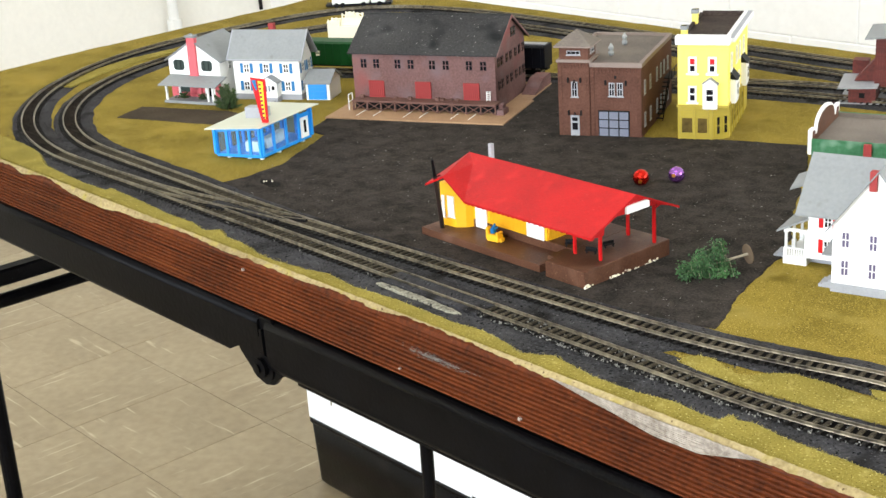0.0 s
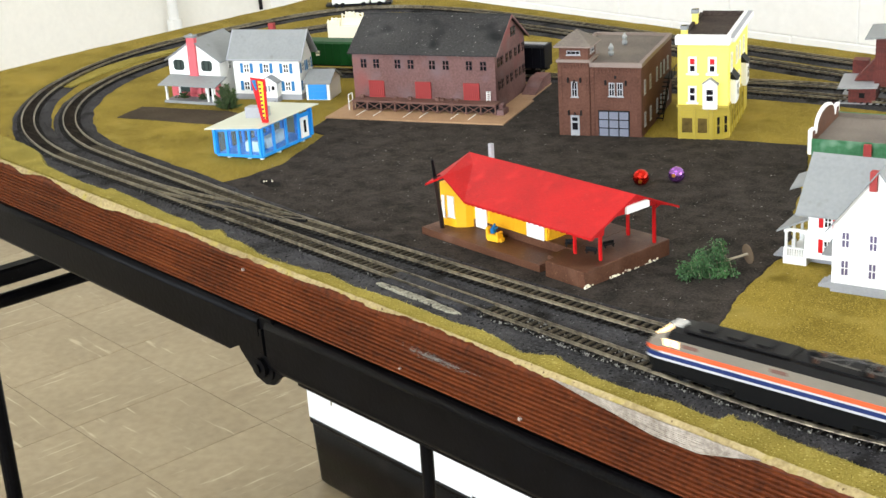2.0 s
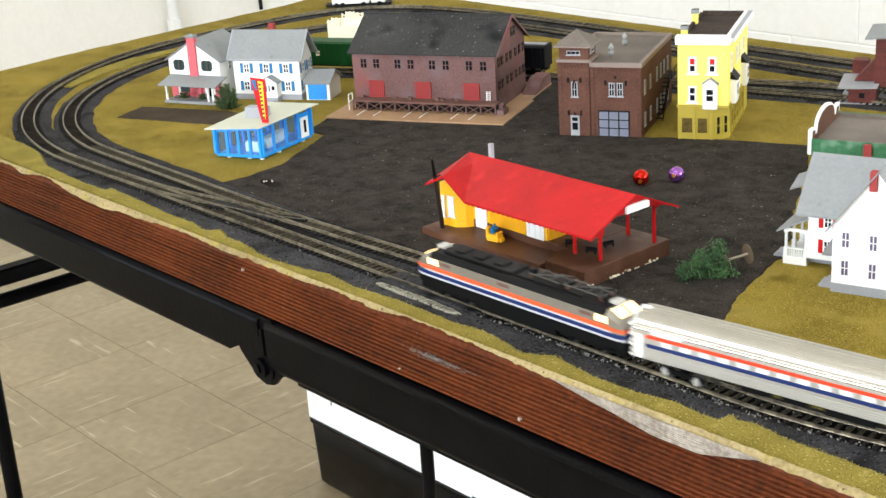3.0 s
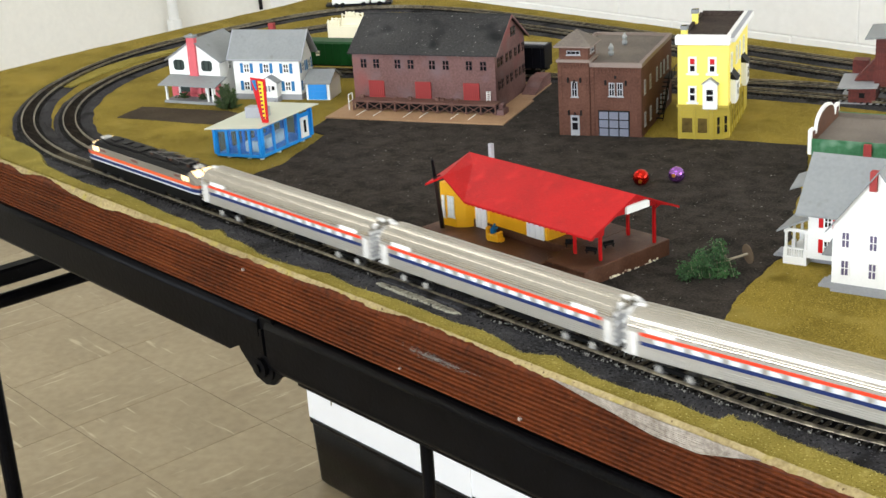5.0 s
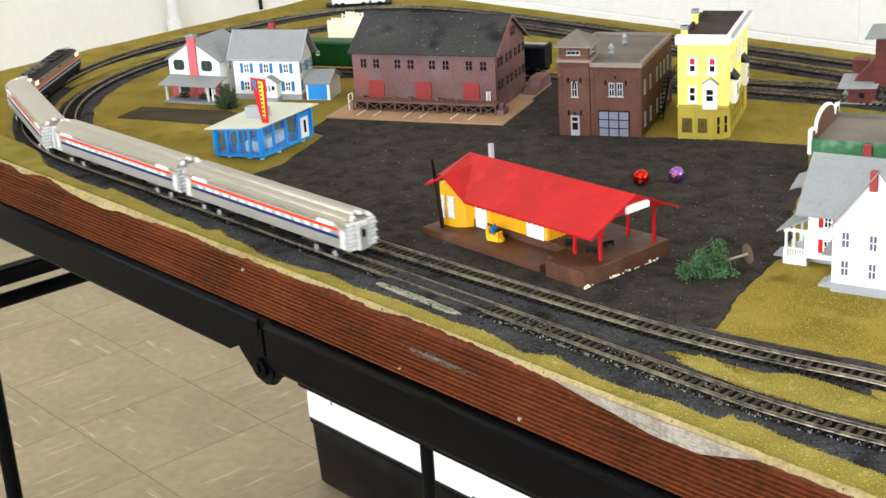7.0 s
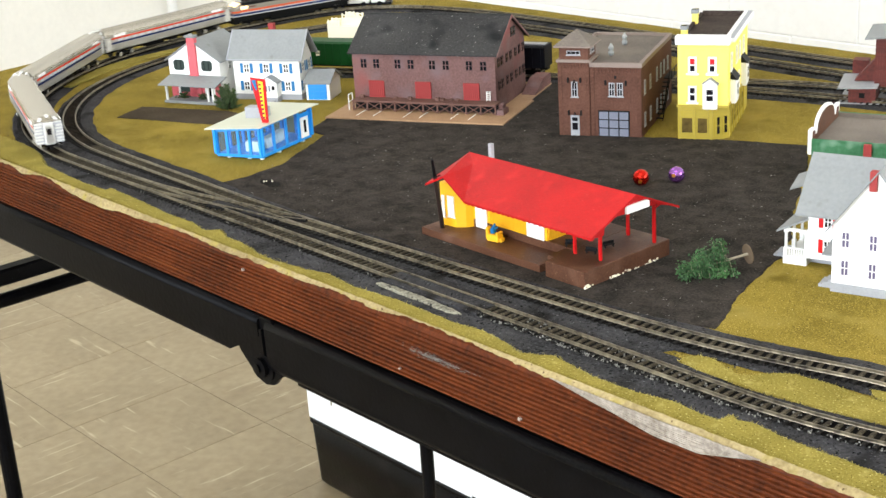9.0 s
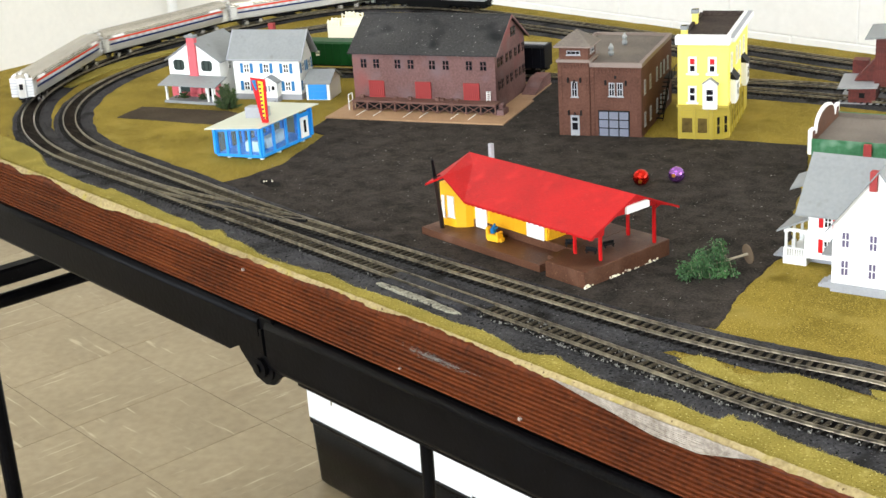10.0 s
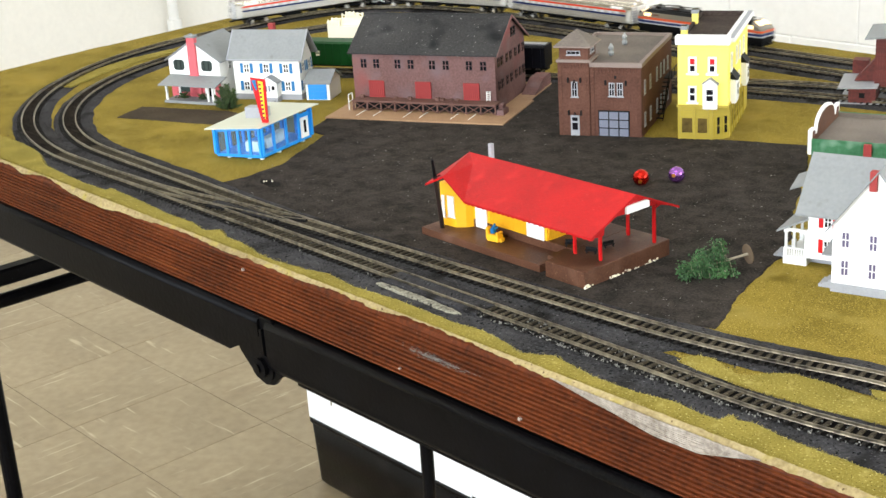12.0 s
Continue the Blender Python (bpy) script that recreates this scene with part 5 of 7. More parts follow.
def chimney_house():
    t = thing("chimney_house", -0.182, 0.239, GZ, 23, "white house with a rose brick chimney and porch", "model house", BUILDINGS)
    x0, x1, y0, d, h, top = -0.0105, 0.0755, 0.030, 0.078, 0.0585, 0.0845
    mid = (x0 + x1) / 2
    part("wall", prism([(x0, 0), (x1, 0), (x1, h), (mid, top - 0.001), (x0, h)], "y", y0, y0 + d), WHITE, t)
    f = Matrix.Translation((x0, y0, 0))
    siding(t, f, x1 - x0, h, 0.031, WHITE)
    for xe in (x0 - 0.0045, x1 + 0.0045):
        part("roof", slab_roof([(xe, y0 - 0.0035, h - 0.0028), (mid, y0 - 0.0035, top + 0.001), (mid, y0 + d + 0.004, top + 0.001), (xe, y0 + d + 0.004, h - 0.0028)], 0.0016), GREYROOF, t)
    front = Matrix.Translation((0, y0, 0))
    ch = part("chimney", boxes((0.0262, y0 - 0.0040, 0, 0.0395, y0 + 0.004, 0.0885), (0.0232, y0 - 0.0040, 0, 0.0425, y0 + 0.004, 0.030), bevel=0.0006), PINK, t, "rose brick chimney")
    part("chimney_cap", boxes((0.0245, y0 - 0.0055, 0.0885, 0.0412, y0 + 0.0055, 0.0920), bevel=0.0007), GREYROOF, ch)
    part("chimney_pot", rod((0.0328, y0, 0.0920), (0.0328, y0, 0.0940), 0.0026, 10), GREYROOF, ch)
    for x in (0.0072, 0.0545):
        part("shutter", prism([(x - 0.0088, 0.0440), (x - 0.0060, 0.0412), (x + 0.0060, 0.0412), (x + 0.0088, 0.0440), (x + 0.0088, 0.0532), (x + 0.0060, 0.0560), (x - 0.0060, 0.0560), (x - 0.0088, 0.0532)], "y", y0 - 0.0014, y0 + 0.0004), DARKGREEN, t, "dark green octagonal shutters")
        for k in (-1, 1):
            panel(t, "window_bar", front, x + k * 0.0038, 0.0425, 0.0009, 0.0120, BLACK, 0.0018)
    for y in (0.055, 0.088):
        window(t, facing(x1), y, 0.040, 0.0075, 0.0125, WHITE, PANE, 2, 2, 0.0012, 0.0009)
    for a, b in ((x0 + 0.0003, 0.0225), (0.0430, x1 - 0.0003)):
        part("lower_wall", boxes((a, y0 - 0.0006, 0.0, b, y0, 0.0285)), PINK, t, "rose brick lower wall")
    low = Matrix.Translation((0, y0 - 0.0006, 0))
    panel(t, "porch_window", low, 0.0120, 0.0095, 0.0190, 0.0170, DARKGREEN, 0.0008, "dark green shuttered window")
    dr = panel(t, "door", low, 0.0560, 0.0042, 0.0170, 0.0235, WHITE, 0.0008, "white framed dark door")
    panel(dr, "pane", FRONT, 0.0, 0.0006, 0.0100, 0.0205, PANE, 0.0012)
    porch = part("porch", boxes((-0.0040, 0.0, 0, 0.0830, 0.0295, 0.0040), bevel=0.0005), GREYROOF, t, "grey porch floor")
    part("porch_roof", slab_roof([(-0.0085, -0.0045, 0.0272), (0.0880, -0.0045, 0.0272), (0.0860, 0.0300, 0.0348), (-0.0100, 0.0300, 0.0348)], 0.0016), GREYROOF, porch)
    for x, y in ((-0.0015, 0.002), (0.0770, 0.002), (0.0690, 0.002), (0.0035, 0.0265), (0.0770, 0.0265)):
        part("post", boxes((x, y, 0.0040, x + 0.0026, y + 0.0026, 0.0268)), WHITE, porch)
    for x, y in ((0.018, 0.016), (0.050, 0.017)):
        bm = bmesh.new()
        rnd = random.Random(int(x * 1e4))
        for k in range(70):
            a = Vector((rnd.gauss(0, 0.004), rnd.gauss(0, 0.003), abs(rnd.gauss(0.003, 0.0025))))
            bmesh.ops.create_cone(bm, cap_ends=False, segments=3, radius1=0.0012, radius2=0, depth=0.003, matrix=Matrix.Translation(Vector((x, y, 0.004)) + a) @ pose(0, 0, 0, rnd.uniform(0, 180), rnd.uniform(0, 180), 0))
        part("porch_shrub", bm, BUSHLEAF, t, "dark shrub on the porch")


def diner():
    t = thing("drive_in_diner", 0.181, 0.152, GZ, 26, "bright blue glass-walled diner with a slanted ivory roof", "model diner", BUILDINGS)
    A, B, C, D = Vector((-0.063, 0)), Vector((0.0, 0)), Vector((0.0140, 0.1005)), Vector((-0.050, 0.105))
    part("base", prism([A, B, C, D], "z", 0.0022, 0.0058), BLUE, t)

    def glazed(p, q, h0, h1, n, skip=()):
        d = q - p
        L = d.length
        m = Matrix.Translation((p.x, p.y, 0)) @ pose(0, 0, 0, 0, 0, math.degrees(math.atan2(d.y, d.x)))
        for i in range(n + 1):
            x = L * i / n
            hh = h0 + (h1 - h0) * i / n
            wd = 0.0032 if i in (0, n) else 0.0016
            part("post", boxes((x - wd, -0.0008, 0.0055, x + wd, 0.0022, hh)), BLUE, t, "", m)
        part("lintel", prism([(0, h0 - 0.0035), (L, h1 - 0.0035), (L, h1), (0, h0)], "y", -0.0006, 0.002), BLUE, t, "", m)
        for i in range(n):
            if i in skip:
                continue
            part("pane", prism([(L * i / n, 0.006), (L * (i + 1) / n, 0.006), (L * (i + 1) / n, h0 + (h1 - h0) * (i + 1) / n - 0.003), (L * i / n, h0 + (h1 - h0) * i / n - 0.003)], "y", 0.0005, 0.0011), TINT, t, "", m).visible_shadow = False
        return m, L

    glazed(A, B, 0.0360, 0.0410, 4)
    m, L = glazed(B, C, 0.0410, 0.0440, 4, (3,))
    panel(t, "side_panel", m, L * 0.875, 0.0058, 0.0235, 0.0310, BLUE, 0.0004)
    dr = panel(t, "door", m, L * 0.86, 0.0060, 0.0155, 0.0255, WHITE, 0.0014, "white door with a dark pane")
    panel(dr, "pane", FRONT, 0.0003, 0.0060, 0.0045, 0.0155, PANE, 0.0018)
    glazed(C, D, 0.0440, 0.0400, 3)
    glazed(D, A, 0.0400, 0.0360, 4)
    part("roof", slab_roof([(-0.0735, -0.0060, 0.0372), (0.0050, -0.0080, 0.0425), (0.0300, 0.0960, 0.0470), (-0.052, 0.108, 0.0430)], 0.0012), CREAMROOF, t, "slanted ivory roof slab")
    part("counter", boxes((-0.030, 0.012, 0.0058, -0.008, 0.018, 0.0185), (-0.018, 0.028, 0.0058, -0.008, 0.075, 0.0185), bevel=0.0008), CREAM, t, "cream counter inside")
    for x, y in ((-0.048, 0.004), (-0.020, 0.004), (-0.003, 0.004), (0.003, 0.035), (0.009, 0.085), (-0.045, 0.09)):
        part("foot", boxes((x - 0.002, y - 0.002, 0, x + 0.002, y + 0.002, 0.0024)), WHITE, t)
    part("roof_box", boxes((-0.040, 0.036, 0.0405, -0.012, 0.050, 0.0545), bevel=0.0006), GREYBASE, t, "grey box on the roof")
    # the roof sign
    sg = part("roof_sign", prism([(-0.0035, 0.0430), (0.0045, 0.0430), (0.0060, 0.0960), (-0.0140, 0.0975)], "y", 0.0130, 0.0150), REDP, t, "tall red and yellow roof sign")
    part("sign_face", prism([(-0.0006, 0.0480), (0.0022, 0.0480), (0.0030, 0.0930), (-0.0035, 0.0940)], "y", 0.0122, 0.0131), SIGNYELLOW, sg)
    part("sign_stripe", prism([(-0.0072, 0.0830), (-0.0052, 0.0830), (-0.0066, 0.0950), (-0.0118, 0.0945)], "y", 0.0122, 0.0131), NAVY, sg)
    for k in range(9):
        z = 0.0485 + k * 0.0050
        part("letter_bar", boxes((-0.0012 - 0.00015 * k, 0.0117, z, 0.0018 - 0.00015 * k, 0.0123, z + 0.0026)), DOORRED, sg)


def white_house():
    t = thing("farm_house", 0.924, 0.22, GZ, 16, "white farm house with red shutters and grey roofs", "model house", BUILDINGS)
    w, dd, h, top = 0.0740, 0.060, 0.0605, 0.1100
    # gabled front
    part("foundation", boxes((-0.0006, -0.0006, 0, w + 0.0006, dd, 0.0080), (-0.0385, 0.0601, 0, 0.0734, 0.125, 0.0080)), GREYBASE, t)
    part("wall", prism([(0, 0.008), (w, 0.008), (w, h), (w / 2, top - 0.001), (0, h)], "y", 0, dd), WHITE, t)
    siding(t, FRONT, w, h, 0.0085, WHITE)
    for xe in (-0.0055, w + 0.0055):
        part("roof", slab_roof([(xe, -0.0045, h - 0.0060), (w / 2, -0.0045, top + 0.0012), (w / 2, 0.085, top + 0.0012), (xe, 0.085, h - 0.0060)], 0.0017), GREYROOF, t)
    for x in (0.0111, 0.0341):
        for z in (0.0152, 0.0402):
            window(t, FRONT, x, z, 0.0078, 0.0150, WHITE, VIOLETPANE, 2, 2, 0.0011, 0.0011, sill=False)
    ch = part("chimney", boxes((0.0295, -0.0035, 0.0930, 0.0355, 0.0040, 0.1095)), DOORRED, t, "red brick chimney")
    # main block behind
    x0, x1, y0, y1, h2, top2 = -0.0370, 0.0725, 0.0480, 0.1240, 0.0535, 0.0935
    mid = (y0 + y1) / 2
    part("wall", prism([(y0, 0.008), (y1, 0.008), (y1, h2), (mid, top2 - 0.001), (y0, h2)], "x", x0, x1), WHITE, t)
    for ye in (y0 - 0.0065, y1 + 0.0065):
        part("roof", slab_roof([(x0 - 0.0095, ye, h2 - 0.0030), (x1 + 0.006, ye, h2 - 0.0030), (x1 + 0.006, mid, top2 + 0.0012), (x0 - 0.0095, mid, top2 + 0.0012)], 0.0017), GREYROOF, t)
    part("side_porch_roof", slab_roof([(-0.0660, 0.0830, 0.0585), (-0.0440, 0.1000, 0.0640), (-0.0500, 0.1330, 0.0680), (-0.0735, 0.1300, 0.0585)], 0.0012), GREYROOF, t)
    part("chimney", boxes((0.020, mid + 0.004, 0.080, 0.028, mid + 0.012, 0.108)), PINK, t, "red brick chimney")
    f = Matrix.Translation((0, y0, 0))
    for z in (0.0145, 0.0380):
        window(t, f, -0.0190, z, 0.0078, 0.0125, WHITE, PANE, 2, 2, 0.0013, 0.0009)
        shutters(t, f, -0.0190, z, 0.0078, 0.0125, 0.0040, REDP)
    part("porch_roof", slab_roof([(-0.0150, 0.020, 0.0250), (0.0, 0.020, 0.0250), (0.0, 0.048, 0.0295), (-0.0150, 0.048, 0.0295)], 0.0014), GREYROOF, t)
    # side porch with posts and lattice
    porch = part("porch", boxes((-0.0590, 0.0480, 0, -0.0375, 0.095, 0.0075)), WHITE, t, "white side porch with turned posts")
    part("porch_roof", slab_roof([(-0.0640, 0.0440, 0.0320), (-0.0365, 0.0440, 0.0455), (-0.0365, 0.098, 0.0455), (-0.0640, 0.098, 0.0320)], 0.0016), GREYROOF, porch)
    for x, y in ((-0.0580, 0.0490), (-0.0400, 0.0490), (-0.0580, 0.071), (-0.0580, 0.093)):
        part("post", merged(rod((x + 0.001, y + 0.001, 0.0075), (x + 0.001, y + 0.001, 0.0335), 0.0014, 8), boxes((x - 0.0008, y - 0.0008, 0.0295, x + 0.0028, y + 0.0028, 0.0335), (x - 0.0008, y - 0.0008, 0.0075, x + 0.0028, y + 0.0028, 0.0150))), WHITE, porch)
    part("railing", boxes((-0.0570, 0.0495, 0.0140, -0.0400, 0.0505, 0.0152), *[(-0.0565 + k * 0.0022, 0.0497, 0.0075, -0.0557 + k * 0.0022, 0.0503, 0.0142) for k in range(8)], (-0.0570, 0.0490, 0.0305, -0.0400, 0.0505, 0.0335)), WHITE, porch)
    part("entrance_step", boxes((-0.0720, 0.060, 0, -0.0590, 0.082, 0.0025), (-0.0680, 0.060, 0.0025, -0.0590, 0.082, 0.005)), GREYBASE, t)
    part("entrance_step", boxes((-0.0130, 0.006, 0, -0.0007, 0.024, 0.0025), (-0.0090, 0.006, 0.0025, -0.0007, 0.024, 0.005), (-0.0045, 0.006, 0.005, -0.0007, 0.024, 0.0075)), GREYBASE, t)


def green_store():
    t = thing("green_store", 0.743, 0.455, GZ, 20, "worn green store with a white curved false front", "model shop", BUILDINGS)
    w, d, h = 0.18, 0.116, 0.0500
    part("wall", boxes((0, 0, 0, w, d, h - 0.006), (0, 0, h - 0.006, w, 0.0025, h), (0, d - 0.0025, h - 0.006, w, d, h), (w - 0.0025, 0.0025, h - 0.006, w, d - 0.0025, h)), SHINGREEN, t)
    part("parapet_lining", boxes((0.0010, d - 0.0033, h - 0.006, w - 0.0030, d - 0.0026, h - 0.0002), (w - 0.0033, 0.0030, h - 0.006, w - 0.0026, d - 0.0034, h - 0.0002)), GRAVELROOF, t, "dark lining of the parapet")
    part("roof", boxes((0.0006, 0.0025, h - 0.006, w - 0.0025, d - 0.0025, h - 0.0045)), GRAVELROOF, t, "grey gravel roof")
    prof = [(-0.003, h - 0.016), (d + 0.003, h - 0.016), (d + 0.003, h + 0.010), (d - 0.010, h + 0.010), (d - 0.012, h + 0.004)]
    for k in range(13):
        a = math.pi * k / 12
        prof.append((d / 2 + (d / 2 - 0.022) * math.cos(a), h + 0.004 + 0.018 * math.sin(a) ** 0.7))
    prof += [(0.012, h + 0.004), (0.010, h + 0.010), (-0.003, h + 0.010)]
    part("false_front", prism(prof, "x", -0.0034, 0.0), WHITE, t, "white curved false front")
    part("false_front_back", prism([(max(0.003, min(d - 0.003, p)), q - 0.003) for p, q in prof], "x", 0.0, 0.0008), BROWNBASE, t)
    part("chimney", boxes((0.0535, -0.0045, 0.0, 0.0610, -0.0005, h - 0.001)), DOORRED, t, "red brick chimney on the wall")


def red_elevator():
    t = thing("red_mill", 0.59, 0.759, GZ, 26, "dark red plank mill tower with grey roofs", "model mill", BUILDINGS)
    part("base", boxes((-0.012, -0.004, 0, 0.16, 0.10, 0.0025)), GREYBASE, t)
    part("shed", boxes((0.0, 0.0, 0.0025, 0.033, 0.05, 0.0225)), BARN, t)
    panel(t, "window_hole", FRONT, 0.0165, 0.0090, 0.0068, 0.0062, BLACK, 0.0008)
    part("shed_roof", slab_roof([(-0.012, -0.010, 0.0235), (0.036, -0.010, 0.0255), (0.036, 0.055, 0.0285), (-0.012, 0.055, 0.0265)], 0.002), GREYBASE, t)
    part("tower", boxes((0.030, 0.008, 0.0225, 0.11, 0.075, 0.0840)), BARN, t)
    for k in range(26):
        panel(t, "plank", Matrix.Translation((0, 0.008, 0)), 0.0316 + k * 0.0030, 0.0225, 0.0026, 0.0612, BARN, 0.0009)
    part("chute", prism([(0.0050, 0.0270), (0.030, 0.0270), (0.030, 0.0560)], "y", 0.016, 0.04), BARN, t)
    part("hopper", boxes((-0.002, 0.055, 0.0270, 0.018, 0.075, 0.044)), BARN, t)
    part("tower_roof", slab_roof([(0.018, -0.004, 0.0850), (0.12, -0.004, 0.0930), (0.12, 0.085, 0.0930), (0.018, 0.085, 0.0850)], 0.002), GREYROOF, t)
    part("pillar", boxes((0.048, 0.004, 0.0025, 0.056, 0.012, 0.0225), (0.098, 0.004, 0.0025, 0.106, 0.07, 0.0225)), DARKGREEN, t)


def depot():
    t = thing("railway_depot", 0.538, 0.095, GZ, -1, "golden yellow railway depot with a bright red roof", "model railway depot", BUILDINGS)
    lo, hi = 0.0085, 0.0165
    part("platform", prism([(0.0, 0.0), (0.166, 0.0), (0.166, 0.034), (0.0, 0.034)], "z", 0, lo), BROWNBASE, t, "low brown platform")
    part("platform", boxes((0.0, 0.034, 0, 0.176, 0.110, hi), (0.166, 0.010, 0, 0.176, 0.034, hi - 0.001), (0.176, -0.003, 0, 0.2245, 0.110, hi), bevel=0.0005), BROWNBASE, t, "high brown platform with chipped edges")
    rnd = random.Random(4)
    bm = bmesh.new()
    for k in range(95):
        y = -0.003 + 0.088 * (0.06 * rnd.random() if k % 3 == 0 else abs(rnd.choice((0.02, 0.42, 0.46, 0.62, 0.70, 0.95, 0.98)) + rnd.gauss(0, 0.05)))
        r = rnd.uniform(0.0003, 0.0011)
        z = abs(rnd.gauss(0, 0.0016)) + r * 0.4
        add_box(bm, -0.0006, -r, -r * 0.6, 0.0006, r, r * 0.6, Matrix.Translation((0.2247, y, z)) @ pose(0, 0, 0, rnd.uniform(0, 90), 0, rnd.uniform(-20, 20)))
    tagged(part("paint_chips", bm, CREAM, t), "", "", "", "stuff")
    # walls
    x0, x1, y0, y1 = 0.0090, 0.1415, 0.0345, 0.082
    part("wall", boxes((x0, y0, lo - 0.002, x1, y1, 0.056)), YELLOW, t, "golden yellow plank wall")
    part("plinth", boxes((0.078, y0 - 0.0008, lo, x1, y0, hi)), BROWNBASE, t)
    for k in range(38):
        x = 0.064 + k * 0.0020
        if x < x1 - 0.001 and not (0.1145 < x < 0.139):
            panel(t, "board", Matrix.Translation((0, y0, 0)), x, hi, 0.0014, 0.038, YELLOW, 0.0010)
    sd = facing(x1)
    for k in range(20):
        panel(t, "board", sd, y0 + 0.0025 + k * 0.0023, hi, 0.0016, 0.036, YELLOW, 0.0009)
    bay = part("bay", prism([(0.0085, y0), (0.0095, 0.0185), (0.0290, 0.0210), (0.0360, 0.0275), (0.0400, y0)], "z", lo, 0.0525), YELLOW, t, "yellow bay with white windows")
    w1 = Matrix.Translation((0.0095, 0.0185, 0)) @ pose(0, 0, 0, 0, 0, math.degrees(math.atan2(0.0025, 0.0195)))
    window(bay, w1, 0.0135, 0.0185, 0.0085, 0.0215, WHITE, PAPER, 2, 3, 0.0010, 0.0009)
    window(bay, w1, 0.0036, 0.0170, 0.0038, 0.0225, WHITE, PAPER, 1, 3, 0.0010, 0.0009)
    f = Matrix.Translation((0, y0, 0))
    for x, wd, z, hh in ((0.0515, 0.0160, lo + 0.001, 0.0280), (0.1270, 0.0230, hi - 0.0005, 0.0270)):
        dr = panel(t, "door", f, x, z, wd, hh, WHITE, 0.0014, "white freight door")
        for k in (-1, 0, 1):
            panel(dr, "rib", FRONT, k * wd / 3, 0.0008, 0.0008, hh - 0.0016, WHITE, 0.0019)
    panel(t, "notice", f, 0.0885, 0.0320, 0.0085, 0.0070, WHITE, 0.0016)
    # roof
    yr, zr, ye0, ye1, ze = 0.0540, 0.0758, -0.0070, 0.1080, 0.0520
    xr = 0.2350
    apex, meet, eave = (0.0430, -0.0045, 0.0702), (0.0355, 0.0406, 0.0706), (0.0745, ye0, ze)
    left, tip = (0.0160, yr, zr), (0.0150, -0.0045, 0.0572)
    part("roof", slab_roof([eave, (xr + 0.003, ye0, ze), (xr, yr, zr), left, meet], 0.0020), RED, t)
    part("roof", slab_roof([(0.0020, ye1, ze), (xr + 0.003, ye1, ze), (xr, yr, zr), left], 0.0020), RED, t)
    # cross gable over the bay
    part("bay_roof", slab_roof([apex, eave, meet], 0.0020), RED, t)
    part("bay_roof", slab_roof([apex, meet, left, tip], 0.0020), RED, t)
    # open end: gable board with an arch, sign and posts
    prof = [(ye0 + 0.002, ze - 0.0002), (yr, zr - 0.0018), (ye1 - 0.002, ze - 0.0002), (0.0830, 0.0585), (0.0705, 0.0602), (0.0410, 0.0606), (0.0318, 0.0612), (0.0262, 0.0606), (0.0209, 0.0592), (0.0172, 0.0570), (0.0150, 0.0545), (0.0140, 0.0480), (0.0060, 0.0485), (ye0 + 0.002, ze - 0.0026)]
    part("gable_board", prism(prof, "x", xr - 0.0040, xr - 0.0020), RED, t)
    part("sign_board", boxes((xr - 0.0030, 0.0412, 0.0608, xr + 0.0006, 0.0705, 0.0676)), WHITE, t, "blank white name board")
    for k in range(24):
        x = 0.078 + k * 0.0068
        part("eave_bracket", boxes((x, ye0 + 0.001, ze - 0.0032, x + 0.0012, ye0 + 0.006, ze - 0.0015)), RED, t)
    for x, y in ((0.1845, 0.0270), (0.2145, 0.0285), (0.2200, 0.0940), (0.1880, 0.0940)):
        p = part("post", boxes((x - 0.0012, y - 0.0012, hi, x + 0.0012, y + 0.0012, 0.0625 if y < 0.05 else 0.0560)), REDP, t)
        if x > 0.2:
            part("brace", rod((x, y, 0.0490), (x + 0.007, y, 0.0550), 0.0007, 6), REDP, p)
    part("chimney", boxes((0.0405, 0.0565, 0.070, 0.0450, 0.0610, 0.0880), bevel=0.0004), GREYBASE, t, "small grey chimney")


for build in (warehouse, fire_station, yellow_shop, blue_house, garage, chimney_house):
    build()
for build in (diner, white_house, green_store, red_elevator, depot):
    build()

# ---- small things round the depot ----
DZ = GZ + 0.0012
POLEWOOD = plain("dark_brown_pole", (34, 20, 17), 0.5, 0.25)
pole = thing("signal_pole", 0.5560, 0.1065, GZ + 0.0085, -1, "dark slanted signal pole before the depot", "pole")
part("shaft", rod((0, 0, 0), (0.0115, -0.0150, 0.058), 0.0024, 10, 0.0021), POLEWOOD, pole)
part("pole_top", rod((0.0108, -0.0142, 0.055), (0.0150, -0.0200, 0.0770), 0.0019, 10, 0.0015), BLACK, pole)
part("arm", rod((0.0060, -0.0078, 0.030), (0.0125, -0.0090, 0.033), 0.0006, 6), BLACK, pole)
part("arm", rod((0.0120, -0.0160, 0.058), (0.0215, -0.0170, 0.062), 0.0006, 6), BLACK, pole)
cargo = thing("luggage_pile", 0.6245, 0.1125, GZ + 0.0085, 10, "yellow luggage cart with blue sacks", "luggage cart")
part("cart", boxes((-0.0085, -0.0055, 0.0, 0.0085, 0.0055, 0.0085), (-0.0130, -0.001, 0.0, -0.0085, 0.0055, 0.0150), (0.0045, -0.0055, 0.0085, 0.0085, 0.0055, 0.0115), (0.0085, -0.0040, 0.0, 0.0120, 0.0040, 0.0050), bevel=0.0010), YELLOW, cargo)
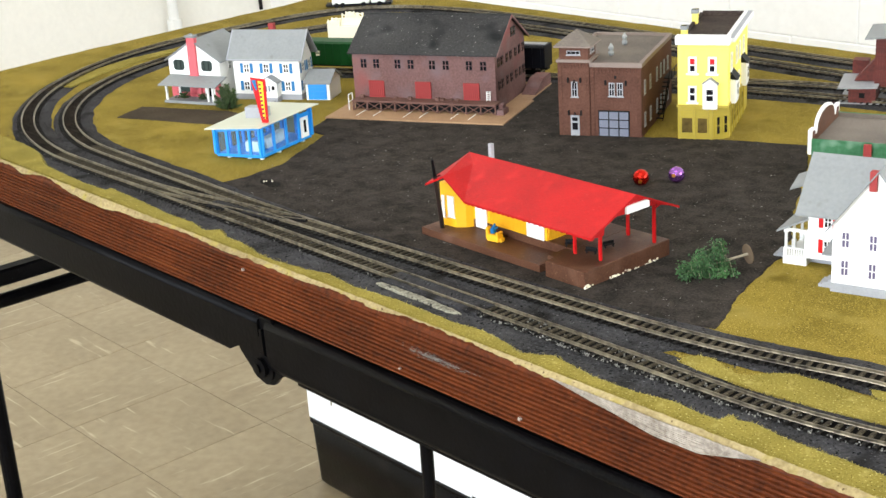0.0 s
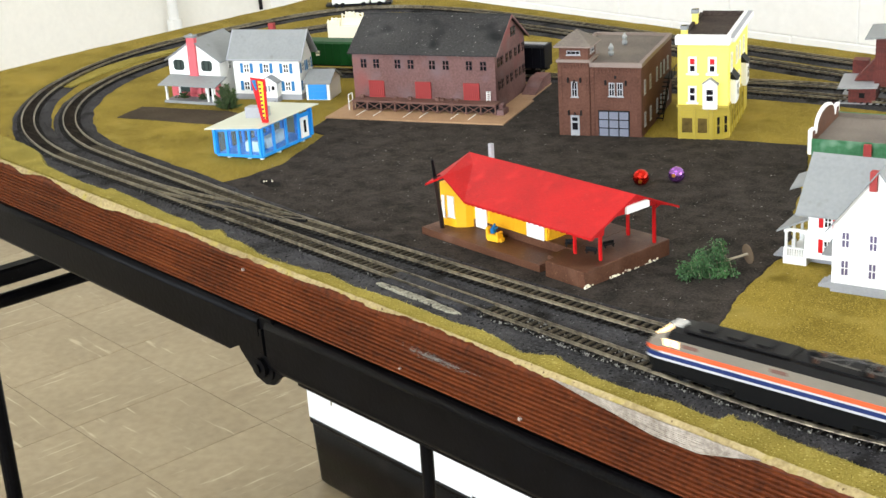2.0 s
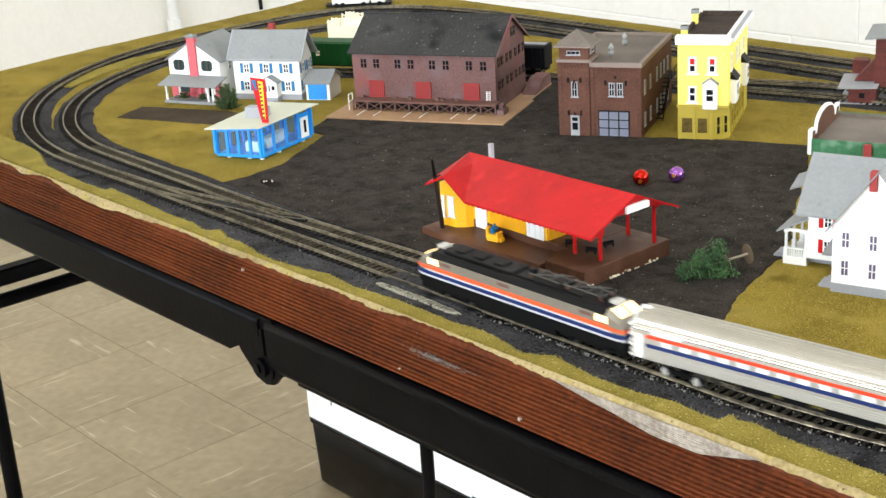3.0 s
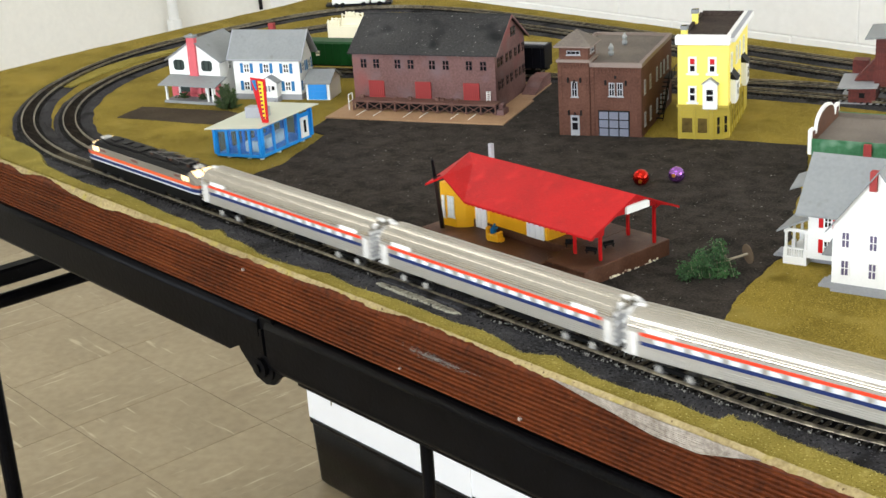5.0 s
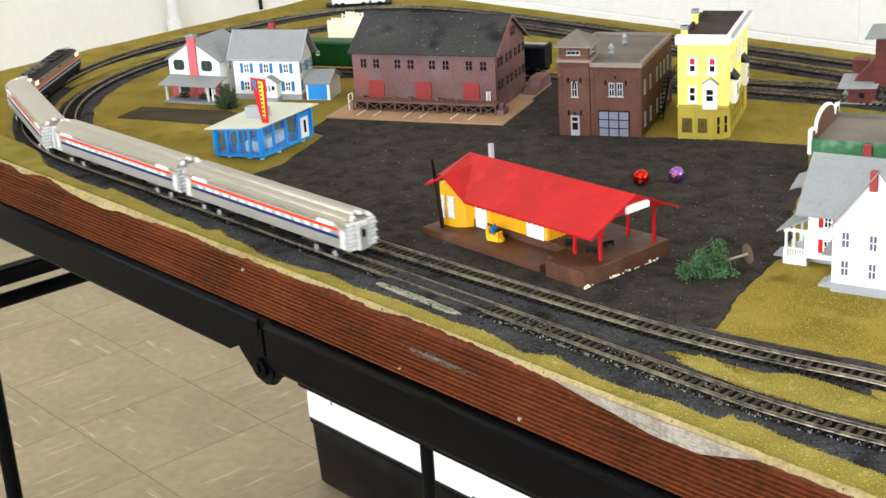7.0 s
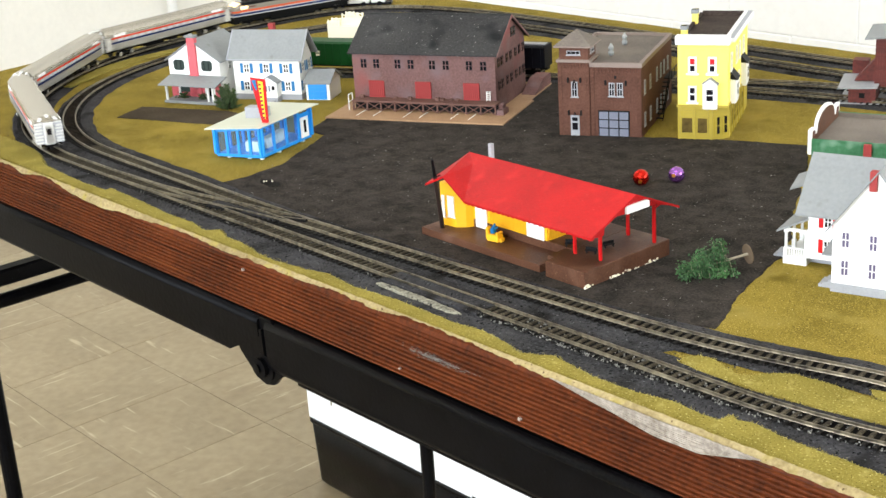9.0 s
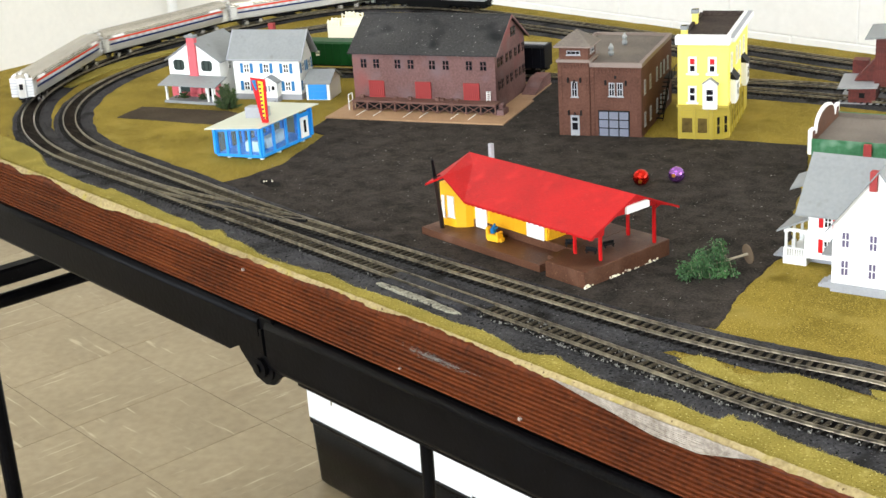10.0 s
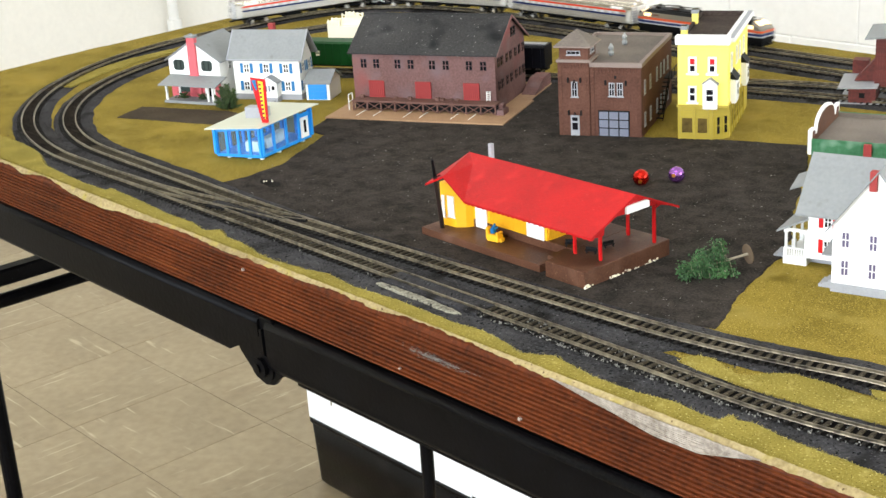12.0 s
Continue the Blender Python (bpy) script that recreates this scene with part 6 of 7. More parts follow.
part("sack", merged(boxes((-0.0050, -0.003, 0.0085, 0.0005, 0.004, 0.0155), bevel=0.0012), rod((-0.0025, 0, 0.0155), (0.001, 0, 0.0205), 0.0014, 8), rod((-0.0060, 0, 0.012), (0.0040, 0, 0.0165), 0.0011, 6)), NAVY, cargo)
cargo.scale = (0.82, 0.82, 0.82)
bench = None
for x, y, rz in ((0.7085, 0.1290, 35), (0.7345, 0.1275, 20), (0.7360, 0.1500, 70)):
    m = pose(x, y, GZ + 0.0165, 0, 0, rz)
    if bench:
        copy_thing(bench, m @ Matrix.Diagonal((1.0, 0.8, 0.85, 1)))
        continue
    bench = thing("bench", 0, 0, 0, 0, "small black platform bench", "bench", "depot benches")
    bench.matrix_basis = m @ Matrix.Diagonal((1.0, 0.8, 0.85, 1))
    part("seat", boxes((-0.0055, -0.0022, 0.0036, 0.0055, 0.0022, 0.0046)), BLACK, bench)
    part("backrest", boxes((-0.0055, 0.0018, 0.0046, 0.0055, 0.0026, 0.0082)), BLACK, bench)
    for x2 in (-0.0045, 0.0038):
        part("leg", boxes((x2, -0.002, 0, x2 + 0.0008, 0.002, 0.0036)), BLACK, bench)


def ornament(x, y, material, name, label, tilt):
    r = 0.0088
    t = thing(name, x, y, DZ + r, 0, label, "bauble", "glass baubles")
    bm = bmesh.new()
    bmesh.ops.create_uvsphere(bm, u_segments=32, v_segments=20, radius=r)
    for f in bm.faces:
        f.smooth = True
    part("ball", bm, material, t)
    d = Vector(tilt).normalized()
    cap = part("cap", rod(d * r * 0.93, d * (r + 0.0016), 0.0019, 12), GOLD, t)
    part("ring", rod(d * (r + 0.0016), d * (r + 0.0028), 0.0006, 8), GOLD, cap)


ornament(0.6055, 0.346, REDBALL, "red_bauble", "shiny red glass bauble lying on asphalt", (0.55, -0.75, -0.2))
ornament(0.6290, 0.3763, PURPLEBALL, "purple_bauble", "shiny purple glass bauble lying on asphalt", (0.35, -0.9, 0.15))


def fallen_tree():
    t = thing("fallen_model_tree", 0.836, 0.196, DZ, 0, "green model tree lying on its side, brown base up", "model tree")
    foot, tip = Vector((0.003, 0.022, 0.013)), Vector((-0.023, -0.038, 0.006))
    ax = (tip - foot).normalized()
    part("trunk", rod(foot, foot.lerp(tip, 0.9), 0.0013, 8, 0.0005), TWIG, t)
    part("base_disc", rod(foot - ax * 0.0009, foot, 0.0092, 20), TREEBASE, t, "round brown base")
    rnd = random.Random(11)
    side = ax.orthogonal().normalized()
    other = ax.cross(side)
    crown, limbs = bmesh.new(), bmesh.new()
    verts, faces = [], []
    for k in range(64):
        f = rnd.uniform(0.28, 1.0)
        a = rnd.uniform(0, 6.283)
        reach = (1.05 - f) * 0.025 * rnd.uniform(0.75, 1.15) + 0.003
        root = foot.lerp(tip, f)
        end = root + (side * math.cos(a) + other * math.sin(a)) * reach + ax * reach * 0.25
        end.z = max(end.z, 0.0012)
        b = rod(root, end, 0.0005, 4, 0.0002)
        me = bpy.data.meshes.new("limb")
        b.to_mesh(me), b.free()
        limbs.from_mesh(me)
        bpy.data.meshes.remove(me)
        for j in range(int(26 + reach * 2600)):
            p = root.lerp(end, rnd.random() ** 0.6) + Vector((rnd.gauss(0, 0.0022), rnd.gauss(0, 0.0022), rnd.gauss(0, 0.0022)))
            p.z = max(p.z, 0.0006)
            s = rnd.uniform(0.0008, 0.0017)
            u = Vector((rnd.gauss(0, 1), rnd.gauss(0, 1), rnd.gauss(0, 1))).normalized()
            v = u.orthogonal().normalized()
            n = len(verts)
            verts += [p - u * s, p + v * s * 0.6, p + u * s, p - v * s * 0.6 + u.cross(v) * s * 0.5]
            faces += [(n, n + 1, n + 2), (n, n + 2, n + 3), (n, n + 1, n + 3), (n + 1, n + 2, n + 3)]
    part("limbs", limbs, TWIG, t)
    me = bpy.data.meshes.new("crown")
    me.from_pydata([tuple(p) for p in verts], [], faces)
    me.materials.append(LEAF)
    placed("crown", me, t)


def bush(x, y, r, h):
    t = thing("model_bush", x, y, GZ, 0, "olive green spiky bush beside the house", "model bush")
    rnd = random.Random(5)
    verts, faces = [], []
    stems = bmesh.new()
    for k in range(140):
        a, e = rnd.uniform(0, 6.283), rnd.uniform(0.1, 1.5)
        L = rnd.uniform(0.6, 1.05)
        end = Vector((math.cos(a) * math.cos(e) * r, math.sin(a) * math.cos(e) * r, math.sin(e) * h)) * L
        b = rod((0, 0, 0.0), end, 0.0004, 3, 0.0002)
        me = bpy.data.meshes.new("limb")
        b.to_mesh(me), b.free()
        stems.from_mesh(me)
        bpy.data.meshes.remove(me)
        for j in range(60):
            p = end * rnd.uniform(0.35, 1.0)
            d = (end.normalized() + Vector((rnd.gauss(0, 0.5), rnd.gauss(0, 0.5), rnd.gauss(0, 0.5)))).normalized()
            s = rnd.uniform(0.0016, 0.0036)
            v = d.orthogonal().normalized() * 0.0008
            p.z = max(p.z, 0.0004)
            n = len(verts)
            verts += [p - v, p + v, p + d * s]
            faces.append((n, n + 1, n + 2))
    part("stems", stems, TWIG, t)
    me = bpy.data.meshes.new("crown")
    me.from_pydata([tuple(p) for p in verts], [], faces)
    me.materials.append(BUSHLEAF)
    placed("crown", me, t)


fallen_tree()
bush(-0.0755, 0.272, 0.0195, 0.035)


# ---- parked wagons ----
def wagon(name, x, y, rz, L, W, z0, z1, material, label, ribs=10):
    t = thing(name, x, y, Z0, rz, label, "railway wagon", "parked wagons")
    part("body", boxes((-L / 2, -W / 2, z0, L / 2, W / 2, z1), bevel=0.0008), material, t)
    part("roof", prism([(-W / 2 - 0.0008, z1), (W / 2 + 0.0008, z1), (W / 2 - 0.003, z1 + 0.0022), (-W / 2 + 0.003, z1 + 0.0022)], "x", -L / 2, L / 2), material, t)
    for k in range(ribs):
        xx = -L / 2 + L * (k + 0.5) / ribs
        for s in (-1, 1):
            part("rib", boxes((xx - 0.0008, s * W / 2 - 0.0008, z0, xx + 0.0008, s * W / 2 + 0.0008, z1 - 0.001)), material, t)
    part("floor_frame", boxes((-L / 2, -0.006, z0 - 0.004, L / 2, 0.006, z0)), BLACK, t)
    for s in (-1, 1):
        tr = part("truck", boxes((s * L * 0.36 - 0.012, -0.010, 0.002, s * L * 0.36 + 0.012, 0.010, z0 - 0.004)), TRUCK, t)
        for dx in (-0.007, 0.007):
            part("wheel", rod((s * L * 0.36 + dx, -0.0092, 0.0052), (s * L * 0.36 + dx, 0.0092, 0.0052), 0.0052, 14), STEEL, tr)
    return t


gw = wagon("green_boxcar", -0.112, 0.503, 25.8, 0.180, 0.034, 0.010, 0.0425, GREENCAR, "dark green boxcar standing behind the houses", 14)
part("car_lettering", boxes((-0.034, -0.0182, 0.0285, -0.028, -0.0172, 0.0315), (-0.034, -0.0182, 0.0240, -0.028, -0.0172, 0.0270)), CREAM, gw)
bw = wagon("black_boxcar", 0.107, 0.618, 25.5, 0.150, 0.034, 0.012, 0.0415, BLACKCAR, "black boxcar standing behind the warehouse", 12)
part("roof_walk", boxes((-0.072, -0.006, 0.0437, 0.072, 0.006, 0.0450)), GREYBASE, bw)

# cream plastic parts piled behind the boxcar
shell_pile = thing("cream_plastic_house", -0.335, 0.645, GZ, 28, "cream unpainted plastic house kit", "model house", BUILDINGS)
part("wall", boxes((0, 0, 0, 0.070, 0.05, 0.024), (0.022, 0.008, 0.024, 0.070, 0.05, 0.031), bevel=0.0006), CREAM, shell_pile)


def kit_panel(x, y, z, w, h, holes, lean, crest):
    """A loose moulded wall panel with window openings and a stepped crest."""
    xs, cells = [0.0], set()
    for k in range(holes):
        a = w * (k + 0.5) / holes
        xs += [a - w * 0.28 / holes, a + w * 0.28 / holes]
    xs.append(w)
    zs = [0.0, h * 0.52, h * 0.86, h, h + crest]
    for i in range(len(xs) - 1):
        for j in range(4):
            if (j == 1 and i % 2 == 1) or (j == 3 and i not in (0, len(xs) - 2, len(xs) // 2 - 1)):
                continue
            cells.add((i, j))
    part("wall_panel", lattice(xs, zs, cells, -0.0012, 0.0012), CREAM, shell_pile, "loose cream wall panel", pose(x, y, z, lean, 0, 0))


for spec in ((0.000, 0.003, 0.024, 0.021, 0.0085, 3, -8, 0.0015), (0.004, 0.010, 0.024, 0.018, 0.0110, 2, -4, 0.0010), (0.024, 0.009, 0.031, 0.022, 0.0105, 3, -6, 0.0020), (0.038, 0.016, 0.031, 0.022, 0.0115, 2, -3, 0.0012), (0.046, 0.010, 0.031, 0.018, 0.0080, 3, -10, 0.0010), (0.026, 0.022, 0.031, 0.016, 0.0125, 2, 2, 0.0010)):
    kit_panel(*spec)
for k in range(4):
    part("post", boxes((0.001 + k * 0.0065, -0.0010, 0.024, 0.0022 + k * 0.0065, 0.0004, 0.030)), CREAM, shell_pile)
part("rail", boxes((0.0, -0.0012, 0.0300, 0.0225, 0.0006, 0.0313)), CREAM, shell_pile)

# a white lorry on the far corner of the mat
lorry = thing("white_truck", -0.545, 0.880, GZ, 44, "white toy truck standing on the grass mat", "toy truck")
part("chassis", boxes((-0.062, -0.013, 0.003, 0.062, 0.013, 0.007)), BLACK, lorry)
part("body", boxes((-0.050, -0.014, 0.007, 0.020, 0.014, 0.036), (0.024, -0.013, 0.007, 0.050, 0.013, 0.028), bevel=0.001), WHITE, lorry)
for x in (-0.042, -0.030, 0.010, 0.040):
    part("wheel", rod((x, -0.0145, 0.005), (x, 0.0145, 0.005), 0.005, 12), BLACK, lorry)


# ---- the train ----
LOCO_L, COACH_L, PITCH_C = 0.237, 0.286, 0.293
AXLE = 0.345          # where the trucks turn, as a share of the length


def nose(t):
    """How far the train's nose is past the start of the far bend."""
    if t < 3.2:
        return -0.606 + 0.262 * (t - 3.2)
    if t < 5.5:
        u = t - 3.2
        return -0.606 + 0.28 * u + 0.01092 * u * u
    if t < 9.0:
        return 0.0958 + 0.305 * (t - 5.5)
    if t < 11.0:
        return 1.1633 + 0.288 * (t - 9.0)
    return 1.7393 + 0.310 * (t - 11.0)


def truck(parent, x, wheelbase, r, side_mat, wheel_mat, length):
    """A bogie with side frames and two wheel sets, turning about its middle."""
    t = part("truck", boxes((-length / 2, -0.0130, 0.0050, length / 2, -0.0108, 0.0088), (-length / 2, 0.0108, 0.0050, length / 2, 0.0130, 0.0088), (-0.004, -0.0108, 0.0055, 0.004, 0.0108, 0.0095), bevel=0.0005), side_mat, parent, "", pose(x, 0, 0))
    for s in (-1, 1):
        for y in (-0.0082, 0.0082):
            wh = part("wheel", rod((s * wheelbase / 2, y - 0.0014, r), (s * wheelbase / 2, y + 0.0014, r), r, 20), STEEL, t)
            part("axle_box", rod((s * wheelbase / 2, y * 1.60 - 0.0008, r), (s * wheelbase / 2, y * 1.60 + 0.0008, r), r * 0.62, 18, r * 0.5), wheel_mat, wh)
    return t


def loft(sections):
    """Skins a row of cross-sections of equal length, ends closed."""
    bm = bmesh.new()
    rows = [[bm.verts.new(p) for p in s] for s in sections]
    n = len(rows[0])
    for a, b in zip(rows, rows[1:]):
        for i in range(n):
            bm.faces.new((a[i], a[(i + 1) % n], b[(i + 1) % n], b[i]))
    bm.faces.new(rows[0]), bm.faces.new(rows[-1][::-1])
    bmesh.ops.recalc_face_normals(bm, faces=bm.faces)
    return bm


def coach():
    t = thing("passenger_coach", 0, 0, 0, 0, "silver fluted passenger coach with red and blue stripes", "passenger coach", "train")
    L, W = COACH_L / 2, 0.0172
    E = L - 0.004
    part("body", prism([(-W, 0.0146), (-W, 0.0366), (W, 0.0366), (W, 0.0146), (W - 0.002, 0.0134), (-W + 0.002, 0.0134)], "x", -E, E), SILVER, t)
    # fluted roof
    prof = []
    n = 46
    for i in range(n + 1):
        a = math.pi * i / n
        rr = 1.0 + (0.014 if i % 2 else -0.014)
        prof.append((math.copysign(abs(math.cos(a)) ** 0.75, math.cos(a)) * W * min(1.0, rr + 0.004), 0.0364 + 0.0120 * math.sin(a) ** 0.85 * rr))
    part("roof", prism([(W, 0.0362)] + prof + [(-W, 0.0362)], "x", -E + 0.001, E - 0.001), SILVERROOF, t, "fluted silver roof")
    for s in (-1, 1):
        y0, y1 = (-W - 0.00035, -W) if s < 0 else (W, W + 0.00035)
        part("red_stripe", boxes((-E + 0.012, y0, 0.0318, E - 0.012, y1, 0.0345)), STRIPERED, t)
        part("blue_stripe", boxes((-E + 0.012, y0, 0.0244, E - 0.012, y1, 0.0274)), STRIPEBLUE, t)
        for k in range(15):
            x = -E + 0.030 + k * (2 * E - 0.060) / 14
            part("window", boxes((x - 0.0042, y0 - 0.0001 * (s < 0), 0.0279, x + 0.0042, y1 + 0.0001 * (s > 0), 0.0313)), COACHPANE, t)
        for x in (-E + 0.006, E - 0.006):
            part("door", boxes((x - 0.0035, y0, 0.0152, x + 0.0035, y1, 0.0335)), BRIGHTEND, t)
        for x in (-E + 0.030, E - 0.030):
            part("name_board", boxes((x - 0.012, y0 - 0.0008 * (s < 0), 0.0358, x + 0.012, y1 + 0.0008 * (s > 0), 0.0390)), PAPER, t)
        for k in range(4):
            part("flute", boxes((-E + 0.010, y0, 0.0150 + k * 0.0018, E - 0.010, y1, 0.0158 + k * 0.0018)), SILVER, t)
    for s in (-1, 1):
        part("end_plate", boxes((min(s * E, s * (E + 0.0005)), -0.0168, 0.0136, max(s * E, s * (E + 0.0005)), 0.0168, 0.0400)), GREYBASE, t, "grey end wall")
        end = part("end_diaphragm", boxes((min(s * (E + 0.0034), s * (E + 0.0006)), -0.0062, 0.0125, max(s * (E + 0.0034), s * (E + 0.0006)), 0.0062, 0.0405), bevel=0.0008), BRIGHTEND, t, "bright corrugated end")
        for k in range(8):
            z = 0.0148 + k * 0.0040
            for q in (-1, 1):
                a, b = sorted((q * (0.0072 + 0.0010 * (k % 2)), q * (0.0168 + 0.0006 * (k % 2) - (0.005 if k == 7 else 0))))
                out = 0.0014 + 0.0016 * ((k + (q > 0)) % 2)
                part("end_rib", boxes((min(s * E, s * (E + out)), a, z, max(s * E, s * (E + out)), b, z + 0.0021)), BRIGHTEND, end)
        for q in (-0.0085, 0, 0.0085):
            part("roof_rib", boxes((min(s * (E - 0.006), s * (E + 0.0022)), q - 0.0022, 0.0440 if q else 0.0465, max(s * (E - 0.006), s * (E + 0.0022)), q + 0.0022, 0.0468 if q else 0.0492), bevel=0.0006), BRIGHTEND, end)
        part("end_door", boxes((min(s * (E + 0.003), s * (E + 0.0039)), -0.0042, 0.0145, max(s * (E + 0.003), s * (E + 0.0039)), 0.0042, 0.0360)), SILVER, end)
        part("end_window", boxes((min(s * (E + 0.003), s * (E + 0.0042)), -0.0026, 0.0250, max(s * (E + 0.003), s * (E + 0.0042)), 0.0026, 0.0330)), PANE, end, "dark door window")
        truck(t, s * COACH_L * AXLE, 0.029, 0.0056, TRUCK, CHROME, 0.040)
        part("coupler", boxes((min(s * E, s * (L + 0.003)), -0.0015, 0.0072, max(s * E, s * (L + 0.003)), 0.0015, 0.0098)), BLACK, t)
    part("underframe", boxes((-0.050, -0.011, 0.0060, -0.012, 0.011, 0.0134), (0.002, -0.010, 0.0065, 0.020, 0.010, 0.0134), (0.030, -0.011, 0.0070, 0.052, 0.011, 0.0134), (-E, -0.008, 0.0092, E, 0.008, 0.0134)), TRUCK, t)
    return t


def loco():
    t = thing("electric_locomotive", 0, 0, 0, 0, "silver electric locomotive with black roof and orange and blue stripes", "locomotive", "train")
    L, W = LOCO_L / 2, 0.0168

    def sect(x, w, zs, zt):
        return [(x, -w, 0.0125), (x, -w, zs), (x, -w + 0.0040, zt), (x, 0, zt + 0.0008), (x, w - 0.0040, zt), (x, w, zs), (x, w, 0.0125)]

    ends = [(L, W * 0.86, 0.0282, 0.0300), (L - 0.005, W * 0.97, 0.0325, 0.0345), (L - 0.017, W, 0.0368, 0.0404)]
    part("body", loft([sect(*e) for e in ends] + [sect(-e[0], *e[1:]) for e in ends[::-1]]), LOCOSILVER, t)
    R = L - 0.0175
    part("roof", prism([(-W - 0.0003, 0.0366), (-W + 0.0040, 0.0408), (0, 0.0420), (W - 0.0040, 0.0408), (W + 0.0003, 0.0366), (W - 0.002, 0.0364), (-W + 0.002, 0.0364)], "x", -R, R), LOCOBLACK, t, "matt black roof")
    part("roof_hatch", boxes((0.006, -0.0105, 0.0412, R - 0.012, 0.0105, 0.0434), bevel=0.0008), LOCOBLACK, t)
    part("equipment_well", boxes((-R + 0.030, -0.0095, 0.0410, 0.002, 0.0095, 0.0422)), LOCOBLACK, t)
    # folded current collectors
    for x0 in (-0.070, -0.030):
        pg = part("pantograph", merged(*[rod((x0 - 0.020, y, 0.0447), (x0 + 0.020, y, 0.0457), 0.0006, 6) for y in (-0.006, 0.006)], *[rod((x0 + dx, -0.0085, 0.0460), (x0 + dx, 0.0085, 0.0460), 0.0006, 6) for dx in (-0.020, -0.004, 0.012)]), STEEL, t, "folded grey pantograph")
        for dx in (-0.018, 0.018):
            for y in (-0.006, 0.006):
                part("insulator", rod((x0 + dx, y, 0.0412), (x0 + dx, y, 0.0452), 0.0012, 8), BROWNBASE, pg)
    for x, y, hh in ((-0.092, 0.004, 0.004), (-0.050, -0.004, 0.0035), (-0.050, 0.005, 0.0045), (-0.008, -0.003, 0.004), (-0.088, -0.005, 0.003)):
        part("roof_gear", boxes((x, y - 0.0025, 0.0412, x + 0.006, y + 0.0025, 0.0418 + hh), bevel=0.0006), LOCOBLACK, t)
    for x0 in (-0.070, -0.030):
        part("horn_bow", rod((x0 - 0.014, -0.0100, 0.0462), (x0 + 0.016, 0.0100, 0.0466), 0.0005, 6), STEEL, t)
    for x in (0.022, 0.045, 0.068):
        part("roof_vent", boxes((x, -0.006, 0.0434, x + 0.012, 0.006, 0.0446), bevel=0.0005), LOCOBLACK, t)
    for s in (-1, 1):
        y0, y1 = (-W - 0.0004, -W) if s < 0 else (W, W + 0.0004)
        q = L - 0.012
        part("orange_stripe", boxes((-q, y0, 0.0252, q, y1, 0.0288)), ORANGE, t)
        part("white_line", boxes((-q, y0, 0.0236, q, y1, 0.0251)), PALELINE, t)
        part("blue_stripe", boxes((-q, y0, 0.0202, q, y1, 0.0235)), STRIPEBLUE, t)
        part("white_line", boxes((-q, y0, 0.0184, q, y1, 0.0201)), PALELINE, t)
        part("skirt", boxes((-q, y0, 0.0100, q, y1, 0.0183)), TRUCK, t, "black lower skirt")
        for x in (-R + 0.020, 0.010, R - 0.020):
            part("grille", boxes((x - 0.0065, y0, 0.0318, x + 0.0065, y1, 0.0345)), DOCK, t)
        for x in (-1, 1):
            part("cab_window", boxes((min(x * (R + 0.002), x * (R - 0.010)), y0, 0.0304, max(x * (R + 0.002), x * (R - 0.010)), y1, 0.0356)), LENS, t, "lit cab window")
            part("window_bar", boxes((x * (R - 0.004) - 0.0007, y0 - 0.0002 * (s < 0), 0.0304, x * (R - 0.004) + 0.0007, y1 + 0.0002 * (s > 0), 0.0356)), TRUCK, t)
            part("step", boxes((x * (R - 0.004) - 0.004, y0, 0.0080, x * (R - 0.004) + 0.004, y1, 0.0098)), TRUCK, t)
    for s in (-1, 1):
        # windscreen on the slope of the nose
        for q in (-1, 1):
            a, b = sorted((q * 0.0012, q * 0.0118))
            part("windscreen", slab_roof([(s * (L - 0.0060), a, 0.0362), (s * (L - 0.0060), b, 0.0362), (s * (L - 0.0150), b, 0.0406), (s * (L - 0.0150), a, 0.0406)], 0.0008), LENS, t, "lit windscreen")
        part("headlight", boxes((min(s * (R - 0.006), s * (R + 0.003)), -0.0050, 0.0410, max(s * (R - 0.006), s * (R + 0.003)), 0.0050, 0.0440), bevel=0.0006), CHROME, t)
        for k, (z0, z1, mt) in enumerate(((0.0252, 0.0280, ORANGE), (0.0202, 0.0235, STRIPEBLUE), (0.0184, 0.0200, PALELINE), (0.0122, 0.0182, TRUCK))):
            part("nose_stripe", boxes((min(s * (L - 0.001), s * (L + 0.0005)), -W * 0.86, z0, max(s * (L - 0.001), s * (L + 0.0005)), W * 0.86, z1)), mt, t)
            for q in (-1, 1):
                bm = slab_roof([(s * L, q * W * 0.86, z1), (s * (L - 0.005), q * W * 0.97, z1), (s * (L - 0.0125), q * (W * 0.99), z1), (s * (L - 0.0125), q * (W + 0.0004), z1), (s * (L - 0.005), q * (W * 0.97 + 0.0006), z1), (s * (L + 0.0003), q * (W * 0.86 + 0.0005), z1)], z1 - z0)
                part("nose_stripe", bm, mt, t)
        part("pilot", boxes((min(s * (L - 0.012), s * (L - 0.001)), -0.0130, 0.0050, max(s * (L - 0.012), s * (L - 0.001)), 0.0130, 0.0118)), TRUCK, t)
        truck(t, s * LOCO_L * AXLE * 0.93, 0.030, 0.0058, TRUCK, TRUCK, 0.058)
        part("coupler", boxes((min(s * (L - 0.004), s * (L + 0.004)), -0.0015, 0.0072, max(s * (L - 0.004), s * (L + 0.004)), 0.0015, 0.0098)), BLACK, t)
    part("underframe", boxes((-0.046, -0.0145, 0.0030, 0.046, 0.0145, 0.0118), (-L + 0.010, -0.012, 0.0085, L - 0.010, 0.012, 0.0118)), TRUCK, t)
    return t


CARS = []


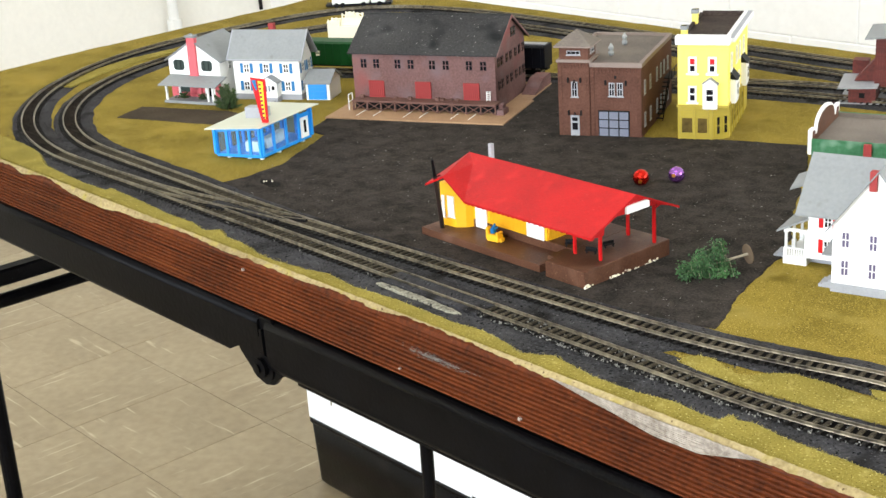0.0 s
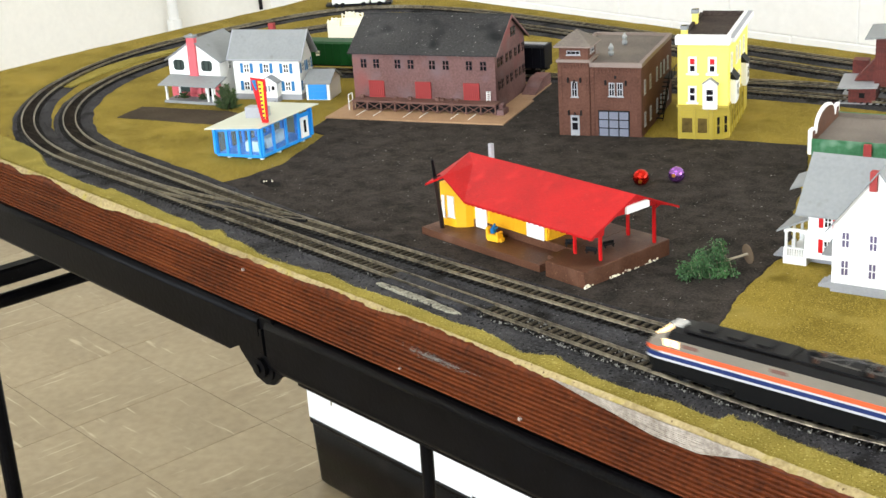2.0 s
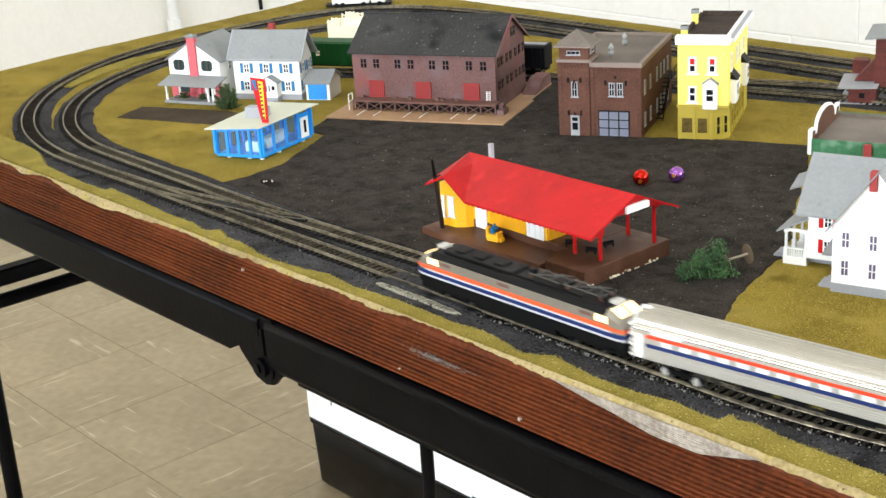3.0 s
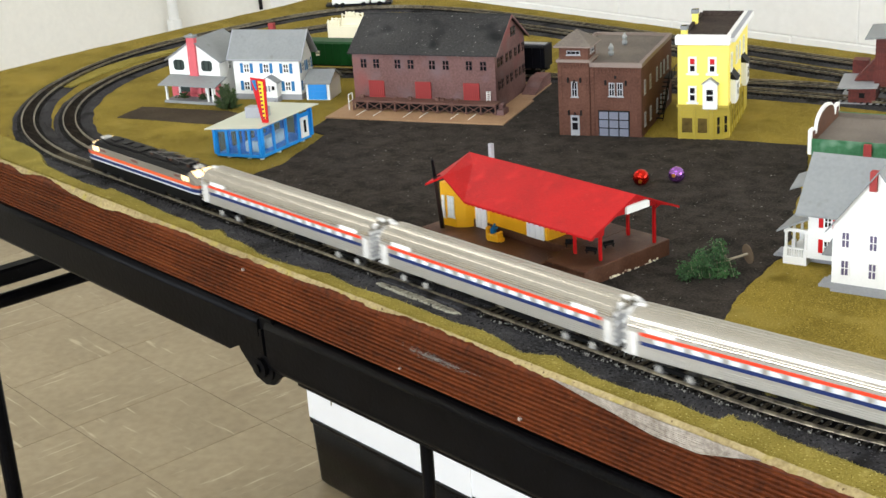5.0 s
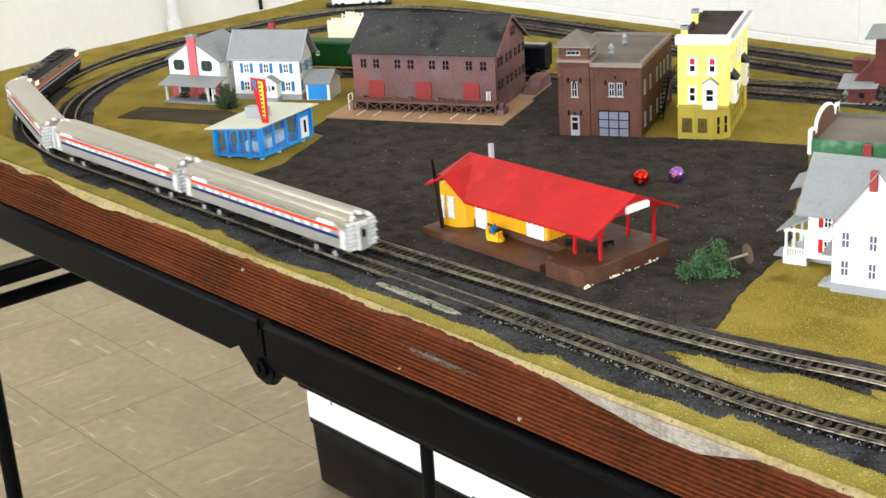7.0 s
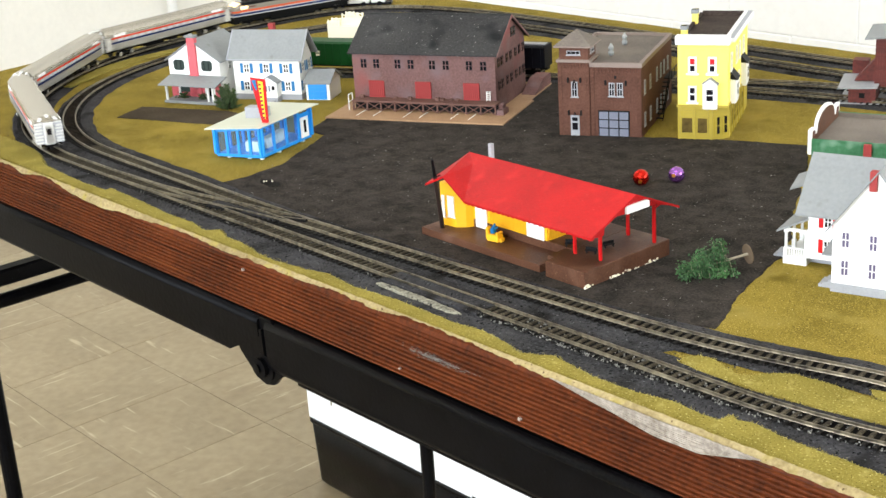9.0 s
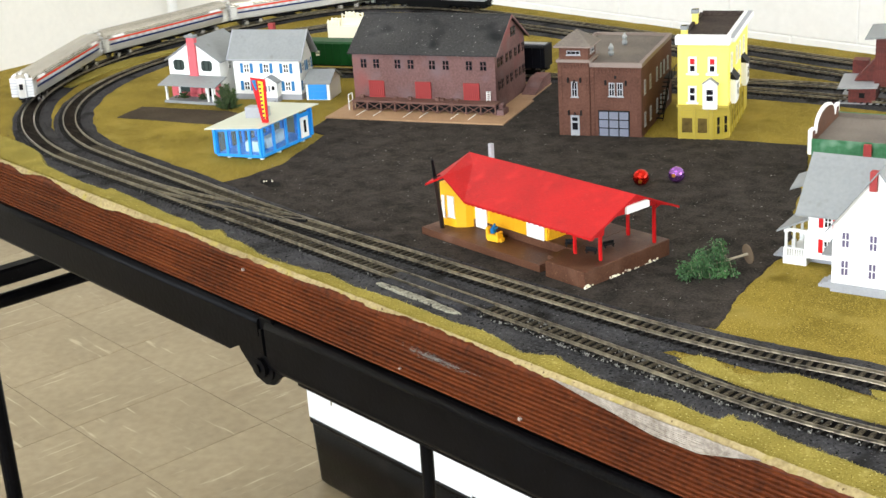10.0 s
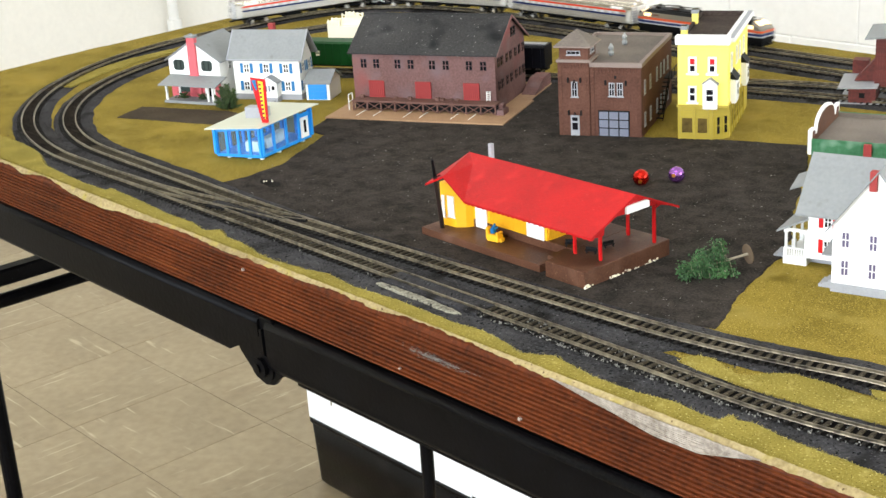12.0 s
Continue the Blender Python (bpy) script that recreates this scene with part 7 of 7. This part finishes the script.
def build_train():
    CARS.append((loco(), 0.005, LOCO_L, LOCO_L * AXLE * 0.93))
    c = coach()
    CARS.append((c, 0.25, COACH_L, COACH_L * AXLE))
    for k in (1, 2):
        CARS.append((copy_thing(c, Matrix.Identity(4)), 0.25 + k * PITCH_C, COACH_L, COACH_L * AXLE))


build_train()

# ---- floor tiles ----
tile_mesh = bpy.data.meshes.new("tile")
b = boxes((-0.1518, -0.1518, -0.004, 0.1518, 0.1518, 0.0), bevel=0.0002)
b.to_mesh(tile_mesh), b.free()
tile_mesh.materials.append(FLOORTILE)
for i in range(-8, 16):
    for j in range(-13, 9):
        x, y = -1.140 + 0.1525 + i * 0.305, 0.443 + 0.1525 + j * 0.305
        if X0 + 0.15 < x < X1 - 0.15 and Y0 + 0.15 < y < Y1 - 0.15:
            placed("tile", tile_mesh, floor, "", pose(x, y, 0, 0, 0, 90 * ((i + j) % 2) + 180 * ((i * 5 + j * 3) % 2)))


# ---- blocks of the white wall ----
block_mesh = bpy.data.meshes.new("block")
b = boxes((-0.1992, -0.004, -0.0992, 0.1992, 0.004, 0.0992), bevel=0.003)
b.to_mesh(block_mesh), b.free()
block_mesh.materials.append(WALL_R)
for j in range(6):
    for i in range(14):
        x = X0 + 0.2 + i * 0.4 + (0.2 if j % 2 else 0.0)
        placed("block", block_mesh, wall_north, "", pose(x, Y1, 0.1 + j * 0.2))


def heading(a, b):
    return math.degrees(math.atan2((a - b).y, (a - b).x))


def motions():
    """The train runs round the outer loop; the trucks turn with the track."""
    for ob, back, length, arm in CARS:
        rows, turns = [], ([], [])
        for i in range(121):
            t = i / 10
            mid = nose(t) - back - length / 2
            a, b = along(mid + arm), along(mid - arm)
            c, yaw = (a + b) / 2, heading(a, b)
            rows.append((t, pose(c.x, c.y, Z0, 0, 0, yaw)))
            for k, s in enumerate((-1, 1)):
                at = mid + s * arm
                turns[k].append((t, pose(s * arm, 0, 0, 0, 0, heading(along(at + 0.01), along(at - 0.01)) - yaw)))
        walk(ob, rows)
        for o in ob.children:
            if o.name.startswith("truck"):
                walk(o, turns[0] if o.matrix_basis.translation.x < 0 else turns[1])


motions()
